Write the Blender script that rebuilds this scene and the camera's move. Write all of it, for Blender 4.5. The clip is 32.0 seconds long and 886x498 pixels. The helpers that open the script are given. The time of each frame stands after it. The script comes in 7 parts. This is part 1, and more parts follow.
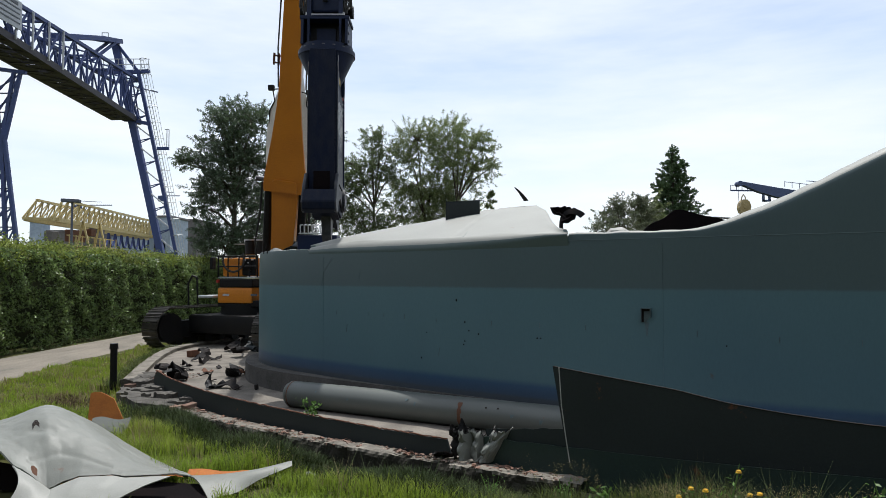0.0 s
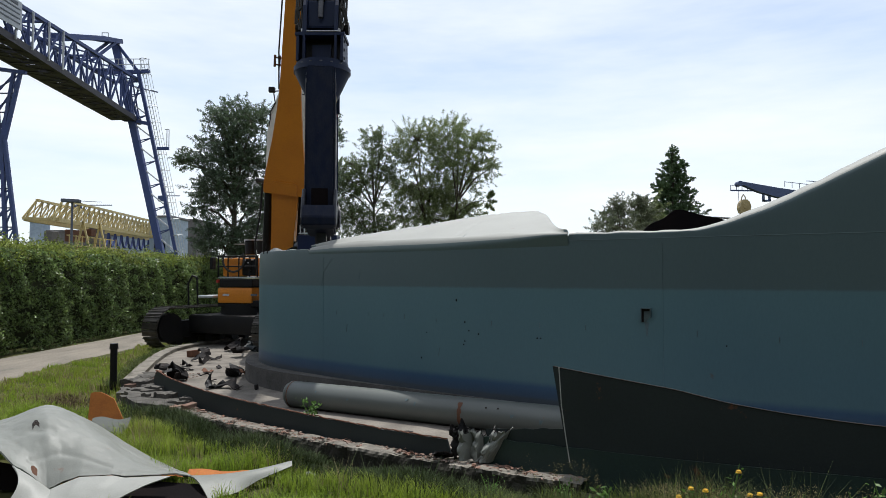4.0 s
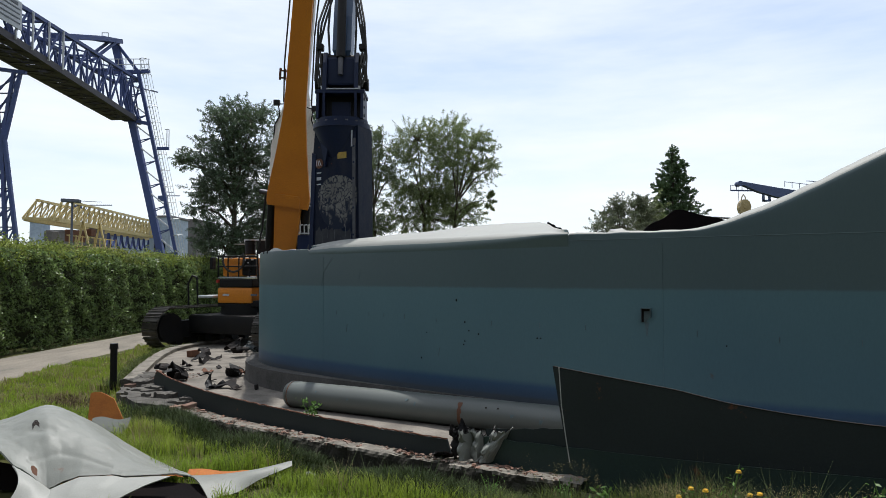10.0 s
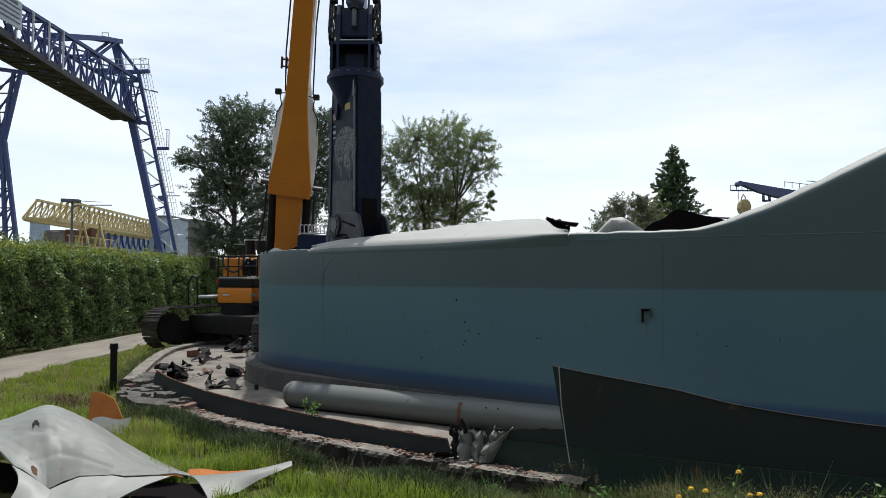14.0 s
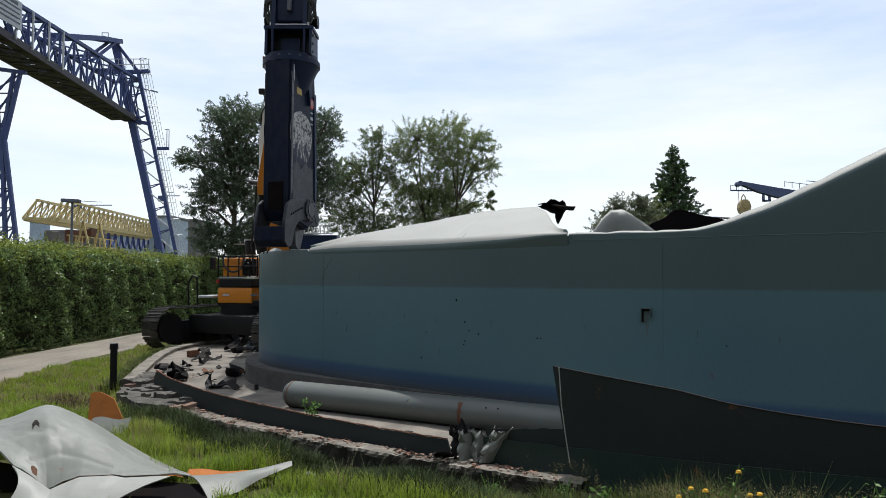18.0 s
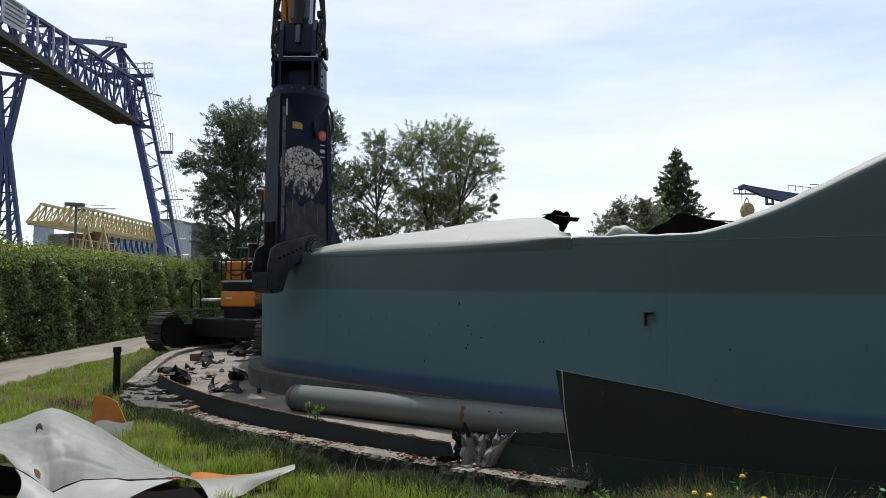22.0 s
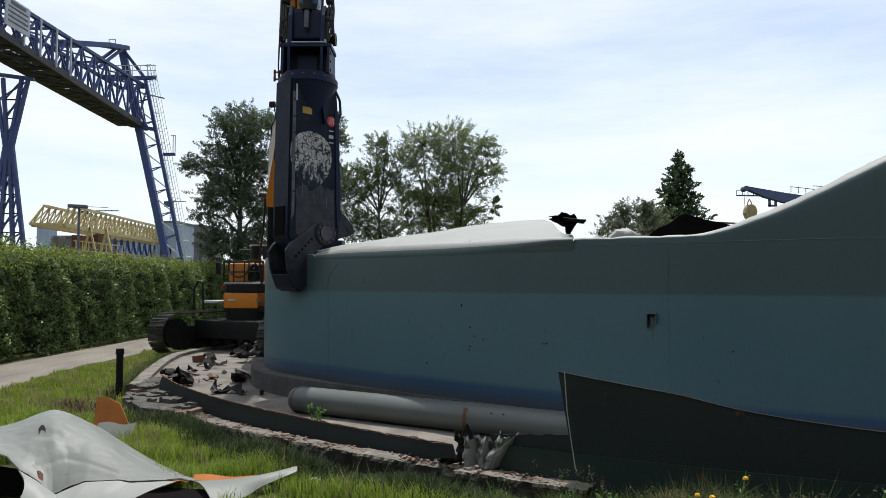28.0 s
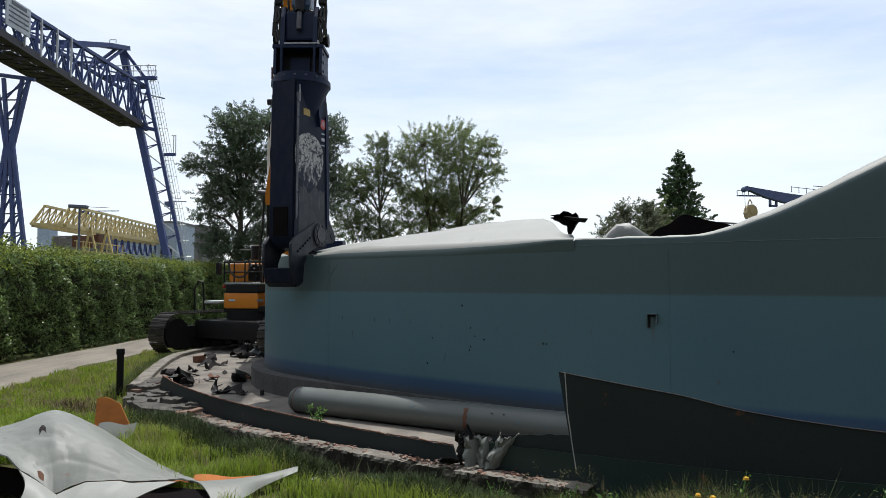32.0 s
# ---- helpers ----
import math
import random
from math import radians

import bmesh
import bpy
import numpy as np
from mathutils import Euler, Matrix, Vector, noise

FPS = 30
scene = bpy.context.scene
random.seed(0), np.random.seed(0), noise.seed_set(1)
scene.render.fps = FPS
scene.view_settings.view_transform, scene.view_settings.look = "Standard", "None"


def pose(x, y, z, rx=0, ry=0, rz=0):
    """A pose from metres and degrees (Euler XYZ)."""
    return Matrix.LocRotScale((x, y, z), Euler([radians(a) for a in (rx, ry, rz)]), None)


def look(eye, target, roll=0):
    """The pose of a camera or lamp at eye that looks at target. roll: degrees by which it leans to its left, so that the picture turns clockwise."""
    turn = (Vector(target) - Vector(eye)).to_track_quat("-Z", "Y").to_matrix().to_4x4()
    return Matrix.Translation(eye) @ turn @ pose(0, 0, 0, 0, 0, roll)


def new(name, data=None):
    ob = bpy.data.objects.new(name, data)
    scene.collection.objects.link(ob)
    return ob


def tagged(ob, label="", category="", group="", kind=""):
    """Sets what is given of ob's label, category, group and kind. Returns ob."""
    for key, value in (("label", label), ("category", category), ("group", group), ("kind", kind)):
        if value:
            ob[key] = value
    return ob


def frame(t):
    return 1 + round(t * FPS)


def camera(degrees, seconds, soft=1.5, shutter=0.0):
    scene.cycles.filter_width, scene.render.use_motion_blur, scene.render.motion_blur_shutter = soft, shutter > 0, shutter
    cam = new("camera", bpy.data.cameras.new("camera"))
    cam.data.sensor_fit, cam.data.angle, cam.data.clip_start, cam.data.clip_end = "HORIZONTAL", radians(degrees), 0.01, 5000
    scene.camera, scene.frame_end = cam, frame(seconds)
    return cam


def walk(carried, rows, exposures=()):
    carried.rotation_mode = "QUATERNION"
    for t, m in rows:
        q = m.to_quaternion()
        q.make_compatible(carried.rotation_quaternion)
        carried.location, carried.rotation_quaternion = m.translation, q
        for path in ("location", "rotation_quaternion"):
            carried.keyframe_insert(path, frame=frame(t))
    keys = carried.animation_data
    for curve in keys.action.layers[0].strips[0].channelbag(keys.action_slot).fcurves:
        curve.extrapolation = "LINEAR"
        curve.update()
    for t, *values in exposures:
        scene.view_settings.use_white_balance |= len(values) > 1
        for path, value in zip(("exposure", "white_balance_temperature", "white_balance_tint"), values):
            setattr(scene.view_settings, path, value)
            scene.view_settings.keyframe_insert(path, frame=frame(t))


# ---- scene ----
# ======== camera ========
cam = camera(65.0, 32.0, soft=0.72)
camera_rows = [
    (0, 92.326, 0.000), (19, 92.326, 0.000), (19.5, 92.396, 0.047), (20, 92.447, 0.061), (20.5, 92.484, 0.107),
    (21, 92.512, 0.144), (21.5, 92.559, 0.177), (22, 92.614, 0.233), (22.5, 92.661, 0.279), (23, 92.689, 0.303),
    (25.5, 92.698, 0.303), (27.5, 92.740, 0.396), (28, 92.759, 0.428), (28.5, 92.768, 0.456), (32, 92.777, 0.465),
]
walk(cam, [(t, pose(0, 0, 2.1, rx, 0, rz)) for t, rx, rz in camera_rows], exposures=[(0, 0.02, 6200, 9.5), (32, 0.02, 6200, 9.5)])

# ======== sky, sun ========
SUN_ELEV, SUN_TURN = 70.5, 2.0          # degrees; turn from +Y towards +X
world = bpy.data.worlds.new("sky_world")
scene.world = world
world.use_nodes = True
wn, wl = world.node_tree.nodes, world.node_tree.links
wn.clear()
sky = wn.new("ShaderNodeTexSky")
sky.sky_type, sky.sun_disc = "NISHITA", False
sky.sun_elevation, sky.sun_rotation = radians(SUN_ELEV), radians(SUN_TURN)
sky.air_density, sky.dust_density, sky.ozone_density = 1.0, 0.6, 1.2
wc = wn.new("ShaderNodeTexCoord")
wm = wn.new("ShaderNodeMapping")
wm.inputs["Scale"].default_value = (1.0, 1.0, 5.0)
wm.inputs["Rotation"].default_value = (radians(7), radians(9), 0)
wz = wn.new("ShaderNodeTexNoise")
wz.inputs["Scale"].default_value, wz.inputs["Detail"].default_value = 1.7, 6.0
wz.inputs["Roughness"].default_value = 0.55
wr = wn.new("ShaderNodeMapRange")
wr.inputs["From Min"].default_value, wr.inputs["From Max"].default_value = 0.36, 0.66
wr.inputs["To Min"].default_value, wr.inputs["To Max"].default_value = 0.42, 0.96
wx = wn.new("ShaderNodeMix")
wx.data_type = "RGBA"
wx.inputs["B"].default_value = (6.75, 6.9, 7.0, 1)          # thin bright high cloud
wb = wn.new("ShaderNodeBackground")
wb.inputs["Strength"].default_value = 0.15
wo = wn.new("ShaderNodeOutputWorld")
wl.new(wc.outputs["Generated"], wm.inputs["Vector"])
wl.new(wm.outputs[0], wz.inputs["Vector"])
wl.new(wz.outputs["Fac"], wr.inputs["Value"])
wl.new(wr.outputs["Result"], wx.inputs["Factor"])
wl.new(sky.outputs[0], wx.inputs["A"])
wl.new(wx.outputs["Result"], wb.inputs["Color"])
wl.new(wb.outputs[0], wo.inputs["Surface"])
sun = new("sun", bpy.data.lights.new("sun", "SUN"))
sun.data.energy, sun.data.angle, sun.data.color = 4.8, radians(0.6), (1.0, 0.955, 0.88)
_e, _a = radians(SUN_ELEV), radians(SUN_TURN)
sun.matrix_world = look((60 * math.sin(_a) * math.cos(_e), 60 * math.cos(_a) * math.cos(_e), 60 * math.sin(_e)), (0, 0, 0))


# ======== materials ========
def surface(name, col, col2=None, scale=3.0, fine=60.0, rough=0.6, metal=0.0, bump=0.25, amount=0.6, rust=0.0, rust_scale=2.5, vary=0.0, spec=0.5, stretch=(1, 1, 1), through_light=0.0, grain=0.35):
    """Painted, rusty, mineral or leafy surface: broad patches, fine grain, relief, and rust spots where wanted."""
    m = bpy.data.materials.new(name)
    m.use_nodes = True
    n, l = m.node_tree.nodes, m.node_tree.links
    b = n["Principled BSDF"]
    col2 = col2 or tuple(c * 0.7 for c in col)
    tc = n.new("ShaderNodeTexCoord")
    mp = n.new("ShaderNodeMapping")
    mp.inputs["Scale"].default_value = stretch
    l.new(tc.outputs["Object"], mp.inputs["Vector"])
    n1, n2 = n.new("ShaderNodeTexNoise"), n.new("ShaderNodeTexNoise")
    for nd, s, d in ((n1, scale, 5.0), (n2, fine, 3.0)):
        nd.inputs["Scale"].default_value, nd.inputs["Detail"].default_value = s, d
        l.new(mp.outputs[0], nd.inputs["Vector"])
    mr = n.new("ShaderNodeMapRange")
    mr.inputs["From Min"].default_value, mr.inputs["From Max"].default_value = 0.35, 0.68
    mr.inputs["To Max"].default_value = amount
    l.new(n1.outputs["Fac"], mr.inputs["Value"])
    mx = n.new("ShaderNodeMix")
    mx.data_type = "RGBA"
    mx.inputs["A"].default_value, mx.inputs["B"].default_value = (*col, 1), (*col2, 1)
    l.new(mr.outputs[0], mx.inputs["Factor"])
    g = n.new("ShaderNodeMix")
    g.data_type, g.blend_type = "RGBA", "OVERLAY"
    g.inputs["Factor"].default_value = grain
    l.new(mx.outputs["Result"], g.inputs["A"])
    l.new(n2.outputs["Fac"], g.inputs["B"])
    last = g.outputs["Result"]
    if rust:
        n3 = n.new("ShaderNodeTexNoise")
        n3.inputs["Scale"].default_value, n3.inputs["Detail"].default_value = rust_scale, 9.0
        n3.inputs["Roughness"].default_value = 0.65
        l.new(tc.outputs["Object"], n3.inputs["Vector"])
        r3 = n.new("ShaderNodeMapRange")
        r3.inputs["From Min"].default_value, r3.inputs["From Max"].default_value = 0.72 - 0.3 * rust, 0.80 - 0.3 * rust
        l.new(n3.outputs["Fac"], r3.inputs["Value"])
        x3 = n.new("ShaderNodeMix")
        x3.data_type = "RGBA"
        x3.inputs["B"].default_value = (0.16, 0.055, 0.02, 1)
        l.new(r3.outputs[0], x3.inputs["Factor"])
        l.new(last, x3.inputs["A"])
        last = x3.outputs["Result"]
    if vary:
        oi, gi = n.new("ShaderNodeObjectInfo"), n.new("ShaderNodeNewGeometry")
        ad = n.new("ShaderNodeMath")
        l.new(oi.outputs["Random"], ad.inputs[0])
        l.new(gi.outputs["Random Per Island"], ad.inputs[1])
        fr = n.new("ShaderNodeMath")
        fr.operation = "FRACT"
        l.new(ad.outputs[0], fr.inputs[0])
        vr = n.new("ShaderNodeMapRange")
        vr.inputs["To Min"].default_value, vr.inputs["To Max"].default_value = 1 - vary, 1 + vary
        l.new(fr.outputs[0], vr.inputs["Value"])
        hs = n.new("ShaderNodeHueSaturation")
        l.new(vr.outputs[0], hs.inputs["Value"])
        l.new(last, hs.inputs["Color"])
        last = hs.outputs["Color"]
    l.new(last, b.inputs["Base Color"])
    b.inputs["Roughness"].default_value, b.inputs["Metallic"].default_value = rough, metal
    b.inputs["Specular IOR Level"].default_value = spec
    if bump:
        bp = n.new("ShaderNodeBump")
        bp.inputs["Strength"].default_value, bp.inputs["Distance"].default_value = bump, 0.01
        l.new(n2.outputs["Fac"], bp.inputs["Height"])
        l.new(bp.outputs[0], b.inputs["Normal"])
    if through_light:
        tr = n.new("ShaderNodeBsdfTranslucent")
        ms = n.new("ShaderNodeMixShader")
        ms.inputs[0].default_value = through_light
        l.new(last, tr.inputs["Color"])
        l.new(b.outputs[0], ms.inputs[1])
        l.new(tr.outputs[0], ms.inputs[2])
        l.new(ms.outputs[0], n["Material Output"].inputs["Surface"])
    return m


def tank_paint():
    """Three painted bands by height: blue foot, pale blue-grey middle, grey-green top; streaks and dirt."""
    m = surface("tank_paint", (0.112, 0.141, 0.150), (0.094, 0.121, 0.134), 0.7, 45, rough=0.42, bump=0.02, rust=0.03, rust_scale=5, stretch=(1, 1, 0.35), grain=0.08)
    n, l = m.node_tree.nodes, m.node_tree.links
    b = n["Principled BSDF"]
    src = b.inputs["Base Color"].links[0].from_socket
    tc = n.new("ShaderNodeTexCoord")
    sp = n.new("ShaderNodeSeparateXYZ")
    l.new(tc.outputs["Object"], sp.inputs[0])
    wob = n.new("ShaderNodeTexNoise")
    wob.inputs["Scale"].default_value = 9.0
    l.new(tc.outputs["Object"], wob.inputs["Vector"])
    ad = n.new("ShaderNodeMath")
    ad.operation = "MULTIPLY_ADD"
    ad.inputs[1].default_value = 0.02
    l.new(wob.outputs["Fac"], ad.inputs[0])
    l.new(sp.outputs["Z"], ad.inputs[2])
    rp = n.new("ShaderNodeMapRange")
    rp.inputs["From Min"].default_value, rp.inputs["From Max"].default_value = 0.0, 4.0
    l.new(ad.outputs[0], rp.inputs["Value"])
    cr = n.new("ShaderNodeValToRGB")
    cr.color_ramp.elements[0].position, cr.color_ramp.elements[0].color = 0.018, (0.50, 0.48, 0.55, 1)
    cr.color_ramp.elements[1].position, cr.color_ramp.elements[1].color = 0.025, (0.40, 0.52, 0.80, 1)
    for pos, c in ((0.058, (0.30, 0.57, 1.0, 1)), (0.076, (0.66, 1.02, 1.15, 1)), (0.3855, (0.68, 1.04, 1.13, 1)), (0.3875, (0.56, 0.69, 0.69, 1))):
        e = cr.color_ramp.elements.new(pos)
        e.color = c
    l.new(rp.outputs[0], cr.inputs["Fac"])
    mu = n.new("ShaderNodeMix")
    mu.data_type, mu.blend_type = "RGBA", "MULTIPLY"
    mu.inputs["Factor"].default_value = 1.0
    l.new(src, mu.inputs["A"])
    l.new(cr.outputs["Color"], mu.inputs["B"])
    l.new(mu.outputs["Result"], b.inputs["Base Color"])
    return m


M = {}
M["tank"] = tank_paint()
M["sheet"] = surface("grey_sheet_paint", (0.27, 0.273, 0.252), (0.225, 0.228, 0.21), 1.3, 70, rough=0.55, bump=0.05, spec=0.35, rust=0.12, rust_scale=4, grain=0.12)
M["sheet_white"] = surface("pale_sheet_paint", (0.34, 0.34, 0.325), (0.27, 0.27, 0.255), 1.5, 60, rough=0.5, bump=0.06, rust=0.15, rust_scale=3, grain=0.15)
M["bund"] = surface("dark_green_paint", (0.0185, 0.0245, 0.0255), (0.013, 0.018, 0.019), 1.1, 50, rough=0.6, bump=0.08, rust=0.2, rust_scale=3, spec=0.3, grain=0.2)
M["bund_foot"] = surface("teal_paint", (0.013, 0.028, 0.026), (0.010, 0.022, 0.021), 1.1, 50, rough=0.5, bump=0.08, rust=0.16)
M["pipe"] = surface("pipe_paint", (0.100, 0.110, 0.102), (0.074, 0.082, 0.075), 1.2, 60, rough=0.42, bump=0.03, rust=0.1, rust_scale=5, grain=0.1)
M["rust"] = surface("rusty_steel", (0.115, 0.046, 0.022), (0.06, 0.026, 0.015), 4, 60, rough=0.85, bump=0.3)
M["orange_rust"] = surface("orange_primer", (0.52, 0.175, 0.035), (0.34, 0.10, 0.026), 5, 60, rough=0.8, bump=0.2)
M["black_inner"] = surface("near_black_steel_and_shade", (0.007, 0.006, 0.0065), (0.012, 0.008, 0.008), 3, 50, rough=0.95, bump=0.2, spec=0.05)
M["scrap"] = surface("dark_scrap", (0.011, 0.011, 0.012), (0.030, 0.020, 0.016), 5, 60, rough=0.8, bump=0.25, spec=0.2)
M["concrete"] = surface("weathered_concrete", (0.20, 0.18, 0.155), (0.055, 0.05, 0.045), 2.1, 30, rough=0.95, bump=0.6, spec=0.2)
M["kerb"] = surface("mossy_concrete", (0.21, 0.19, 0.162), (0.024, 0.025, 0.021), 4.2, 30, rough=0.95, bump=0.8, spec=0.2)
M["moss_shade"] = surface("moss_and_shaded_face", (0.028, 0.027, 0.022), (0.055, 0.05, 0.042), 6.0, 35, rough=1.0, bump=1.0, spec=0.1)
M["weed_shade"] = surface("dark_weeds_with_shade", (0.032, 0.050, 0.016), (0.055, 0.07, 0.025), 2.0, 30, rough=0.7, bump=0, vary=0.5, spec=0.2, through_light=0.25)
M["plinth"] = surface("dark_concrete", (0.105, 0.10, 0.095), (0.036, 0.036, 0.034), 2.6, 30, rough=0.95, bump=0.6, spec=0.2)
M["rubble"] = surface("broken_brick", (0.17, 0.092, 0.066), (0.23, 0.215, 0.19), 4, 40, rough=0.95, bump=0.6, vary=0.35, spec=0.2)
M["road"] = surface("dusty_road", (0.205, 0.182, 0.15), (0.085, 0.08, 0.072), 1.4, 30, rough=0.95, bump=0.6, spec=0.2, stretch=(1.6, 0.35, 1))
M["soil"] = surface("grassy_soil", (0.05, 0.06, 0.018), (0.075, 0.06, 0.032), 1.3, 20, rough=1.0, bump=0.9, spec=0.1)
M["blade"] = surface("grass_blades", (0.185, 0.275, 0.024), (0.27, 0.30, 0.05), 0.7, 30, rough=0.6, bump=0, vary=0.4, spec=0.3, through_light=0.45)
M["olive"] = surface("olive_grass", (0.075, 0.105, 0.028), (0.115, 0.12, 0.05), 0.9, 30, rough=0.7, bump=0, vary=0.5, spec=0.2, through_light=0.35)
M["straw"] = surface("dry_grass", (0.27, 0.23, 0.12), (0.19, 0.175, 0.075), 2, 30, rough=0.8, bump=0, vary=0.3, spec=0.2, through_light=0.3)
M["leaf"] = surface("tree_leaves", (0.115, 0.155, 0.062), (0.145, 0.185, 0.072), 0.5, 6, rough=0.36, bump=0, vary=0.6, spec=0.6, through_light=0.45)
M["leaf_dark"] = surface("dark_tree_leaves", (0.062, 0.098, 0.050), (0.085, 0.122, 0.060), 0.5, 6, rough=0.33, bump=0, vary=0.6, spec=0.8, through_light=0.36)
M["leaf_pale"] = surface("pale_tree_leaves", (0.185, 0.225, 0.085), (0.135, 0.18, 0.066), 0.5, 6, rough=0.4, bump=0, vary=0.5, spec=0.6, through_light=0.48)
M["leaf_grey"] = surface("grey_green_leaves", (0.125, 0.145, 0.082), (0.09, 0.11, 0.06), 0.5, 6, rough=0.4, bump=0, vary=0.5, spec=0.6, through_light=0.38)
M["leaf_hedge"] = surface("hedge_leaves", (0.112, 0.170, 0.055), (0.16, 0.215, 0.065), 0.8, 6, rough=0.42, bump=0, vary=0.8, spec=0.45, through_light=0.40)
M["leaf_bright"] = surface("bright_yellow_green_leaves", (0.150, 0.200, 0.036), (0.215, 0.225, 0.060), 0.7, 6, rough=0.5, bump=0, vary=0.7, spec=0.3, through_light=0.45)
M["needle"] = surface("conifer_needles", (0.058, 0.100, 0.042), (0.08, 0.125, 0.05), 0.6, 6, rough=0.55, bump=0, vary=0.5, spec=0.35, through_light=0.25)
M["dark_backing"] = surface("dark_brown_green_backing", (0.018, 0.024, 0.010), (0.03, 0.028, 0.016), 3, 20, rough=1.0, bump=0.8, spec=0.1)
M["bark"] = surface("bark", (0.09, 0.075, 0.06), (0.05, 0.042, 0.035), 3, 25, rough=0.95, bump=0.8, spec=0.1, stretch=(1, 1, 0.2))
M["orange"] = surface("orange_machine_paint", (0.56, 0.195, 0.012), (0.44, 0.145, 0.010), 1.2, 40, rough=0.42, bump=0.05)
M["white_paint"] = surface("worn_white_paint", (0.62, 0.58, 0.52), (0.48, 0.43, 0.37), 2, 30, rough=0.5, bump=0.06, rust=0.2, rust_scale=3)
M["blue_steel"] = surface("dark_blue_machine_paint", (0.006, 0.013, 0.043), (0.011, 0.017, 0.038), 2.2, 40, rough=0.5, bump=0.12, spec=0.22)
M["stick_blue"] = surface("blue_machine_paint", (0.030, 0.065, 0.13), (0.025, 0.05, 0.10), 2.0, 40, rough=0.42, bump=0.06)
M["worn_steel"] = surface("scuffed_dark_steel", (0.10, 0.10, 0.11), (0.03, 0.03, 0.035), 3.5, 25, rough=0.5, metal=0.5, bump=0.3)
M["bright_steel"] = surface("ground_steel", (0.42, 0.42, 0.42), (0.16, 0.155, 0.15), 6, 30, rough=0.38, metal=0.8, bump=0.2)
M["black"] = surface("black_machine_paint", (0.007, 0.007, 0.008), (0.012, 0.011, 0.010), 2.5, 40, rough=0.55, bump=0.12, spec=0.22)
M["rubber"] = surface("black_rubber", (0.016, 0.016, 0.016), (0.03, 0.028, 0.026), 5, 60, rough=0.7, bump=0.15)
M["track"] = surface("worn_track_steel", (0.075, 0.068, 0.06), (0.03, 0.028, 0.025), 4, 30, rough=0.5, metal=0.6, bump=0.3)
M["gantry"] = surface("gantry_blue_paint", (0.030, 0.052, 0.17), (0.038, 0.056, 0.14), 0.6, 8, rough=0.6, bump=0.05)
M["gantry_deck"] = surface("gantry_grey_deck", (0.045, 0.043, 0.055), (0.028, 0.026, 0.034), 0.5, 8, rough=0.7, bump=0.05)
M["galv"] = surface("galvanised_steel", (0.46, 0.47, 0.48), (0.36, 0.37, 0.38), 2, 20, rough=0.5, metal=0.4, bump=0.05)
M["yellow"] = surface("pale_yellow_paint", (0.48, 0.38, 0.16), (0.34, 0.27, 0.13), 0.3, 4, rough=0.6, bump=0)
M["blue_net"] = surface("blue_cable_loops", (0.02, 0.035, 0.14), (0.03, 0.045, 0.12), 0.5, 5, rough=0.8, bump=0)
M["cladding"] = surface("pale_blue_cladding", (0.30, 0.36, 0.44), (0.24, 0.29, 0.36), 0.15, 3, rough=0.7, bump=0)
M["cladding_dark"] = surface("grey_brown_cladding", (0.13, 0.12, 0.12), (0.09, 0.08, 0.08), 0.15, 3, rough=0.7, bump=0)
M["distant"] = surface("distant_blue_grey_paint", (0.05, 0.07, 0.15), (0.065, 0.085, 0.16), 0.1, 2, rough=0.8, bump=0)
M["ochre"] = surface("ochre_paint", (0.32, 0.25, 0.12), (0.24, 0.18, 0.08), 0.4, 3, rough=0.7, bump=0)
M["sign_white"] = surface("white_sign_face", (0.42, 0.44, 0.48), (0.34, 0.36, 0.40), 0.5, 6, rough=0.6, bump=0)
M["ink"] = surface("grey_ink", (0.12, 0.13, 0.16), None, 2, 8, rough=0.7, bump=0)
M["red"] = surface("red_plastic", (0.50, 0.035, 0.025), None, 3, 20, rough=0.4, bump=0)
M["warn"] = surface("yellow_sticker", (0.36, 0.24, 0.03), (0.22, 0.15, 0.03), 8, 40, rough=0.5, bump=0)
M["petal"] = surface("yellow_petals", (0.75, 0.48, 0.02), None, 20, 60, rough=0.6, bump=0, vary=0.2, through_light=0.3)
M["weed"] = surface("weed_leaves", (0.10, 0.20, 0.04), (0.14, 0.22, 0.06), 5, 30, rough=0.55, bump=0, vary=0.35, through_light=0.4)
M["lamp_grey"] = surface("grey_lamp_paint", (0.09, 0.10, 0.13), (0.13, 0.14, 0.17), 1, 20, rough=0.6, bump=0)
M["glass"] = surface("dark_cab_glass", (0.01, 0.012, 0.014), None, 3, 20, rough=0.06, bump=0, spec=0.8)


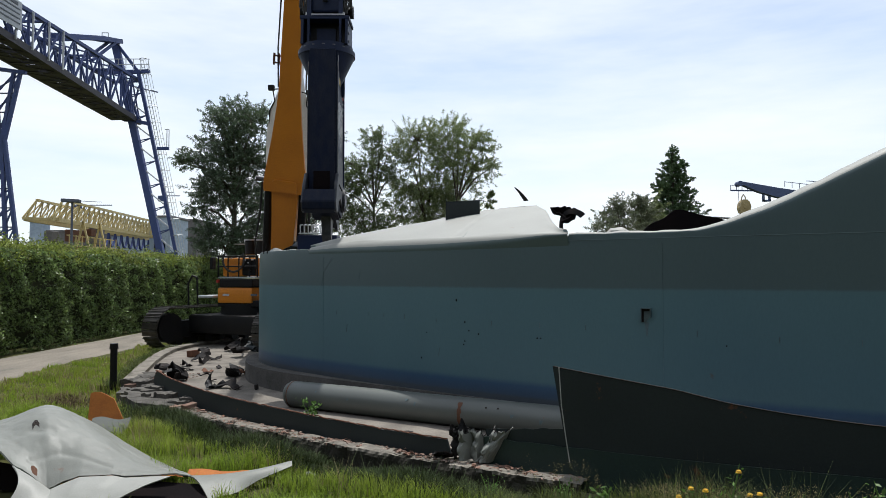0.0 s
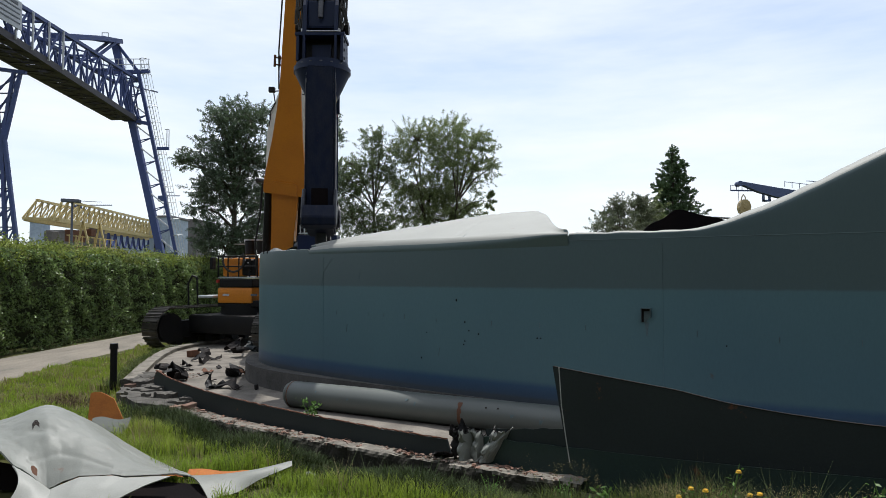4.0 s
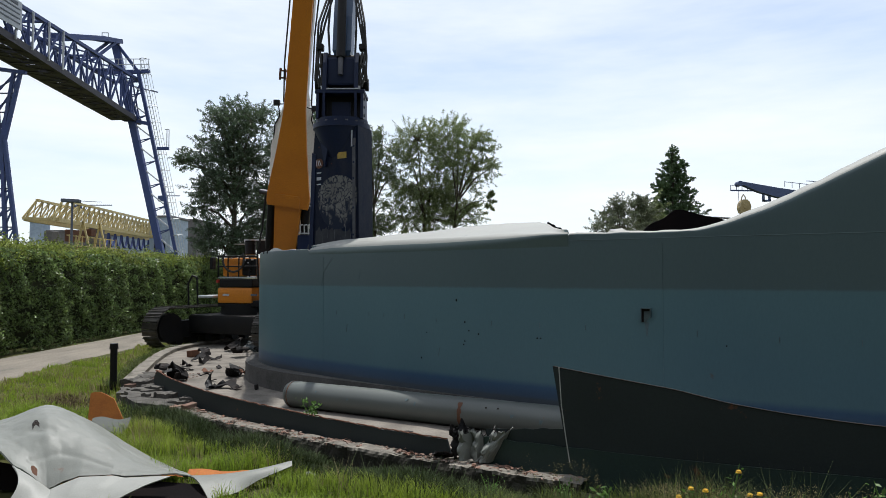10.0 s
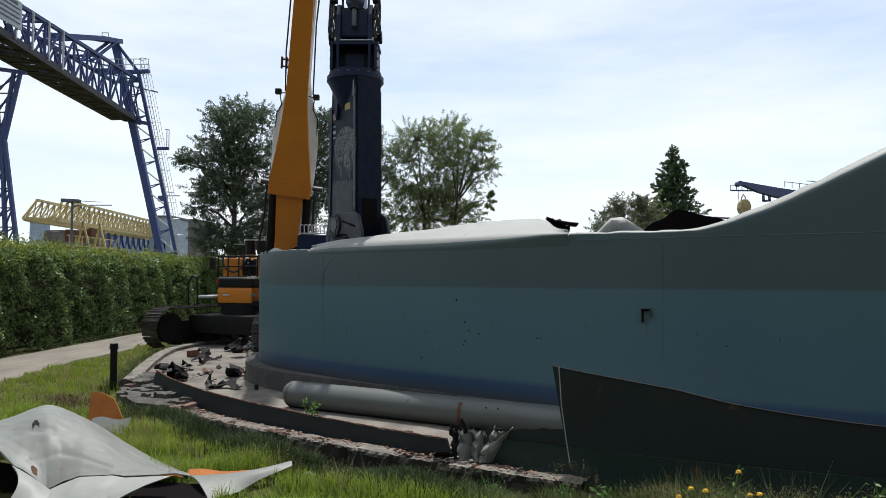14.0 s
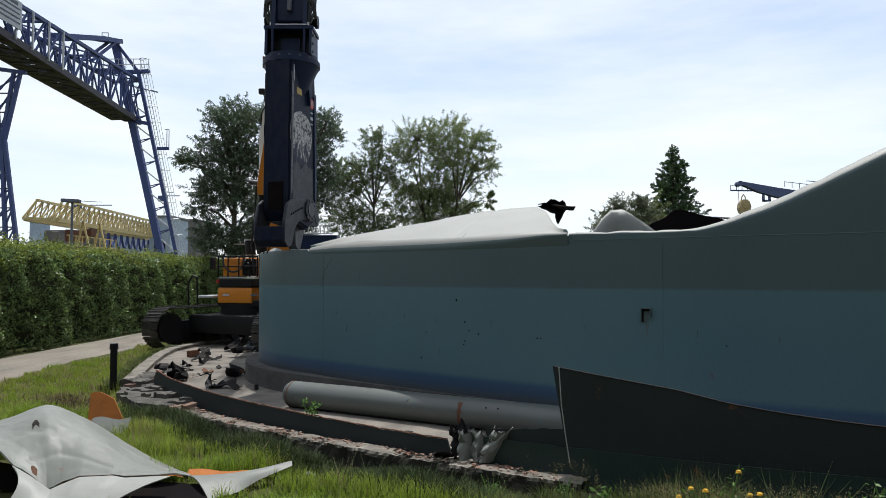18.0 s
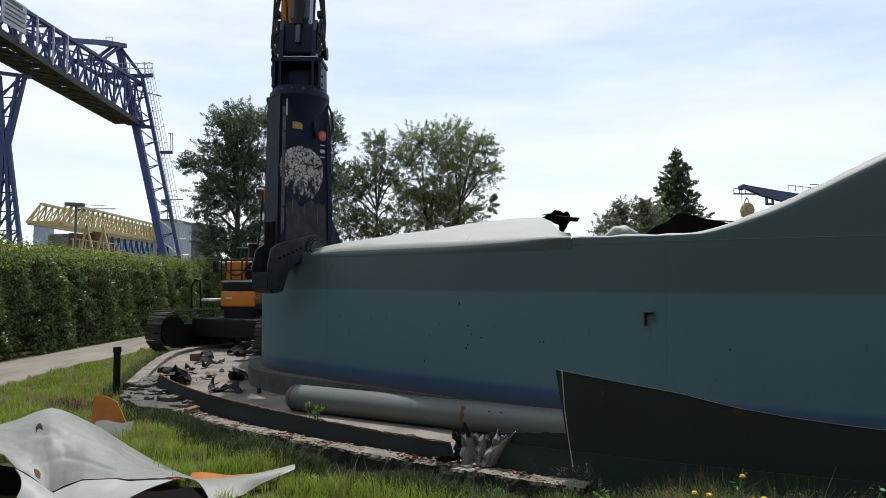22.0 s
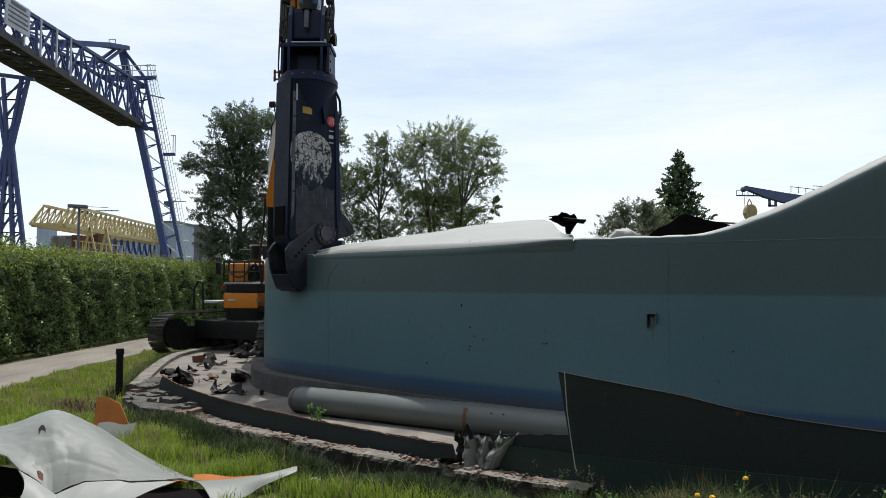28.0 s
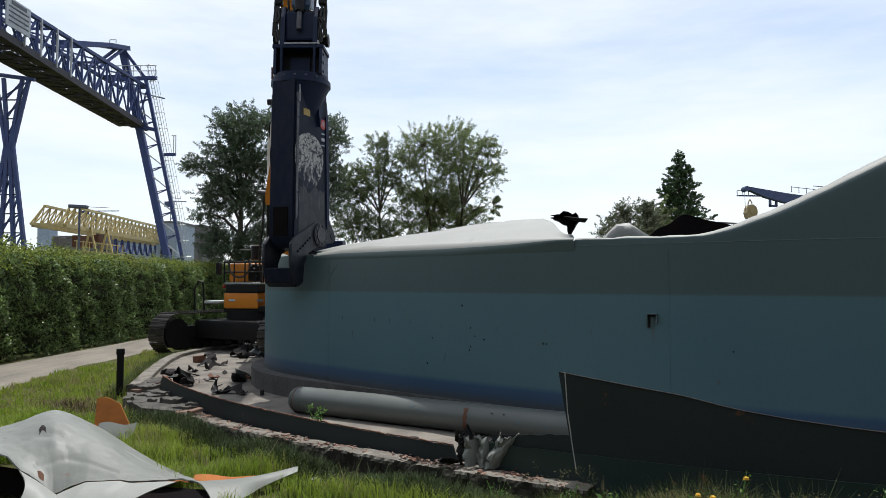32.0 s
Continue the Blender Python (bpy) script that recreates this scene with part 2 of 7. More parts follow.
def worn_emblem(white=1.0):
    """White paint patch, cracked and scraped down to the dark steel."""
    m = surface("worn_white_emblem", (0.42 * white, 0.41 * white, 0.39 * white), (0.22 * white, 0.21 * white, 0.20 * white), 4, 40, rough=0.5, bump=0.1, spec=0.2)
    n, l = m.node_tree.nodes, m.node_tree.links
    b = n["Principled BSDF"]
    src = b.inputs["Base Color"].links[0].from_socket
    tc = n.new("ShaderNodeTexCoord")
    v = n.new("ShaderNodeTexVoronoi")
    v.feature = "DISTANCE_TO_EDGE"
    v.inputs["Scale"].default_value, v.inputs["Randomness"].default_value = 13.0, 1.0
    wv = n.new("ShaderNodeTexNoise")
    wv.inputs["Scale"].default_value, wv.inputs["Detail"].default_value = 5.5, 8
    mxv = n.new("ShaderNodeMix")
    mxv.data_type = "RGBA"
    mxv.inputs["Factor"].default_value = 0.25
    l.new(tc.outputs["Object"], mxv.inputs["A"])
    l.new(wv.outputs["Color"], mxv.inputs["B"])
    l.new(tc.outputs["Object"], wv.inputs["Vector"])
    l.new(mxv.outputs["Result"], v.inputs["Vector"])
    e = n.new("ShaderNodeMapRange")
    e.inputs["From Min"].default_value, e.inputs["From Max"].default_value = 0.045, 0.085
    l.new(v.outputs["Distance"], e.inputs["Value"])
    sp = n.new("ShaderNodeSeparateXYZ")
    l.new(tc.outputs["Object"], sp.inputs[0])
    sc = n.new("ShaderNodeMath")          # scraped away towards the jaws
    sc.operation = "MULTIPLY_ADD"
    sc.inputs[1].default_value, sc.inputs[2].default_value = 0.42, 0.13
    l.new(sp.outputs["Z"], sc.inputs[0])
    s2 = n.new("ShaderNodeMath")
    l.new(sc.outputs[0], s2.inputs[0])
    mp = n.new("ShaderNodeMapping")
    mp.inputs["Scale"].default_value = (1.0, 1.0, 0.42)
    drip = n.new("ShaderNodeTexNoise")          # upright streaks of bare steel
    drip.inputs["Scale"].default_value, drip.inputs["Detail"].default_value = 13.0, 6
    l.new(tc.outputs["Object"], mp.inputs["Vector"])
    l.new(mp.outputs[0], drip.inputs["Vector"])
    l.new(drip.outputs["Fac"], s2.inputs[1])
    s3 = n.new("ShaderNodeMapRange")
    s3.inputs["From Min"].default_value, s3.inputs["From Max"].default_value = 0.46, 0.60
    l.new(s2.outputs[0], s3.inputs["Value"])
    mm = n.new("ShaderNodeMath")
    mm.operation = "MULTIPLY"
    l.new(e.outputs[0], mm.inputs[0])
    l.new(s3.outputs[0], mm.inputs[1])
    x = n.new("ShaderNodeMix")
    x.data_type = "RGBA"
    x.inputs["A"].default_value = (0.009, 0.014, 0.031, 1)
    l.new(mm.outputs[0], x.inputs["Factor"])
    l.new(src, x.inputs["B"])
    l.new(x.outputs["Result"], b.inputs["Base Color"])
    return m


M["emblem"] = worn_emblem()
M["emblem_dull"] = worn_emblem(0.35)
M["broken"] = surface("broken_concrete", (0.095, 0.088, 0.078), (0.010, 0.010, 0.009), 6.0, 30, rough=0.9, bump=0.9, spec=0.3)
M["shear"] = surface("scuffed_blue_black_paint", (0.005, 0.0095, 0.026), (0.017, 0.019, 0.030), 7.0, 55, rough=0.5, bump=0.25, amount=0.75, rust=0.14, rust_scale=9, spec=0.12, stretch=(1, 1, 0.45))
M["scrap_paint"] = surface("dull_grey_sheet_paint", (0.185, 0.192, 0.175), (0.145, 0.15, 0.135), 1.6, 90, rough=0.5, bump=0.16, spec=0.3, rust=0.16, rust_scale=4, grain=0.12)
M["dead_grass"] = surface("dead_weed_stems", (0.12, 0.09, 0.055), (0.07, 0.055, 0.035), 3, 30, rough=0.9, bump=0, vary=0.4, spec=0.1)
M["stain"] = surface("faint_wall_stain", (0.085, 0.125, 0.14), (0.066, 0.095, 0.105), 6, 60, rough=0.5, bump=0.03)
M["shear_low"] = surface("scraped_blue_black_steel", (0.007, 0.010, 0.018), (0.034, 0.035, 0.040), 6.0, 40, rough=0.5, bump=0.3, amount=0.8, rust=0.12, rust_scale=9, spec=0.4)
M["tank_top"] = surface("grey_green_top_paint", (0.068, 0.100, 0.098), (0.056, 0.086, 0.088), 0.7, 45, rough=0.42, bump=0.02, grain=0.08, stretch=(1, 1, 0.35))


# ======== building helpers ========
def part(name, bm, material, parent=None, label="", smooth=False):
    """Links a bmesh as one mesh object, under parent if given."""
    me = bpy.data.meshes.new(name)
    bm.normal_update()
    bm.to_mesh(me)
    bm.free()
    for mt in (material if isinstance(material, (list, tuple)) else (material,)):
        me.materials.append(mt)
    if smooth:
        me.polygons.foreach_set("use_smooth", [True] * len(me.polygons))
        me.set_sharp_from_angle(angle=radians(38))
    ob = new(name, me)
    if parent is not None:
        ob.parent = parent
    if label:
        tagged(ob, label)
    return ob


def thing(name, label, category, at=(0, 0, 0), group="", kind=""):
    ob = new(name)
    ob.empty_display_size = 0.2
    ob.location = at
    return tagged(ob, label, category, group, kind)


def box(bm, c, s, m=None, bevel=0.0):
    r = bmesh.ops.create_cube(bm, size=1.0)
    mat = Matrix.Translation(c) @ Matrix.Diagonal((*s, 1))
    bmesh.ops.transform(bm, matrix=(m @ mat) if m else mat, verts=r["verts"])
    if bevel:
        ed = list({e for v in r["verts"] for e in v.link_edges})
        bmesh.ops.bevel(bm, geom=ed, offset=bevel, segments=2, affect="EDGES", profile=0.6)
    return bm


def tube(bm, p, q, r, n=8, r2=None):
    p, q = Vector(p), Vector(q)
    d = q - p
    if d.length < 1e-6:
        return bm
    m = Matrix.Translation((p + q) / 2) @ d.to_track_quat("Z", "Y").to_matrix().to_4x4()
    bmesh.ops.create_cone(bm, cap_ends=True, segments=n, radius1=r, radius2=r if r2 is None else r2, depth=d.length, matrix=m)
    return bm


def bar(bm, p, q, w, h=None):
    """A square bar from p to q."""
    p, q = Vector(p), Vector(q)
    d = q - p
    m = Matrix.Translation((p + q) / 2) @ d.to_track_quat("Z", "Y").to_matrix().to_4x4() @ Matrix.Diagonal((w, h or w, d.length, 1))
    bmesh.ops.create_cube(bm, size=1.0, matrix=m)
    return bm


def wire(bm, pts, r, n=6):
    for a, b in zip(pts, pts[1:]):
        tube(bm, a, b, r, n)
    return bm


def prism(bm, pts, lo, hi, axis="y"):
    """A polygon in the plane across axis, drawn out from lo to hi. pts: (x, z) for y, (x, y) for z, (y, z) for x."""
    def v3(p, a):
        return {"y": (p[0], a, p[1]), "z": (p[0], p[1], a), "x": (a, p[0], p[1])}[axis]
    a = [bm.verts.new(v3(p, lo)) for p in pts]
    b = [bm.verts.new(v3(p, hi)) for p in pts]
    fs = [bm.faces.new(a), bm.faces.new(b[::-1])]
    for i in range(len(pts)):
        j = (i + 1) % len(pts)
        fs.append(bm.faces.new((a[j], a[i], b[i], b[j])))
    bmesh.ops.recalc_face_normals(bm, faces=fs)
    return bm


def skin(bm, fn, nu, nv, thick=0.012):
    """A sheet from fn(u, v), u and v from 0 to 1, with real thickness."""
    g = [[Vector(fn(i / nu, j / nv)) for j in range(nv + 1)] for i in range(nu + 1)]
    def nrm(i, j):
        a = g[min(i + 1, nu)][j] - g[max(i - 1, 0)][j]
        b = g[i][min(j + 1, nv)] - g[i][max(j - 1, 0)]
        c = a.cross(b)
        return c.normalized() if c.length > 1e-9 else Vector((0, 0, 1))
    top = [[bm.verts.new(g[i][j]) for j in range(nv + 1)] for i in range(nu + 1)]
    bot = [[bm.verts.new(g[i][j] - nrm(i, j) * thick) for j in range(nv + 1)] for i in range(nu + 1)]
    for i in range(nu):
        for j in range(nv):
            bm.faces.new((top[i][j], top[i + 1][j], top[i + 1][j + 1], top[i][j + 1]))
            bm.faces.new((bot[i][j + 1], bot[i + 1][j + 1], bot[i + 1][j], bot[i][j]))
    for i in range(nu):
        bm.faces.new((top[i + 1][0], top[i][0], bot[i][0], bot[i + 1][0]))
        bm.faces.new((top[i][nv], top[i + 1][nv], bot[i + 1][nv], bot[i][nv]))
    for j in range(nv):
        bm.faces.new((top[0][j], top[0][j + 1], bot[0][j + 1], bot[0][j]))
        bm.faces.new((top[nu][j + 1], top[nu][j], bot[nu][j], bot[nu][j + 1]))
    return bm


def knots(tab, x):
    """Smooth reading of a small table of (x, y)."""
    if x <= tab[0][0]:
        return tab[0][1]
    for (a, ya), (b, yb) in zip(tab, tab[1:]):
        if x <= b:
            k = (x - a) / (b - a)
            return ya + (yb - ya) * k
    return tab[-1][1]


def spline(pts, n):
    """Points along a Catmull-Rom curve."""
    out, pts = [], [Vector(p) for p in pts]
    for i in range(len(pts) - 1):
        p0, p1, p2, p3 = pts[max(i - 1, 0)], pts[i], pts[i + 1], pts[min(i + 2, len(pts) - 1)]
        for k in range(n):
            t = k / n
            out.append(0.5 * (2 * p1 + (p2 - p0) * t + (2 * p0 - 5 * p1 + 4 * p2 - p3) * t * t + (3 * p1 - p0 - 3 * p2 + p3) * t ** 3))
    return out + [pts[-1]]


def sprays(center, radii, n, leaves, seed, length=0.9, loose=0.11, gap=0.0):
    """Leaf places along short twigs through an uneven egg-shaped crown, with holes; also gives the twigs."""
    g = np.random.default_rng(seed)
    R = np.asarray(radii)
    d = g.normal(size=(n * 3, 3))
    d /= (np.abs(d) ** 3.0).sum(1)[:, None] ** (1 / 3.0)      # fuller than an egg
    rr = np.where(g.random(n * 3) < 0.72, g.uniform(0.6, 1.0, n * 3), g.uniform(0.1, 0.7, n * 3))
    lump = np.array([noise.noise(Vector(q) * 2.1 + Vector((seed * 3.7, 0, 0))) for q in d])
    rr = rr * (0.90 + 0.34 * lump)
    c = np.asarray(center) + d * rr[:, None] * R
    hole = np.array([noise.noise(Vector(q) * 0.62 + Vector((0, seed * 5.1, 0))) for q in c])
    c, d = c[hole > gap - 0.22][:n], d[hole > gap - 0.22][:n]
    t = d * np.array([1, 1, 0.7]) + g.normal(0, 0.55, d.shape) + np.array([0, 0, 0.25])
    t *= (length * g.uniform(0.4, 1.5, len(c)) / np.linalg.norm(t, axis=1))[:, None]
    w = g.integers(0, len(c), leaves)
    k = g.random(leaves) ** 0.8
    e = g.normal(0, 1, (leaves, 3)) * (loose * (1.25 - 0.8 * k))[:, None]
    return c[w] + t[w] * k[:, None] + e, c, c + t


def new_bm():
    return bmesh.new()


rnd = random.Random(7)


# ======== ground, road, slab ========
def flat(name, pts, z0, z1, material, label, category, kind="structure"):
    bm = new_bm()
    prism(bm, [(p[0], p[1]) for p in pts], z0, z1, "z")
    return tagged(part(name, bm, material), label, category, kind=kind)


BC, BR = Vector((9.39, 22.03)), 17.35            # centre and radius of the bund ring


def bund_at(deg, r=BR):
    return BC.x + r * math.cos(radians(deg)), BC.y + r * math.sin(radians(deg))


TC, TR, TA = Vector((17.02, 32.14)), 27.76, 223.96   # the long curve of the tank wall
SC, SR = TC + (TR - 3.3) * Vector((math.cos(radians(TA)), math.sin(radians(TA)))), 3.3


def tank_at(s, inward=0.0):
    """A place on the tank's foot line, s metres along it from where its tight left bend begins."""
    if s >= 0:
        a = radians(TA) + s / TR
        return TC.x + (TR - inward) * math.cos(a), TC.y + (TR - inward) * math.sin(a)
    a = radians(TA) + s / SR
    return SC.x + (SR - inward) * math.cos(a), SC.y + (SR - inward) * math.sin(a)


def ground_height(x, y):
    return 0.05 * noise.noise((x * 0.35, y * 0.35, 3.1)) + 0.02 * noise.noise((x * 1.3, y * 1.3, 7.7))


bm = new_bm()
xs = [-2500, -600, -160, -60] + [-30 + 0.75 * i for i in range(65)] + [40, 120, 600, 2500]
ys = [-2500, -600, -120, -30] + [-6 + 0.75 * i for i in range(56)] + [55, 90, 200, 700, 3000]
gv = [[bm.verts.new((x, y, (ground_height(x, y) - 0.03) if -31 < x < 19 and -7 < y < 37 else -0.03)) for y in ys] for x in xs]
for i in range(len(xs) - 1):
    for j in range(len(ys) - 1):
        bm.faces.new((gv[i][j], gv[i + 1][j], gv[i + 1][j + 1], gv[i][j + 1]))
ground = tagged(part("ground", bm, M["soil"], smooth=True), "uneven soil ground under grass", "ground", kind="structure")

bm = new_bm()
skin(bm, lambda u, v: (-11.75 + v * (2.75 + 0.25 * math.sin(u * 9) + 0.5 * max(0, 0.25 - u)) , -4 + u * 60, -0.14 + 0.17 * max(0.0, math.sin(v * math.pi)) ** 0.35 + 0.008 * noise.noise((v * 6, u * 60, 2))), 90, 24, 0.01)
road = tagged(part("road", bm, M["road"], smooth=True), "narrow dusty grey asphalt lane along the hedge", "road", kind="structure")

rim = [Vector(bund_at(d, 17.58)) for d in range(290, 218, -2)] + spline([bund_at(217, 17.58), (-5.92, 13.05), (-6.83, 16.0), (-7.40, 18.3), (-7.48, 19.9), (-6.9, 23.5), (-4.5, 28)], 8) + [Vector((10, 34)), Vector((30, 20))]
floor_slab = flat("pavement_slab", rim, -0.12, 0.075, M["concrete"], "weathered dusty concrete floor round the tank", "concrete floor")
foot = [Vector(tank_at(s, -0.26 + 0.22 * min(1, max(0, (s - 0.6) / 2.4)))) for s in [12 - 0.5 * i for i in range(37)]]
plinth = flat("plinth", foot + [Vector((-1.0, 20)), Vector((12, 30)), Vector((22, 20))], 0.05, 0.42, M["plinth"], "dark concrete plinth under the tank wall", "plinth")


def ledge_height(deg):
    return knots([(217, 0.15), (224, 0.15), (230, 0.20), (236, 0.235), (243, 0.235)], deg)


def kerb_run(a0, a1):
    def pt(u, v):
        h = ledge_height(a0 + (a1 - a0) * u)
        KP = [(17.68, -0.10), (17.665, 0.02), (17.655, h * 0.7), (17.64, h - 0.01), (17.58, h), (17.48, h), (17.37, h - 0.02)]
        k = min(int(v * 6 + 1e-6), 5)
        f = v * 6 - k
        r, z = KP[k][0] + (KP[k + 1][0] - KP[k][0]) * f, KP[k][1] + (KP[k + 1][1] - KP[k][1]) * f
        x, y = bund_at(a0 + (a1 - a0) * u, r)
        q = 0.035 * noise.noise((x * 3.1, y * 3.1, z * 2)) + 0.03 * noise.noise((x * 9, y * 9, z * 7)) + 0.015 * noise.noise((x * 27, y * 27, z * 20))
        bite = 0.05 * max(0.0, noise.noise((x * 1.7, y * 1.7, 5)) - 0.15)
        return (*bund_at(a0 + (a1 - a0) * u, r + q * 1.2 - bite * 2 * (v < 0.6)), z + (q * 0.7 - bite) * (v > 0.2))
    bm = new_bm()
    skin(bm, pt, 700, 12, 0.02)
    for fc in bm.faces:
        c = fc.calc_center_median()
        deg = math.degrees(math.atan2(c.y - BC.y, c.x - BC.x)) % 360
        # below the ledge: the face's shade put into a dark mossy colour
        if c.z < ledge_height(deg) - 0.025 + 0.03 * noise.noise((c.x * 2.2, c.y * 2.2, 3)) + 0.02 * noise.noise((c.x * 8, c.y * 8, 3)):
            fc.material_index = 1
    return tagged(part("kerb_edge", bm, [M["kerb"], M["moss_shade"]]), "cracked mossy concrete edge of the slab", "kerb", kind="structure")


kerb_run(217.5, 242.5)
bm = new_bm()
left_rim = spline([(-5.75, 13.1), (-6.6, 16.0), (-7.15, 18.3), (-7.25, 19.9), (-6.7, 23.0)], 8)
skin(bm, lambda u, v: (*[c + (-0.28 * v if k == 0 else 0.0) for k, c in enumerate(left_rim[min(int(u * 32), 32)])], 0.16 + 0.02 * noise.noise((u * 20, v, 1))), 32, 2, 0.26)
tagged(part("kerb_rim", bm, M["kerb"], smooth=True), "pale rounded concrete rim of the slab", "kerb", kind="structure")


# ======== tank ========
tank = thing("storage_tank", "half-demolished steel tank, grey-green over pale blue bands", "tank", (0, 0, 0.42))
Z0 = 0.42
HINGE = 2.52
TOPS = [(-4.6, 2.3), (-3.4, 2.55), (-0.9, 2.60), (0.2, 2.60), (0.82, 2.60), (0.86, HINGE), (5.90, HINGE), (5.96, 2.675), (7.3, 2.67), (7.63, 2.685), (7.97, 2.79), (8.6, 3.06), (9.13, 3.31), (9.5, 3.49), (11.5, 4.23), (14, 4.6)]


def wall_pt(s, v):
    top = knots(TOPS, s)
    if 0.85 < s < 5.93:
        k = v * 1.25
        return (*tank_at(s, 0.35 * max(0, k - 1)), min(1, k) * (HINGE - Z0 - 0.012) - 0.02 * max(0, k - 1))
    # the upper rim rolls inward
    r = knots([(5.4, 0.01), (5.96, 0.03), (7.5, 0.04), (8.4, 0.13)], s)
    lin, k = top - r - Z0, v * 1.25
    if k <= 1:
        return (*tank_at(s), k * lin)
    a = (k - 1) / 0.25 * radians(80)
    jag = 0.02 * noise.noise((s * 5, 2.2, 0)) * (k - 1) * 4
    return (*tank_at(s, r * (1 - math.cos(a)) * 1.6), lin + r * math.sin(a) + jag)


bm = new_bm()
skin(bm, lambda u, v: wall_pt(-4.6 + 18.6 * u, v), 186, 40, 0.03)
bm.normal_update()
# upward rim faces take a paler colour in place of sunlight
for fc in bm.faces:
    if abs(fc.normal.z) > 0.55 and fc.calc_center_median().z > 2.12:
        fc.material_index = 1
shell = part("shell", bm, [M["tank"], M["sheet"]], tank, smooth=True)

# the wall's upper part, folded inward: it swings about the wall's top edge
hl, hr = Vector((*tank_at(0.85), HINGE - Z0)), Vector((*tank_at(5.95), HINGE - Z0))
hinge_dir = (hr - hl).normalized()
hinge_in = Vector((-hinge_dir.y, hinge_dir.x, 0)).normalized()
REACH = [(0.0, 0.10), (0.4, 0.38), (1.4, 1.05), (2.6, 1.80), (3.7, 2.32), (4.4, 2.5), (4.62, 1.90), (4.88, 0.85), (5.04, 0.25), (5.2, 0.08)]


def flap_pt(u, v):
    """In the flap's space: x along the hinge, y inward (lying flat), z up."""
    s = 0.85 + 5.15 * u
    w = Vector((*tank_at(s), HINGE - Z0)) - hl
    x, y0 = w.dot(hinge_dir), w.dot(hinge_in)
    reach = knots(REACH, x)
    skew = -0.45
    r = knots([(0, 0.09), (0.7, 0.15), (2, 0.17), (4.8, 0.17), (5.2, 0.155)], x)
    roll = min(r, knots([(3.0, 0.17), (4.2, 0.12), (4.9, 0.05), (5.2, 0.03)], x))
    if v < 0.10:
        return x, y0 - 0.003, (r - roll) * v / 0.10 - (0.03 if v == 0 else 0)
    if v < 0.35:
        a = (v - 0.10) / 0.25 * radians(86)
        return x, y0 - 0.003 + roll * (1 - math.cos(a)), r - roll + roll * math.sin(a)
    d = (v - 0.35) / 0.65
    lift = 0.025 * math.sin(d * math.pi) + 0.014 * noise.noise((x * 1.1, d * 2, 4)) + 0.03 * d * max(0, math.sin((x - 2.2) * 1.3))
    lift -= 0.012 * math.exp(-((x - 3.25 - 0.35 * d) / 0.03) ** 2)
    edge = 0.06 * noise.noise((x * 3.1, 9, 1)) * d
    return x + skew * d * reach, y0 - 0.003 + roll * 0.93 + d * max(0.02, reach + edge - 0.1), r + lift + 0.02 * d


bm = new_bm()
skin(bm, flap_pt, 90, 40, 0.008)
bm.normal_update()
# steep faces keep the wall's green; the rest carries a sunlit pale tone
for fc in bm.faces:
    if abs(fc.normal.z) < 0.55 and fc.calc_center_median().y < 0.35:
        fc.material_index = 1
flap = part("folded_flap", bm, [M["sheet"], M["tank_top"]], tank, "upper wall sheet, folded inward and torn, sunlit tone on its flat faces", smooth=True)
FLAP_BASE = Matrix((( hinge_dir.x, hinge_in.x, 0, hl.x), (hinge_dir.y, hinge_in.y, 0, hl.y), (0, 0, 1, hl.z), (0, 0, 0, 1)))


def torn(name, fn, nu, nv, mat, parent, label):
    bm = new_bm()
    skin(bm, fn, nu, nv, 0.015)
    return part(name, bm, mat, parent, label, smooth=True)


# torn ends at the flap's free corner: a ragged dark flag of folded sheet, and a strip bent into an arch
FLAG_TOP = [(0, -0.09, 0.088), (0.15, 0.0, 0.10), (0.30, 0.075, 0.108), (0.42, 0.13, 0.155), (0.50, 0.165, 0.16), (0.62, 0.24, 0.137), (0.75, 0.295, 0.098), (0.86, 0.35, 0.137), (1, 0.345, 0.05)]
FLAG_LOW = [(0, -0.075, 0.07), (0.2, -0.02, 0.035), (0.36, 0.06, -0.01), (0.5, 0.12, -0.04), (0.62, 0.19, -0.08), (0.72, 0.20, -0.16), (0.80, 0.235, -0.26), (0.90, 0.26, -0.13), (1, 0.33, -0.07)]


def flag_pt(u, v):
    lo, hi = (Vector((knots([(q[0], q[1]) for q in row], u), 0, knots([(q[0], q[2]) for q in row], u))) for row in (FLAG_LOW, FLAG_TOP))
    p = lo.lerp(hi, v)
    return p.x + 0.012 * noise.noise((u * 14, v * 4, 1)), 0.13 * math.sin(v * 3.0) + 0.10 * u + 0.04 * noise.noise((u * 7, v * 5, 6)), p.z + 0.014 * noise.noise((u * 17, v * 3, 2))


def arch_pt(u, v):
    a = radians(188 - 150 * u)
    r = 0.245 + (v - 0.5) * (0.085 + 0.03 * noise.noise((u * 9, 2, 1)))
    return 0.33 + r * 1.05 * math.cos(a), 0.03 * math.sin(u * 5) + 0.05 * v, -0.21 + r * 0.95 * math.sin(a) - 0.16 * max(0.0, 0.25 - u)


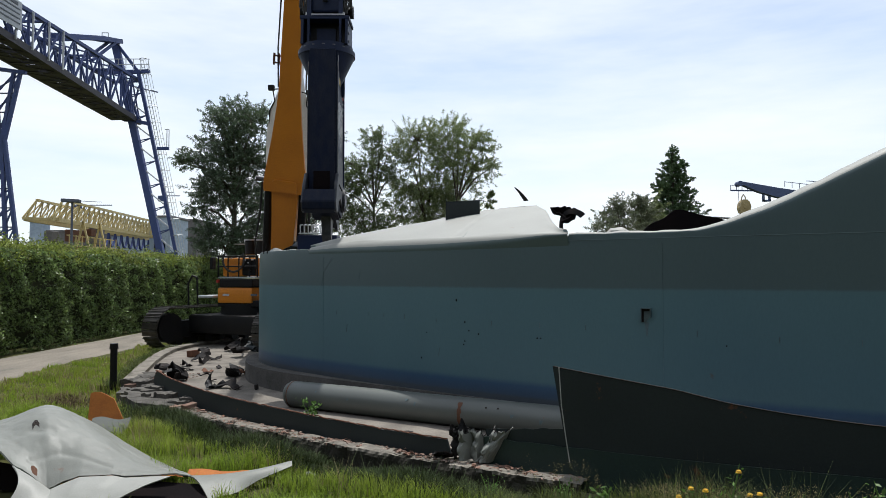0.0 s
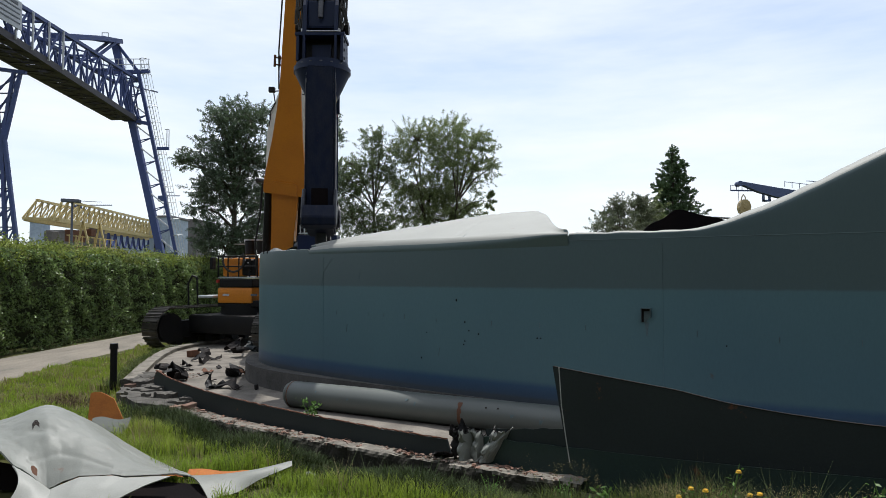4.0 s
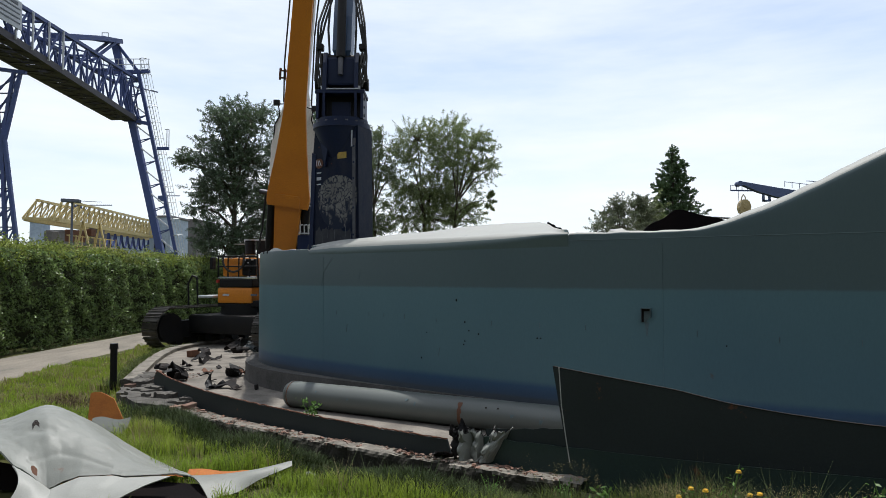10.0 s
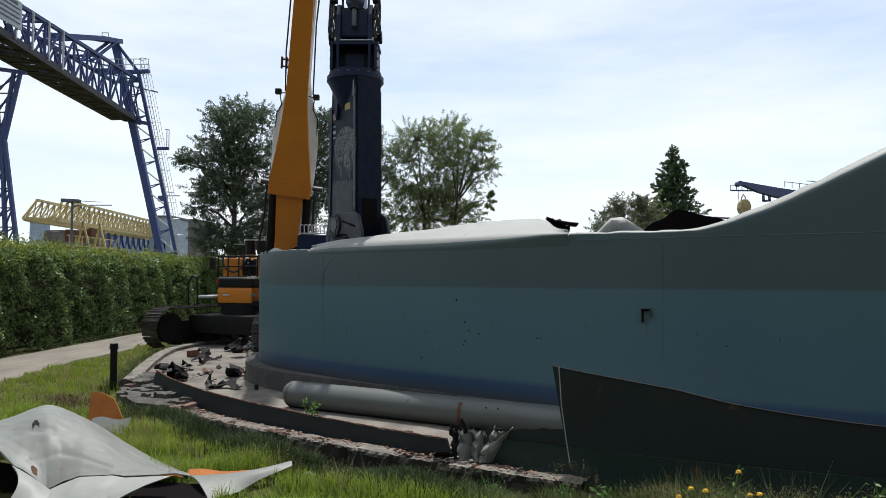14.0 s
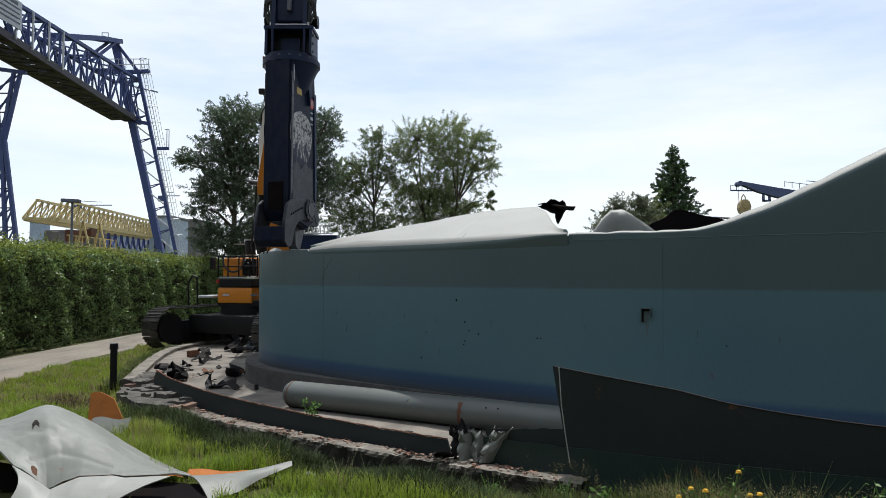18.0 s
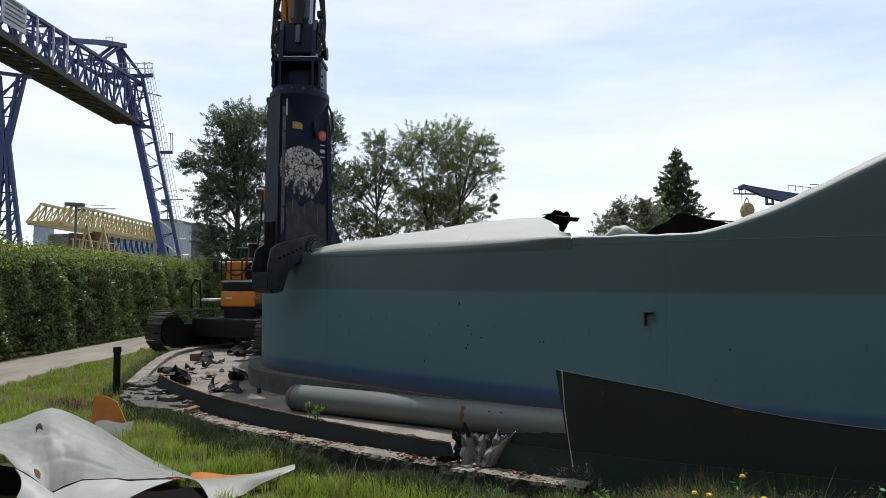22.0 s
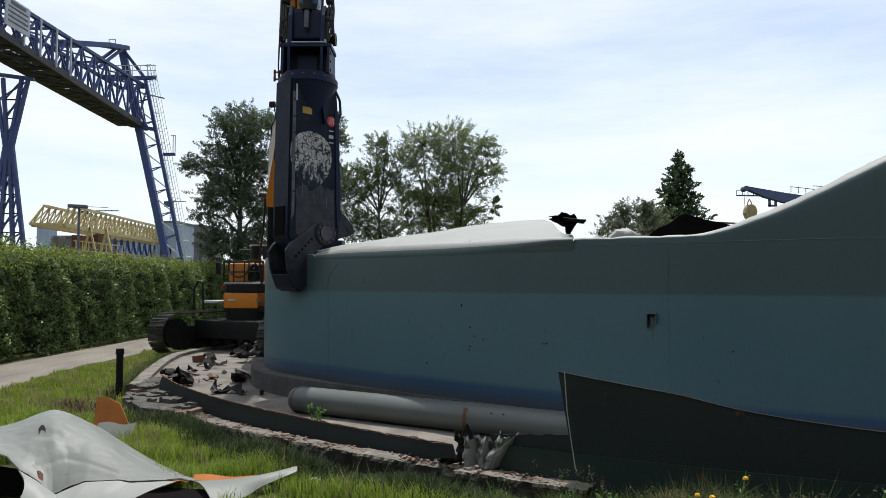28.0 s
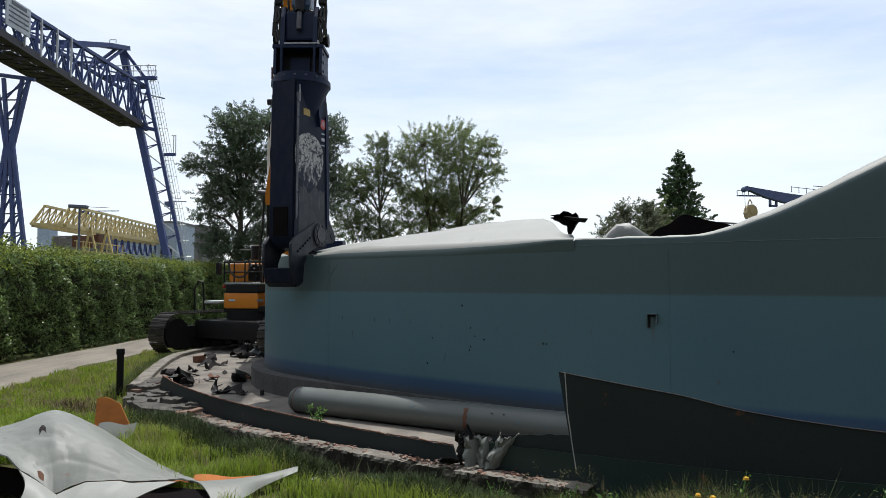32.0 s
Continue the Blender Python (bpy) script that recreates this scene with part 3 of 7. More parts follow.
cup = torn("torn_flag", flag_pt, 30, 8, M["black_inner"], flap, "ragged dark corner of torn sheet")
strip = torn("curled_strip", arch_pt, 20, 3, M["scrap"], flap, "torn dark steel strip bent into an arch")
bm = new_bm()
wire(bm, [(3.43, -0.074, 0.104), (3.43, 0.034, 0.169), (3.34, 0.25, 0.180), (3.24, 0.456, 0.187), (3.194, 0.799, 0.201), (3.25, 0.92, 0.207)], 0.0035, 5)
part("crease", bm, M["stain"], flap, "thin dark crease across the sheet")
horn = torn("bent_strip", lambda u, v: (-0.17 * u + (0.09 - 0.07 * u) * v, 0.02 * u, 0.34 * u - 0.09 * u * u), 8, 2, M["scrap"], flap, "upright bent strip of dark steel")

# weld seams, patch box, small holes
for sm in (1.28, 7.2):
    bm = new_bm()
    top = 2.45 if sm < 3 else 2.5
    p = tank_at(sm, -0.0005)
    bar(bm, (*p, 0.02), (*p, top - Z0), 0.008, 0.004)
    part("weld_seam", bm, M["tank"], tank)
bm = new_bm()
skin(bm, lambda u, v: (*tank_at(5.95 + 8 * u, -0.002 - 0.002 * math.sin(v * math.pi)), 2.57 - Z0 + 0.010 * v), 40, 2, 0.006)
part("rim_seam", bm, M["tank"], tank)

# unseen wall added behind the viewer to keep sky light off the tank
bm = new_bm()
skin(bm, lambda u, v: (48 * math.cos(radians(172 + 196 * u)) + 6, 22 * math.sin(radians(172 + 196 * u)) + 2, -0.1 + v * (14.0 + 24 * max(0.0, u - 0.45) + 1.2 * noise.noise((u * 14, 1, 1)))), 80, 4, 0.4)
tagged(part("sky_light_block", bm, M["dark_backing"]), "unseen dark wall behind the viewer, added to cut sky light", "woods", kind="structure")
p = tank_at(7.0, -0.05)
q = Matrix.Translation((*p, 1.64 - Z0)) @ Matrix.Rotation(radians(-31), 4, "Z")
bm = new_bm()
box(bm, (0, 0.02, 0.082), (0.125, 0.075, 0.012), q, bevel=0.003)
box(bm, (-0.056, 0.03, -0.005), (0.010, 0.055, 0.165), q, bevel=0.002)
box(bm, (0.056, 0.03, 0.02), (0.010, 0.055, 0.11), q, bevel=0.002)
part("hatch_box", bm, M["stain"], tank, "small open steel box welded to the wall")
bm = new_bm()
prism(bm, [(-0.05, 0.074), (0.05, 0.074), (0.05, 0.052), (-0.028, 0.046), (-0.030, -0.085), (-0.05, -0.085)], 0.036, 0.044, "y")
bmesh.ops.transform(bm, matrix=q, verts=bm.verts)
part("hatch_dark_edge", bm, M["scrap"], tank, "dark L along the box's top and left")
bm = new_bm()
prism(bm, [(-0.05, 0.074), (0.05, 0.074), (0.046, 0.0), (0.0, -0.085), (-0.05, -0.085)], 0.0445, 0.0475, "y")
bmesh.ops.transform(bm, matrix=q, verts=bm.verts)
part("hatch_plate", bm, M["stain"], tank, "dirty plate inside the box")
bm = new_bm()
prism(bm, [(-0.02, -0.09), (0.03, -0.09), (0.016, -0.19), (0.008, -0.27), (-0.004, -0.24), (-0.012, -0.16)], 0.0465, 0.049, "y")
bmesh.ops.transform(bm, matrix=q, verts=bm.verts)
part("streak", bm, M["stain"], tank, "faint dirty streak below the box")
holes = [(4.23, 1.77, 0.009, 0.022), (4.38, 1.46, 0.011, 0.014), (4.45, 1.34, 0.009, 0.011), (4.61, 1.30, 0.012, 0.012), (4.38, 1.19, 0.010, 0.013), (4.36, 1.14, 0.010, 0.012), (5.54, 1.29, 0.011, 0.011), (5.59, 1.29, 0.011, 0.011), (3.58, 0.90, 0.009, 0.016), (3.68, 1.28, 0.008, 0.009), (7.91, 1.31, 0.010, 0.010)]
for s, z, w, h in holes:
    bm = new_bm()
    a = (radians(TA) + s / TR)
    m = Matrix.Translation((*tank_at(s, -0.004), z - Z0)) @ Matrix.Rotation(a, 4, "Z") @ Matrix.Rotation(radians(90), 4, "Y")
    bmesh.ops.create_cone(bm, cap_ends=True, segments=8, radius1=h, radius2=h * 0.8, depth=0.012, matrix=m @ Matrix.Diagonal((1, w / h, 1, 1)))
    part("puncture", bm, M["black_inner"], tank)
for s, z in ((1.65, 1.51), (2.45, 1.51), (2.79, 1.51), (3.23, 1.50), (3.86, 1.46), (4.83, 1.46), (5.58, 1.46), (6.22, 1.46), (7.59, 1.44), (8.46, 1.40), (9.25, 1.40)):
    bm = new_bm()
    pp = tank_at(s, -0.003)
    bar(bm, (*pp, z - Z0 - 0.035), (*pp, z - Z0 + 0.035), 0.009, 0.004)
    part("rust_mark", bm, M["stain"], tank)

for pts in ([(1.22, 1.95), (1.27, 2.18), (1.40, 2.31), (1.52, 2.42)], [(2.2, 2.05), (2.24, 2.2)], [(3.9, 0.95), (3.93, 1.08)], [(1.9, 1.2), (1.92, 1.33)]):
    bm = new_bm()
    wire(bm, [(*tank_at(a, -0.002), b - Z0) for a, b in pts], 0.0045, 5)
    part("scrape", bm, M["stain"], tank, "thin dark scrape in the paint")

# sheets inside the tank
inner = torn("inner_sheet", lambda u, v: (3.25 + 2.6 * u, 12.0 + 0.5 * math.sin(u * 2.6) - 0.25 * v, -0.05 + v * knots([(0, 2.05), (0.05, 2.50), (0.13, 2.66), (0.22, 2.74), (0.30, 2.90), (0.36, 2.92), (0.50, 2.83), (0.62, 2.78), (0.8, 2.62), (1, 2.4)], u)), 26, 6, M["black_inner"], tank, "near-black inner sheet, bent up")
inner_rim = torn("inner_roof_sheet", lambda u, v: (4.5 + 1.6 * u, 12.7 + 0.7 * v, 2.80 + 0.03 * math.sin(u * 3) - 0.12 * u + 0.06 * v), 14, 4, M["sheet"], tank, "pale bent roof sheet inside the tank")
PEAK = [(0, 0.0), (0.12, 0.30), (0.27, 0.74), (0.36, 0.98), (0.44, 0.95), (0.58, 1.0), (0.70, 0.80), (0.84, 0.45), (1, 0.0)]


def roof_panel_pt(u, v):
    fold = 0.05 * abs(math.sin(u * 9.5)) * v + 0.03 * noise.noise((u * 5, v * 5, 2))
    lean = max(0.0, v - 0.93) / 0.07
    return 2.42 + 1.05 * u + 0.05 * lean * (0.5 - u), 11.2 + 0.30 * math.sin(u * math.pi) + 0.14 * lean + fold, 0.9 + min(v, 0.93) / 0.93 * (1.58 + 0.34 * knots(PEAK, u)) + 0.06 * lean * math.sin(u * math.pi) + fold * 0.4


dome = torn("roof_panel", roof_panel_pt, 28, 20, M["sheet"], tank, "crumpled pale roof panel that rises and sinks")
back_piece = torn("loose_wall_sheet", lambda u, v: (0.58 * u, 0.06 * math.sin(u * 3), 0.42 * v - 0.42 + 0.03 * u), 8, 4, M["bund"], tank, "bent dark green sheet behind the fold")
corner = torn("torn_corner", lambda u, v: (0.30 * u, 0.1 * v, 0.26 * v * (0.6 + 0.4 * u)), 6, 4, M["scrap"], tank, "dark torn sheet corner")
curl = torn("torn_curl", lambda u, v: (*[a + b for a, b in zip(tank_at(-1.2 + 1.1 * u), (0.10 * v, 0.12 * v))], 2.12 + 0.13 * v * math.sin(u * 2.8 + 0.2)), 14, 4, M["sheet"], tank, "pale torn curl on the wall's top edge")
for s in (-0.95, -0.7):
    bm = new_bm()
    pp = tank_at(s)
    tube(bm, (*pp, 2.14), (pp[0] + 0.06, pp[1], 2.33), 0.02, 6, 0.004)
    part("torn_spike", bm, M["scrap"], tank)

# ======== bund wall ========
bund = thing("bund_wall", "cut-down dark green steel bund wall round the tank", "steel wall", (0, 0, 0.05))
BUND_TOP = [(212, 0.26), (213.5, 0.42), (216, 0.40), (222, 0.39), (228, 0.40), (237.4, 0.385), (237.6, 0.20)]
bm = new_bm()
skin(bm, lambda u, v: (*bund_at(212.5 + 25.1 * u), v * (knots(BUND_TOP, 212.5 + 25.1 * u) - 0.05 + 0.012 * noise.noise((u * 60, 1, 1)))), 120, 4, 0.025)
part("cut_course", bm, M["bund"], bund, "low cut remainder with a rusty edge", smooth=True)
bm = new_bm()
skin(bm, lambda u, v: (*bund_at(212.8 + 24.6 * u, BR - 0.014 + 0.018 * v), knots(BUND_TOP, 212.8 + 24.6 * u) - 0.045 + 0.014 * noise.noise((u * 60, 1, 1)) + 0.012 * noise.noise((u * 200, v * 4, 5))), 220, 1, 0.012)
part("cut_edge", bm, M["rust"], bund, "torn rusty cut edge")
PLATE_TOP = [(240.0, 0.50), (241.55, 0.56), (241.6, 1.235), (243.6, 1.16), (245.3, 1.095), (246.8, 1.0), (248.2, 0.944), (249.6, 0.907), (250.5, 0.89), (256, 0.84), (290, 0.8)]
bm = new_bm()
skin(bm, lambda u, v: (*bund_at(241.33 + 0.55 * (1 - v) * (1 - u) + 46.3 * u, BR + 0.02 * math.sin(u * 30)), 0.20 + v * (knots(PLATE_TOP, 241.61 + 46 * u) - 0.25)), 120, 8, 0.02)
part("standing_plate", bm, M["bund"], bund, "standing dark green plate with a wavy cut top", smooth=True)
bm = new_bm()
skin(bm, lambda u, v: (*bund_at(241.36 + 46.2 * u, BR + 0.02 * math.sin(u * 30) + 0.006), knots(PLATE_TOP, 241.62 + 45.9 * u) - 0.054 + 0.006 * v), 120, 1, 0.03)
part("plate_edge", bm, M["scrap"], bund, "thin torn brown top edge")
bm = new_bm()
skin(bm, lambda u, v: (*bund_at(238.9 + 48 * u, BR + 0.032), v * (0.43 + 0.03 * noise.noise((u * 60, 1, 4)) * max(0, 1 - u * 8))), 120, 4, 0.008)
part("foot_course", bm, M["bund_foot"], bund, "teal painted foot of the bund wall", smooth=True)
bm = new_bm()
skin(bm, lambda u, v: (*bund_at(238.9 + 2.9 * u + 0.25 * (1 - v)), 0.30 + v * (0.20 + 0.10 * u + 0.03 * noise.noise((u * 9, 2, 2)))), 20, 4, 0.006)
part("torn_stub", bm, M["bund"], bund, "low torn stub beside the standing plate", smooth=True)
bm = new_bm()
wire(bm, [(1.098, 6.63, 1.20), (1.118, 6.625, 0.85), (1.150, 6.605, 0.58), (1.185, 6.58, 0.32)], 0.0055, 5)
part("pale_edge", bm, M["sheet_white"], bund, "thin pale line down the plate's cut edge")

# ======== pipe on the slab ========
pa, pb = Vector((-2.365, 11.0, 0.275)), Vector((1.90, 8.62, 0.275))
pipe = thing("steel_pipe", "long grey painted steel pipe lying on the slab", "pipe", (pa.x, pa.y, 0.075))
off = Vector((pa.x, pa.y, 0.075))
bm = new_bm()
d = (pb - pa).normalized()
tube(bm, pa - off, pb - off, 0.20, 32)
part("pipe_body", bm, M["pipe"], pipe, smooth=True)
bm = new_bm()
tube(bm, pa - off - d * 0.05, pa - off + d * 0.01, 0.17, 32, 0.205)
part("pipe_cap", bm, M["pipe"], pipe, "rounded cap", smooth=True)
bm = new_bm()
tube(bm, pa - off + d * 0.04, pa - off + d * 0.055, 0.204, 32)
part("cap_seam", bm, M["rust"], pipe, "thin rusty weld")
side = Vector((d.y, -d.x, 0))
side *= -1 if side.y > 0 else 1


def on_pipe(k, a, r=0.2015):
    return pa - off + d * k + side * (r * math.cos(a)) + Vector((0, 0, r * math.sin(a)))


bm = new_bm()
skin(bm, lambda u, v: on_pipe(3.03 + 0.055 * u + 0.02 * noise.noise((u, v * 6, 2)), radians(48 - 90 * v)), 4, 14, 0.003)
part("rust_band", bm, M["rust"], pipe, "rust-stained patch at the joint", smooth=True)
bm = new_bm()
tube(bm, pa - off + d * 3.06, pa - off + d * 3.072, 0.2018, 32)
part("joint_seam", bm, M["pipe"], pipe, smooth=True)
for k, a0, w, h in ((2.20, 40, 0.05, 10), (2.35, 30, 0.03, 16), (1.2, 15, 0.04, 8), (3.8, 20, 0.06, 12), (0.6, 35, 0.03, 9), (4.2, 10, 0.05, 14)):
    bm = new_bm()
    skin(bm, lambda u, v: on_pipe(k + w * u * (1 - 0.5 * v), radians(a0 - h * v)), 3, 5, 0.003)
    part("scuff", bm, M["stain"], pipe, "dirty scuff", smooth=True)
for k, q in ((3.45, 0.4), (3.62, 0.45)):
    bm = new_bm()
    c = pa - off + d * k + Vector((-0.10 * d.x, -0.17, 0.10 + 0.06 * q))
    box(bm, c, (0.026, 0.02, 0.018), bevel=0.004)
    part("pipe_lug", bm, M["scrap"], pipe)

# ======== excavator ========
exc = thing("demolition_excavator", "orange demolition excavator with dark blue shear on its arm", "excavator", (0, 0, 0))
TD = Vector((0.47, 0.88, 0)).normalized()       # along the tracks, away from the lane
TP = Vector((0.88, -0.47, 0)).normalized()      # across them


def track(at0, name_label):
    """One crawler track: frame, rollers, and a pad for every link."""
    L, R, W = 5.3, 0.575, 0.62
    m = Matrix(((TD.x, TP.x, 0, at0.x), (TD.y, TP.y, 0, at0.y), (0, 0, 1, 0.02), (0, 0, 0, 1)))
    bm = new_bm()
    box(bm, (L / 2, 0, 0.55), (L - 0.5, W * 0.55, 0.50), bevel=0.05)
    box(bm, (L / 2, -W * 0.30, 0.62), (L - 1.2, 0.06, 0.34), bevel=0.02)
    for k in range(7):
        tube(bm, (0.9 + k * 0.55, -W * 0.34, 0.22), (0.9 + k * 0.55, W * 0.34, 0.22), 0.14, 14)
    for x in (R, L - R):
        tube(bm, (x, -W * 0.34, 0.605), (x, W * 0.34, 0.605), 0.43, 20)
    ob = part("track", bm, M["black"], exc, "black crawler track with worn steel pads", smooth=True)
    ob.matrix_local = m
    pad = new_bm()
    box(pad, (0, 0, 0), (0.185, W, 0.035), bevel=0.008)
    box(pad, (0.06, 0, 0.028), (0.02, W, 0.04))
    box(pad, (-0.05, 0, 0.024), (0.02, W, 0.03))
    first, run, per = None, L - 2 * R, 2 * (L - 2 * R) + 2 * math.pi * R
    n = int(per / 0.205)
    for i in range(n):
        q = i / n * per
        if q < run:
            x, z, a = R + q, 0.605 + R, 0
        elif q < run + math.pi * R:
            t = (q - run) / R
            x, z, a = L - R + R * math.sin(t), 0.605 + R * math.cos(t), t
        elif q < 2 * run + math.pi * R:
            x, z, a = L - R - (q - run - math.pi * R), 0.605 - R, math.pi
        else:
            t = (q - 2 * run - math.pi * R) / R
            x, z, a = R - R * math.sin(t), 0.605 - R * math.cos(t), math.pi + t
        if first is None:
            first = part("track_pad", pad, M["track"], ob)
            o = first
        else:
            o = new("track_pad", first.data)
            o.parent = ob
        o.matrix_local = Matrix.Translation((x, 0, z)) @ Matrix.Rotation(a, 4, "Y")
    return ob


track(Vector((-8.35, 19.85, 0)), "near")
track(Vector((-8.35, 19.85, 0)) + TP * 3.7 + TD * 0.5, "far")
bm = new_bm()
mid = Vector((-8.35, 19.85, 0)) + TP * 1.45 + TD * 2.45
q = Matrix(((TD.x, TP.x, 0, mid.x), (TD.y, TP.y, 0, mid.y), (0, 0, 1, 0), (0, 0, 0, 1)))
box(bm, (0, 0, 0.72), (2.4, 2.6, 0.55), q, bevel=0.08)
tube(bm, (mid.x, mid.y, 0.95), (mid.x, mid.y, 1.30), 0.85, 28)
part("car_body", bm, M["black"], exc, smooth=True)

# upper structure
U = Matrix.Translation((-5.17, 22.2, 0)) @ Matrix.Rotation(radians(-12), 4, "Z")
bm = new_bm()
box(bm, (0.35, 0, 1.32), (3.1, 3.5, 0.18), U, bevel=0.03)
part("deck", bm, M["black"], exc)
bm = new_bm()
box(bm, (-0.62, -1.0, 1.565), (1.12, 1.6, 0.47), U, bevel=0.06)
part("side_box", bm, M["orange"], exc, "orange side compartment", smooth=True)
bm = new_bm()
box(bm, (-0.58, -1.0, 1.93), (1.06, 1.62, 0.25), U, bevel=0.03)
part("black_band", bm, M["black"], exc, "black band under the platform")
bm = new_bm()
box(bm, (-0.60, -0.9, 2.09), (1.16, 1.7, 0.04), U)
part("walkway", bm, M["galv"], exc, "pale metal walkway")
bm = new_bm()
box(bm, (-0.62, -0.78, 2.40), (1.1, 1.5, 0.56), U, bevel=0.06)
part("engine_hood", bm, M["orange"], exc, "orange engine hood", smooth=True)
# black panel added in place of the cluttered dark engine parts
bm = new_bm()
box(bm, (-0.28, -1.56, 2.40), (0.44, 0.10, 0.50), U, bevel=0.04)
part("hood_dark_panel", bm, M["black"], exc, "black panel for dark engine parts", smooth=True)
# bright bits added to draw the glints among the engine parts
for gx, gz, gw in ((-0.42, 2.60, 0.05), (-0.30, 2.52, 0.035), (-0.18, 2.61, 0.06), (-0.24, 2.30, 0.03), (-0.85, 2.66, 0.04)):
    bm = new_bm()
    tube(bm, U @ Vector((gx, -1.63, gz)), U @ Vector((gx + gw, -1.63, gz + 0.01)), 0.022, 8)
    part("steel_bit", bm, M["bright_steel"], exc, "small bright steel piece, added as a glint")
for dx in (-1.22, -0.9, -0.55, -0.2, 0.05):
    bm = new_bm()
    tube(bm, U @ Vector((dx, -1.7, 2.10)), U @ Vector((dx, -1.7, 2.72)), 0.022, 8)
    part("rail_post", bm, M["black"], exc)
for z in (2.42, 2.72):
    bm = new_bm()
    tube(bm, U @ Vector((-1.24, -1.7, z)), U @ Vector((0.07, -1.7, z)), 0.022, 8)
    tube(bm, U @ Vector((-1.24, -1.7, z)), U @ Vector((-1.24, -0.6, z)), 0.022, 8)
    part("guard_rail", bm, M["black"], exc)
bm = new_bm()
wire(bm, [U @ Vector((-0.72 + 0.34 * math.cos(a), -1.72, 2.62 + 0.36 * math.sin(a))) for a in [radians(150 + 12 * i) for i in range(21)]], 0.03, 8)
part("hose_loop", bm, M["rubber"], exc, "black looped hose", smooth=True)
bm = new_bm()
tube(bm, U @ Vector((-0.55, -1.0, 2.8)), U @ Vector((-0.55, -1.0, 3.22)), 0.16, 16)
tube(bm, U @ Vector((-0.15, -1.0, 2.8)), U @ Vector((-0.15, -1.0, 3.20)), 0.16, 16)
part("air_filter", bm, M["black"], exc, smooth=True)
bm = new_bm()
for dx in (-0.55, -0.15):
    tube(bm, U @ Vector((dx, -1.0, 3.22)), U @ Vector((dx, -1.0, 3.26)), 0.19, 16)
box(bm, (-0.7, -1.0, 3.12), (0.8, 0.06, 0.03), U)
part("filter_cap", bm, M["bright_steel"], exc, "glinting round caps")
bm = new_bm()
box(bm, (-1.46, -1.6, 2.52), (0.10, 0.20, 0.36), U, bevel=0.03)
part("mirror", bm, M["black"], exc, "black rear-view mirror")
bm = new_bm()
box(bm, (-1.22, -1.7, 1.98), (0.06, 0.12, 0.10), U, bevel=0.02)
part("red_lamp", bm, M["red"], exc, "red marker lamp")
bm = new_bm()
box(bm, (-1.6, -1.4, 1.52), (0.5, 0.7, 0.08), U, bevel=0.02)
part("step_plate", bm, M["galv"], exc, "pale step plate")
for i, dx in enumerate((-1.2, -0.3)):
    bm = new_bm()
    box(bm, (dx + 0.3, -1.808, 1.58), (0.20, 0.02, 0.06), U)
    part("marking_bar", bm, M["sign_white"] if i == 0 else M["ink"], exc, "unreadable marking")
bm = new_bm()
wire(bm, [Vector((-8.1, 22.2, 1.1)), Vector((-8.12, 22.2, 1.9)), Vector((-8.0, 22.2, 2.15)), Vector((-7.85, 22.2, 2.1)), Vector((-7.8, 22.2, 1.2))], 0.03, 8)
part("hoop_rail", bm, M["black"], exc)
bm = new_bm()
box(bm, (2.0, 1.2, 2.2), (2.2, 2.4, 1.5), U, bevel=0.12)
part("counterweight", bm, M["orange"], exc, smooth=True)
bm = new_bm()
box(bm, (1.3, -1.2, 2.3), (1.1, 1.6, 1.7), U, bevel=0.1)
part("cab", bm, M["glass"], exc, "dark glazed cab", smooth=True)

# boom: built upright round its foot, leaning towards the tank; keyed below
BOOM_EL = 65.0
boom_foot = Vector((-4.78, 20.4, 2.0))
boom_up = Vector((0.137, -math.cos(radians(BOOM_EL)), math.sin(radians(BOOM_EL)))).normalized()
boom_x = Vector((1, 0, 0)) - boom_up * boom_up.x
boom_x.normalize()
boom_y = boom_up.cross(boom_x)


def boom_p(x, y, z):
    return boom_x * x + boom_y * y + boom_up * z


def loft(bm, secs):
    """Joins closed rings of points."""
    rings = [[bm.verts.new(p) for p in s] for s in secs]
    n = len(rings[0])
    for a, b in zip(rings, rings[1:]):
        for i in range(n):
            bm.faces.new((a[i], a[(i + 1) % n], b[(i + 1) % n], b[i]))
    bm.faces.new(rings[0][::-1])
    bm.faces.new(rings[-1])
    bmesh.ops.recalc_face_normals(bm, faces=bm.faces)
    return bm


bm = new_bm()   # orange front plate of the upper boom: wide at the knee, narrowing upward
loft(bm, [[boom_p(-w, -0.02, z), boom_p(w, -0.02, z), boom_p(w, 0.10, z), boom_p(-w, 0.10, z)] for w, z in ((0.57, 2.72), (0.585, 2.85), (0.585, 3.05), (0.50, 3.65), (0.40, 4.35), (0.33, 5.0), (0.285, 5.5), (0.245, 8.0), (0.225, 12.2))])
boom = part("boom", bm, M["orange"], exc, "orange boom with a flared knee", smooth=False)
bm = new_bm()
loft(bm, [[boom_p(-w, 0.10, z), boom_p(w, 0.10, z), boom_p(w2, 0.32, z), boom_p(-w2, 0.32, z)] for w, w2, z in ((0.54, 0.56, 2.8), (0.55, 0.60, 3.1), (0.48, 0.62, 3.65), (0.38, 0.62, 4.35), (0.32, 0.54, 4.9), (0.285, 0.36, 5.5), (0.265, 0.28, 5.9), (0.25, 0.25, 12.2))])
part("boom_sides", bm, M["white_paint"], boom, "dirty white boom sides")
bm = new_bm()
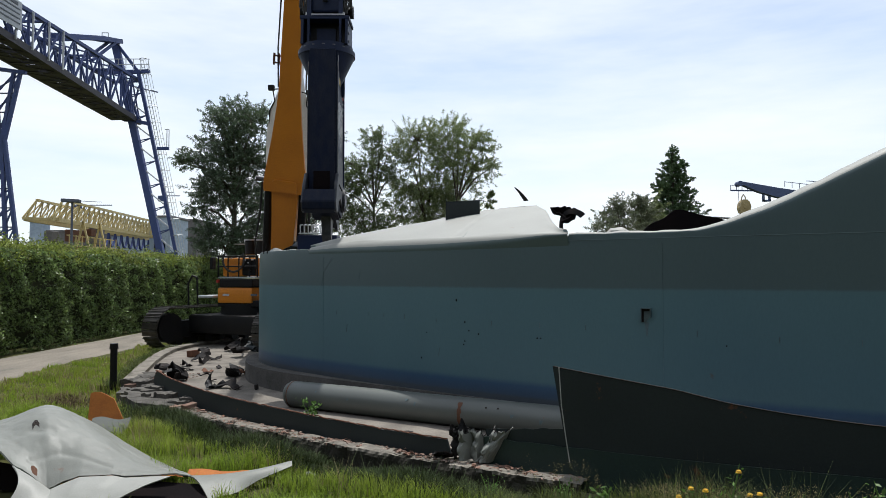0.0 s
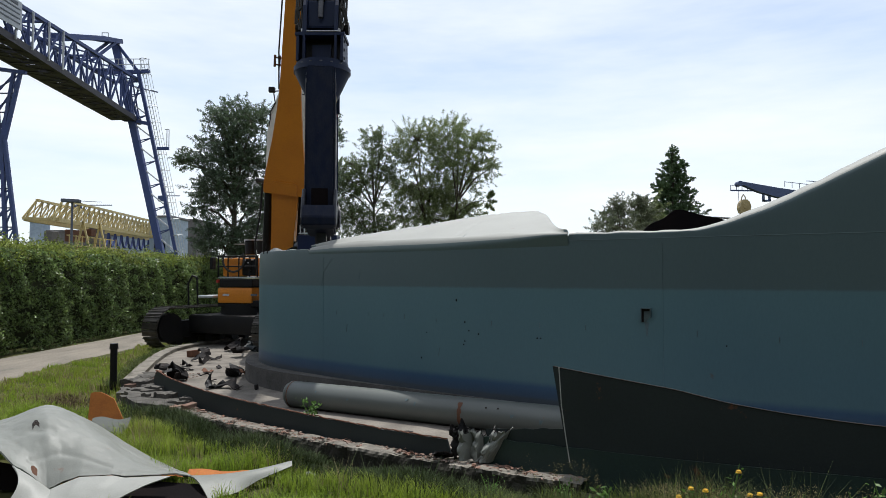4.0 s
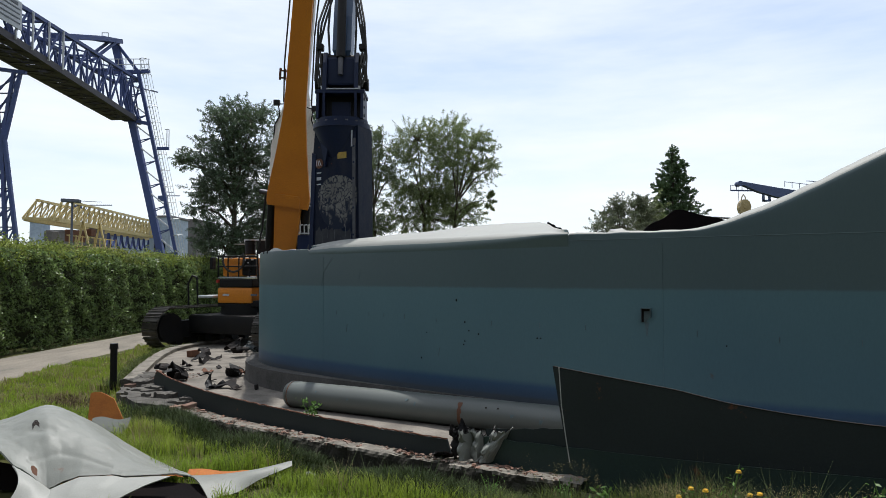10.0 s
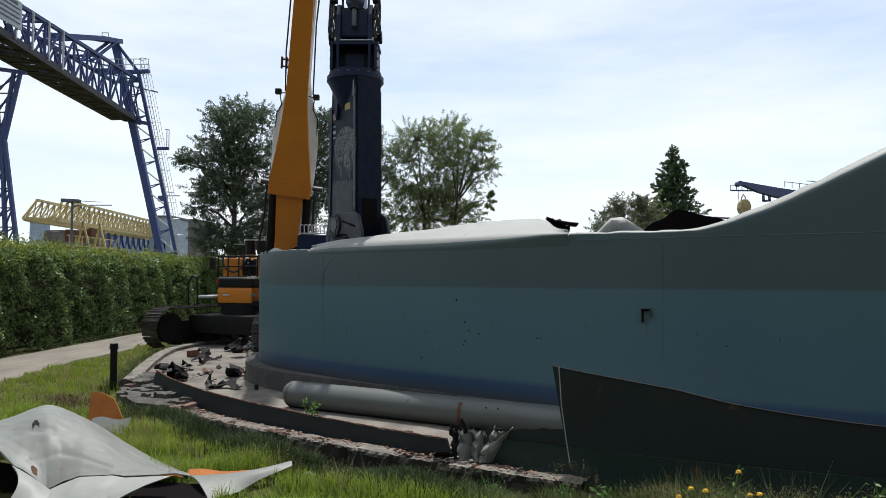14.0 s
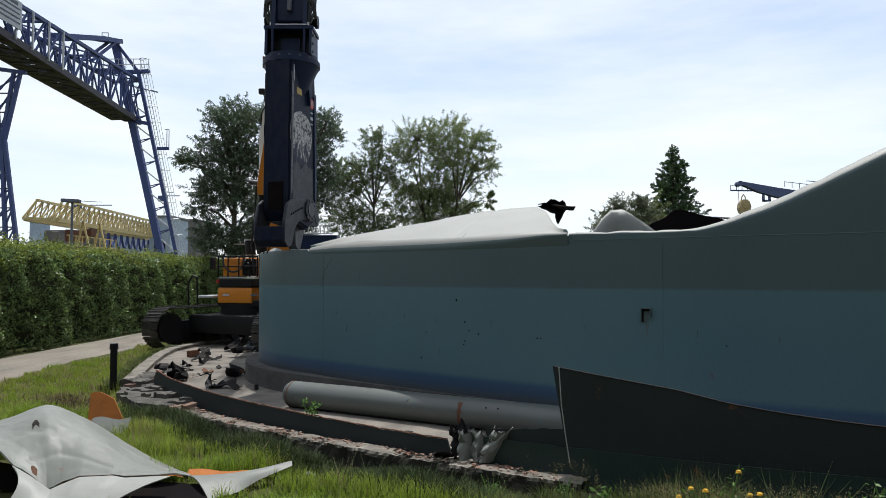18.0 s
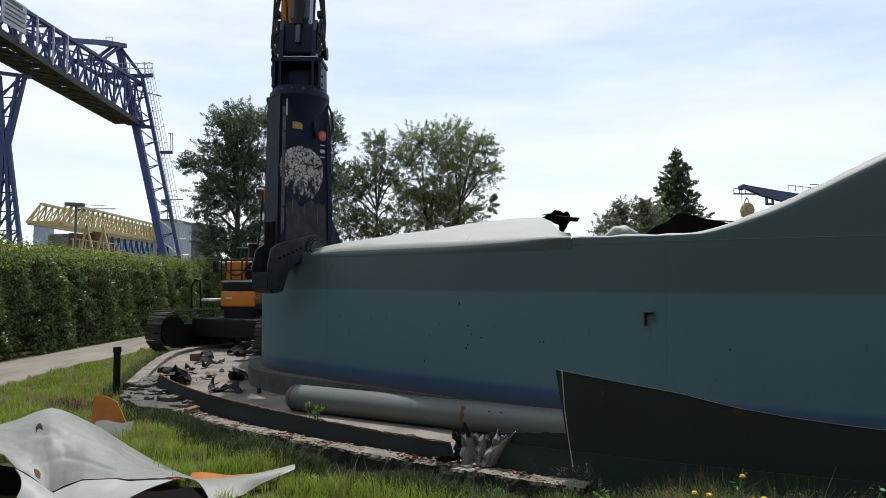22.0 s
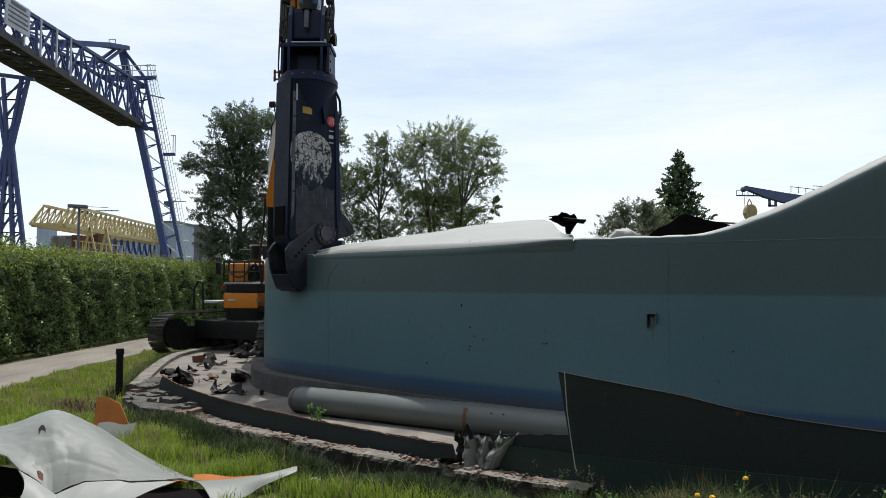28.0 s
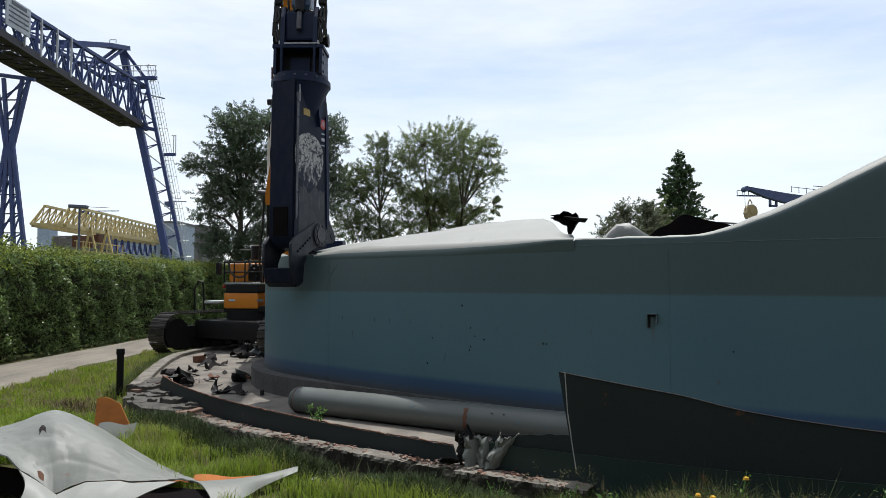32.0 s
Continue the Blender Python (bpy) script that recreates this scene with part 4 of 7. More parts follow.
loft(bm, [[boom_p(-w, 0.05, z), boom_p(w, 0.05, z), boom_p(w, 0.6, z), boom_p(-w, 0.6, z)] for w, z in ((0.31, 0.0), (0.32, 1.5), (0.37, 2.8))])
part("boom_foot", bm, M["orange"], boom, "narrower orange lower boom")
bm = new_bm()
prism(bm, [(-0.34, 2.74), (0.34, 2.74), (0.34, 3.02), (0.28, 3.08), (-0.28, 3.08), (-0.34, 3.02)], -0.055, -0.02, "y")
bmesh.ops.transform(bm, matrix=Matrix(((boom_x.x, boom_y.x, boom_up.x, 0), (boom_x.y, boom_y.y, boom_up.y, 0), (boom_x.z, boom_y.z, boom_up.z, 0), (0, 0, 0, 1))), verts=bm.verts)
part("knee_plate", bm, M["orange"], boom)
for sx in (-1, 1):
    bm = new_bm()
    tube(bm, boom_p(sx * 0.48, 0.25, 0.0), boom_p(sx * 0.48, 0.25, 2.75), 0.12, 14)
    part("boom_cylinder", bm, M["black"], boom, "black hydraulic cylinder", smooth=True)
    bm = new_bm()
    wire(bm, [boom_p(sx * 0.72, 0.2, 0.2), boom_p(sx * 0.80, 0.2, 1.1), boom_p(sx * 0.70, 0.2, 1.9), boom_p(sx * 0.66, 0.2, 2.9)], 0.028, 8)
    part("hydraulic_hose", bm, M["rubber"], boom, smooth=True)
    bm = new_bm()
    tube(bm, boom_p(sx * 0.60, 0.3, 2.95), boom_p(sx * 0.86, 0.3, 2.95), 0.07, 10)
    part("knee_pin", bm, M["worn_steel"], boom, smooth=True)
    bm = new_bm()
    box(bm, (0, 0, 0), (0.16, 0.14, 0.14), Matrix.Translation(boom_p(sx * 0.50, 0.1, 5.55)), bevel=0.02)
    part("work_lamp", bm, M["black"], boom, "black work lamp")
    bm = new_bm()
    wire(bm, [boom_p(sx * 0.30, 0.1, 5.55), boom_p(sx * 0.46, 0.1, 5.52), boom_p(sx * 0.42, 0.2, 5.2), boom_p(sx * 0.56, 0.3, 4.9), boom_p(sx * 0.56, 0.3, 4.3)], 0.016, 6)
    part("lamp_bracket", bm, M["black"], boom)
bm = new_bm()
for z in (6.22, 6.40):
    tube(bm, boom_p(-0.28, 0.1, z), boom_p(-0.46, 0.1, z), 0.025, 8)
for x in (-0.34, -0.46):
    tube(bm, boom_p(x, 0.1, 6.16), boom_p(x, 0.1, 6.46), 0.03, 8)
part("boom_lug", bm, M["rust"], boom, "red-brown bracket on the boom's side", smooth=True)
bm = new_bm()
wire(bm, [boom_p(-0.31, 0.05, 5.6), boom_p(-0.36, 0.05, 6.6), boom_p(-0.33, 0.05, 8.2), boom_p(-0.34, 0.05, 12.0)], 0.022, 6)
part("boom_hose", bm, M["rubber"], boom)
bm = new_bm()
wire(bm, [boom_p(0.40, 0.15, 5.6), boom_p(0.34, 0.1, 7.4), boom_p(0.38, 0.1, 8.6), boom_p(0.33, 0.1, 12.0)], 0.022, 6)
part("boom_hose", bm, M["rubber"], boom)

# arm: blue stick with coupler and bracket; origin at the turning ring
bm = new_bm()
loft(bm, [[(-w, y0 - h, z), (w, y0 - h, z), (w, y0 + h, z), (-w, y0 + h, z)] for w, h, y0, z in ((0.13, 0.10, 0.06, 1.34), (0.18, 0.18, 0.10, 1.48), (0.18, 0.24, 0.3, 2.2), (0.20, 0.30, 1.1, 4.2), (0.20, 0.30, 1.9, 6.2))])
stick = part("stick", bm, M["stick_blue"], exc, "blue box-section stick")
bm = new_bm()
for sx in (-1, 1):
    wire(bm, [(sx * 0.24, 0.02, 1.3), (sx * 0.27, -0.02, 1.9), (sx * 0.25, 0.15, 2.6), (sx * 0.25, 0.8, 4.2)], 0.022, 6)
part("stick_hose", bm, M["rubber"], stick, smooth=True)
bm = new_bm()
for sx in (-1, 1):
    prism(bm, [(-0.28, 0.66), (0.28, 0.66), (0.22, 1.2), (0.12, 1.42), (-0.12, 1.42), (-0.22, 1.2)], sx * 0.30 - 0.04, sx * 0.30 + 0.04, "x")
box(bm, (0, 0.02, 1.05), (0.56, 0.36, 0.55), bevel=0.04)
part("coupler", bm, M["blue_steel"], stick, "dark blue quick coupler")
for z, w in ((1.32, 0.40), (0.82, 0.49)):
    bm = new_bm()
    tube(bm, (-w, 0, z), (w, 0, z), 0.085, 16)
    for sx in (-1, 1):
        tube(bm, (sx * (w - 0.04), 0, z), (sx * (w + 0.02), 0, z), 0.12, 16)
    part("coupler_pin", bm, M["black"], stick, smooth=True)
for sx in (-1, 1):
    for k in range(2):
        bm = new_bm()
        wire(bm, [(sx * (0.28 + 0.04 * k), -0.12, 1.0), (sx * (0.36 + 0.05 * k), -0.2, 1.18), (sx * (0.44 + 0.03 * k), -0.2, 1.1), (sx * (0.47 + 0.02 * k), -0.16, 0.86)], 0.026, 8)
        part("coupler_hose", bm, M["rubber"], stick, smooth=True)
for sx in (-1, 1):
    for k in range(3):
        bm = new_bm()
        wire(bm, [(sx * (0.22 + 0.05 * k), 0.16, 2.6), (sx * (0.34 + 0.05 * k), -0.02 - 0.05 * k, 2.0), (sx * (0.42 + 0.03 * k), -0.10, 1.55 - 0.1 * k), (sx * (0.38 + 0.05 * k), -0.18, 1.2 - 0.08 * k), (sx * (0.34 + 0.03 * k), -0.2, 0.72)], 0.022, 7)
        part("tool_line", bm, M["rubber"], stick, "looped black hydraulic line", smooth=True)
    bm = new_bm()
    box(bm, (sx * 0.40, -0.10, 1.52), (0.12, 0.16, 0.12), bevel=0.02)
    part("hose_clamp", bm, M["black"], stick)
    bm = new_bm()
    tube(bm, (sx * 0.34, -0.22, 0.74), (sx * 0.34, -0.22, 0.68), 0.04, 8)
    part("steel_bit", bm, M["bright_steel"], stick, "bright hose fitting")
bm = new_bm()
tube(bm, (0, -0.20, 1.30), (0, 0.0, 2.9), 0.085, 14)
part("tilt_cylinder", bm, M["black"], stick, "black tilt cylinder", smooth=True)
bm = new_bm()
tube(bm, (0, -0.24, 0.95), (0, -0.20, 1.32), 0.05, 12)
part("cylinder_rod", bm, M["worn_steel"], stick, "dull cylinder rod", smooth=True)
for sx in (-1, 1):
    for z in (0.18, 0.34, 0.50):
        bm = new_bm()
        tube(bm, (sx * 0.44, -0.2, z), (sx * 0.465, -0.2, z), 0.03, 8)
        part("cheek_bolt", bm, M["worn_steel"], stick)
bm = new_bm()
box(bm, (0, 0, 0.62), (0.94, 0.62, 0.07), bevel=0.012)
part("bracket_top", bm, M["blue_steel"], stick)
bm = new_bm()
box(bm, (0.06, -0.30, 0.668), (0.62, 0.05, 0.02))
part("bright_strip", bm, M["bright_steel"], stick, "bright strip on the bracket")
for sx in (-1, 1):
    bm = new_bm()
    prism(bm, [(-0.34, 0.10), (0.34, 0.10), (0.30, 0.62), (-0.30, 0.62)], sx * 0.42 - 0.025, sx * 0.42 + 0.025, "x")
    part("bracket_cheek", bm, M["blue_steel"], stick)
    for sy in (-1, 1):
        bm = new_bm()
        box(bm, (sx * 0.30, sy * 0.27, 0.34), (0.045, 0.10, 0.52))
        part("bracket_rib", bm, M["blue_steel"], stick)
bm = new_bm()
box(bm, (0, 0.1, 0.34), (0.80, 0.30, 0.50))
part("bracket_core", bm, M["black"], stick)
bm = new_bm()
box(bm, (0, -0.06, 0.30), (0.36, 0.06, 0.34))
part("cover_plate", bm, M["blue_steel"], stick)
bm = new_bm()
tube(bm, (0, 0, 0.02), (0, 0, 0.11), 0.50, 36)
part("bracket_base", bm, M["blue_steel"], stick, smooth=True)

PVX, PVZ = 0.19, -2.82          # the jaw's pivot
# shear: origin at the turning ring, jaw tip towards -x
bm = new_bm()
tube(bm, (0, 0, -0.07), (0, 0, 0.02), 0.545, 40)
tube(bm, (0, 0, -0.62), (0, 0, -0.07), 0.27, 40, 0.53)
shear = part("shear", bm, M["blue_steel"], exc, "dark blue hydraulic demolition shear, scuffed", smooth=True)
bm = new_bm()
prism(bm, [(-0.53, -0.06), (0.46, -0.06), (0.50, -0.5), (0.535, -1.8), (0.56, -2.6), (0.52, -3.02), (0.24, -3.20), (-0.05, -3.12), (-0.45, -3.08), (-0.58, -2.9), (-0.57, -2.5), (-0.55, -1.2)], -0.27, 0.27, "y")
bmesh.ops.bevel(bm, geom=[e for e in bm.edges if abs(e.verts[0].co.y - e.verts[1].co.y) < 1e-4], offset=0.035, segments=2, affect="EDGES")
body = part("shear_body", bm, M["shear"], shear, smooth=True)
# no slot is cut: its shaded depth is a black panel
bm = new_bm()
box(bm, (-0.578, 0, -2.62), (0.03, 0.30, 0.52))
part("slot_panel", bm, M["black_inner"], shear, "black panel in place of the jaw's slot")
for sy in (-1, 1):
    bm = new_bm()
    prism(bm, [(-0.50, -0.30), (-0.44, -0.30), (-0.46, -2.5), (-0.52, -2.6)], sy * 0.272 - 0.012, sy * 0.272 + 0.012, "y")
    part("edge_rib", bm, M["worn_steel"], shear)
    bm = new_bm()
    prism(bm, [(0.02, -0.12), (0.30, -0.12), (0.16, -0.80)], sy * 0.30 - 0.03, sy * 0.30 + 0.03, "y")
    part("gusset", bm, M["blue_steel"], shear)
    bm = new_bm()
    prism(bm, [(0.45 * math.cos(a), 0.05 + (0.40 if math.sin(a) > 0 else 0.62) * math.sin(a)) for a in [k * math.pi / 20 for k in range(40)]], sy * 0.2715 - 0.0015, sy * 0.2715 + 0.0015, "y")
    em = part("emblem", bm, M["emblem"] if sy < 0 else M["emblem_dull"], shear, "cracked white painted emblem")
    em.location = (-0.10, 0, -1.42)
    bm = new_bm()
    prism(bm, [(0.33 + 0.095 * math.cos(a), -0.72 + 0.095 * math.sin(a)) for a in [k * math.pi / 10 for k in range(20)]], sy * 0.273 - 0.004, sy * 0.273 + 0.004, "y")
    part("round_badge", bm, M["red"] if sy < 0 else M["rust"], shear, "round red badge" if sy < 0 else "round faded brown badge")
    for k in range(3):
        bm = new_bm()
        prism(bm, [(0.27 + 0.05 * k, -0.77), (0.285 + 0.05 * k, -0.77), (0.33 + 0.03 * k, -0.66), (0.315 + 0.03 * k, -0.66)], sy * 0.276 - 0.004, sy * 0.276 + 0.004, "y")
        part("badge_stripe", bm, M["sign_white"], shear)
    for k in range(3):
        bm = new_bm()
        box(bm, (0.33, sy * 0.273, -0.90 - 0.11 * k), (0.10, 0.008, 0.02 + 0.04 * (k % 2)))
        part("badge_bar", bm, M["sign_white"], shear, "pale marking bar")
    bm = new_bm()
    box(bm, (-0.20, sy * 0.273, -0.60), (0.20, 0.008, 0.12))
    part("warning_sticker", bm, M["warn"], shear, "small yellow warning sticker")
    for x, z in ((-0.42, -0.30), (-0.02, -0.32)):
        bm = new_bm()
        box(bm, (x, sy * 0.273, z), (0.03 if x < -0.1 else 0.06, 0.008, 0.30 if x < -0.1 else 0.12))
        part("pale_label", bm, M["sign_white"], shear, "pale worn label")
    bm = new_bm()
    tube(bm, (PVX, sy * 0.26, PVZ), (PVX, sy * 0.345, PVZ), 0.215, 28)
    part("pivot_disc", bm, M["shear_low"], shear, "round scuffed pivot flange", smooth=True)
    bm = new_bm()
    tube(bm, (PVX, sy * 0.34, PVZ), (PVX, sy * 0.36, PVZ), 0.135, 22)
    part("pivot_cap", bm, M["worn_steel"], shear, smooth=True)
    for k in range(10):
        a = k * math.pi / 5
        bm = new_bm()
        tube(bm, (PVX + 0.175 * math.cos(a), sy * 0.34, PVZ + 0.175 * math.sin(a)), (PVX + 0.175 * math.cos(a), sy * 0.36, PVZ + 0.175 * math.sin(a)), 0.022, 6)
        part("pivot_bolt", bm, M["worn_steel"], shear)
for sy in (-1, 1):
    # raised strip added where the face is really chamfered
    bm = new_bm()
    prism(bm, [(0.40, -0.55), (0.485, -0.50), (0.525, -1.8), (0.55, -2.55), (0.46, -2.70), (0.44, -1.8)], sy * 0.27 - 0.022, sy * 0.27 + 0.022, "y")
    part("chamfer_strip", bm, M["blue_steel"], shear, "dark raised strip in place of the back's chamfer")
    for k, (x0, z0, ln, wd) in enumerate(((-0.50, -1.95, 0.25, 0.008), (-0.42, -2.05, 0.18, 0.006), (-0.30, -1.90, 0.30, 0.008), (-0.05, -2.0, 0.28, 0.007), (0.10, -1.92, 0.22, 0.006), (0.22, -2.05, 0.30, 0.008), (-0.18, -2.15, 0.22, 0.006))):
        bm = new_bm()
        prism(bm, [(x0, z0), (x0 + wd, z0 + 0.01), (x0 + wd + 0.02, z0 - ln), (x0 + 0.018, z0 - ln - 0.02)], sy * 0.2715 - 0.0015, sy * 0.2715 + 0.0015, "y")
        part("scratch", bm, M["worn_steel"], shear, "pale scrape in the paint")
    bm = new_bm()
    worn_top = [(x, -1.98 - 0.16 * noise.noise((x * 5, 2, sy)) - 0.10 * noise.noise((x * 17, 5, sy))) for x in [0.40 - 0.042 * i for i in range(20)]]
    prism(bm, worn_top + [(-0.42, -2.6), (-0.40, -2.86), (-0.05, -2.95), (0.25, -2.98), (0.44, -2.85)], sy * 0.2712 - 0.0012, sy * 0.2712 + 0.0012, "y")
    part("worn_patch", bm, M["shear_low"], shear, "paint scraped bare above the jaw")
    for z in (-0.45, -0.75, -1.05, -1.6, -2.1):
        bm = new_bm()
        tube(bm, (-0.47, sy * 0.26, z), (-0.47, sy * 0.285, z), 0.022, 8)
        part("bolt_head", bm, M["blue_steel"], shear)
for k in range(16):
    a = k * math.pi / 8
    bm = new_bm()
    tube(bm, (0.50 * math.cos(a), 0.50 * math.sin(a), 0.0), (0.50 * math.cos(a), 0.50 * math.sin(a), 0.05), 0.026, 6)
    part("ring_bolt", bm, M["worn_steel"], shear)
bm = new_bm()
wire(bm, [(0.52, -0.12, -0.05), (0.62, -0.14, -0.25), (0.64, -0.14, -0.5), (0.57, -0.10, -0.75)], 0.024, 8)
part("tool_hose", bm, M["rubber"], shear, "short black hose on the tool's back", smooth=True)
for z in (-0.35, -0.95):
    bm = new_bm()
    prism(bm, [(0.47, z - 0.10), (0.62, z - 0.03), (0.62, z + 0.03), (0.47, z + 0.10)], -0.03, 0.03, "y")
    part("side_lug", bm, M["blue_steel"], shear)
bm = new_bm()
prism(bm, [(0.02, -2.9), (0.42, -2.9), (0.40, -3.25), (0.22, -3.62), (0.06, -3.50)], -0.09, 0.09, "y")
part("blade", bm, M["worn_steel"], shear, "worn steel cutting blade")

# moving jaw, turning about the pivot; drawn as it hangs half open, then turned back by 16 degrees
def jaw_plan(pts, a=radians(16)):
    k = 0.95
    return [(k * (x * math.cos(a) + z * math.sin(a)), k * (z * math.cos(a) - x * math.sin(a))) for x, z in pts]


bm = new_bm()
for sy in (-1, 1):
    prism(bm, jaw_plan([(0.14, 0.22), (-0.10, 0.25), (-0.40, 0.12), (-0.80, -0.04), (-0.93, -0.16), (-0.96, -0.50), (-0.88, -0.90), (-0.72, -0.97), (-0.58, -0.90), (-0.52, -0.55), (-0.40, -0.36), (-0.10, -0.24), (0.16, -0.20), (0.23, 0.0)]), sy * 0.285 - 0.03, sy * 0.285 + 0.03, "y")
bmesh.ops.bevel(bm, geom=[e for e in bm.edges], offset=0.015, segments=1, affect="EDGES")
jaw = part("jaw", bm, M["shear_low"], shear, "open forked steel jaw, scraped bare")
bm = new_bm()
prism(bm, jaw_plan([(-0.95, -0.60), (-0.90, -0.88), (-0.78, -0.98), (-0.60, -0.92), (-0.64, -0.70)]), -0.30, 0.30, "y")
bmesh.ops.bevel(bm, geom=[e for e in bm.edges], offset=0.02, segments=1, affect="EDGES")
part("jaw_tip", bm, M["shear"], jaw, "blunt cross piece at the jaw's tip")
bm = new_bm()
for sy in (-1, 1):
    prism(bm, jaw_plan([(0.0, 0.16), (0.30, 0.72), (0.45, 0.55), (0.80, 0.05), (0.82, -0.10), (0.70, -0.16), (0.0, -0.18)]), sy * 0.12 - 0.03, sy * 0.12 + 0.03, "y")
part("jaw_heel", bm, M["shear_low"], jaw, "triangular heel plates")
bm = new_bm()
tube(bm, (0.66, -0.16, -0.2), (0.66, 0.16, -0.2), 0.07, 18)
part("heel_eye", bm, M["shear_low"], jaw, smooth=True)
for k in range(6):
    for sy in (-1, 1):
        bm = new_bm()
        x, z = jaw_plan([(-0.34 - 0.08 * k, -0.06 - 0.05 * k)])[0]
        tube(bm, (x, sy * 0.31, z), (x, sy * 0.326, z), 0.022, 6)
        part("jaw_bolt", bm, M["black_inner"], jaw)

# ======== foliage ========
def leaf_mesh(name, pts, size, material, parent, label="", seed=1, flat_bias=0.0):
    """Many small folded leaves at the given places, joined in one mesh."""
    g = np.random.default_rng(seed)
    n = len(pts)
    c = np.asarray(pts, dtype=np.float64)
    a = g.normal(size=(n, 3))
    a[:, 2] *= 1 - flat_bias
    a /= np.linalg.norm(a, axis=1)[:, None] + 1e-9
    b = np.cross(a, g.normal(size=(n, 3)))
    b /= np.linalg.norm(b, axis=1)[:, None] + 1e-9
    k = (size * g.uniform(0.6, 1.35, n))[:, None]
    nz = np.cross(a, b) * k * 0.12
    v = np.stack([c - a * k, c + b * k * 0.42 + nz, c + a * k, c - b * k * 0.42 + nz], 1).reshape(-1, 3)
    me = bpy.data.meshes.new(name)
    me.vertices.add(4 * n)
    me.vertices.foreach_set("co", v.ravel())
    me.loops.add(4 * n)
    me.loops.foreach_set("vertex_index", np.arange(4 * n, dtype=np.int32))
    me.polygons.add(n)
    me.polygons.foreach_set("loop_start", np.arange(0, 4 * n, 4, dtype=np.int32))
    me.update(calc_edges=True)
    me.materials.append(material)
    ob = new(name, me)
    if parent is not None:
        ob.parent = parent
    if label:
        tagged(ob, label)
    return ob


def tree(name, at, label, leaf, lobes, n_leaves, size, seed, trunk=0.16, stems=1, thick=0.8, loose=0.075, gap=-0.06, twig=0.85):
    """A tapered trunk with limbs that bend out to every bough, and on each bough twigs with many small leaves.
    lobes: the boughs as (x, height, half width, half height)."""
    r = random.Random(seed)
    g = np.random.default_rng(seed)
    lobes = [(at[0] + (x - at[0]) * 0.98, z * 0.978, w, h) for x, z, w, h in lobes]
    ob = thing(name, label, "tree", (*at, -0.05))
    z_top = max(z + h for _, z, _, h in lobes)
    bm = new_bm()
    feet = [Vector((r.uniform(-0.5, 0.5) * (stems > 1), r.uniform(-0.4, 0.4) * (stems > 1), 0)) for _ in range(stems)]
    heads = []
    for f in feet:
        q = f + Vector((f.x * 1.6, f.y * 1.2, z_top * 0.62))
        mid = f.lerp(q, 0.5) + Vector((r.uniform(-0.15, 0.15), 0, 0))
        tube(bm, f, mid, trunk, 8, trunk * 0.72)
        tube(bm, mid, q, trunk * 0.72, 8, trunk * 0.3)
        heads.append((f, mid, q))
    area = [a * b for _, _, a, b in lobes]
    pts = []
    for k, (x, z, rx, rz) in enumerate(lobes):
        c = Vector((x - at[0], r.uniform(-0.5, 0.5) * rx, z + 0.05))
        f, mid, q = min(heads, key=lambda h: abs(h[2].x - c.x))
        t = max(0.15, min(0.92, (c.z - rz * 0.9 - 0.5) / max(q.z, 0.1)))
        root = f.lerp(mid, t * 2) if t < 0.5 else mid.lerp(q, t * 2 - 1)
        bend = root.lerp(c, 0.5) + Vector((0, 0, 0.12 * (c - root).length))
        tube(bm, root, bend, trunk * 0.34, 6, trunk * 0.24)
        tube(bm, bend, c, trunk * 0.24, 6, trunk * 0.10)
        n = max(22, int(95 * (rx * rz) ** 0.8))
        m = int(n_leaves * area[k] / sum(area)) + 150
        p, a, b = sprays(c, (rx * 0.86, max(rx * thick, 0.5), rz * 0.84), n, m, seed * 7 + k, twig * min(1.0, 0.35 + 0.4 * rx), loose, gap)
        pts.append(p)
        for u, v in list(zip(a, b))[::6]:
            u, v = Vector(u), Vector(v)
            knee = c.lerp(u, 0.55) + Vector((r.uniform(-1, 1), r.uniform(-1, 1), r.uniform(-0.4, 1))) * 0.18 * (u - c).length
            tube(bm, c.lerp(u, 0.1), knee, 0.018, 4, 0.013)
            tube(bm, knee, u, 0.013, 4, 0.009)
            tube(bm, u, v, 0.009, 4, 0.004)
    part("trunk", bm, M["bark"], ob, smooth=True)
    pts = np.concatenate(pts)
    leaf_mesh("crown", pts[pts[:, 2] > 0.25], size, leaf, ob, "", seed)
    return ob


tree("broadleaf_tree", (-11.416, 38.0), "tall dark green broadleaf tree with loose branch ends", M["leaf_dark"], [(-11.59, 11.22, 1.42, 0.8), (-12.41, 10.34, 1.17, 0.99), (-10.24, 10.78, 1.17, 1.05), (-11.99, 8.9, 1.73, 1.23), (-13.6, 8.52, 0.93, 0.46), (-14.47, 8.62, 0.4, 0.15), (-10.68, 8.59, 1.54, 1.54), (-12.78, 7.46, 0.8, 0.62), (-12.21, 6.93, 1.48, 1.05), (-13.2, 6.09, 0.8, 0.8), (-10.9, 6.09, 1.73, 1.54), (-12.86, 4.54, 0.86, 0.99), (-11.81, 4.14, 1.54, 1.11), (-10.32, 4.14, 1.23, 1.23)], 120000, 0.052, 3, 0.26, thick=0.9)
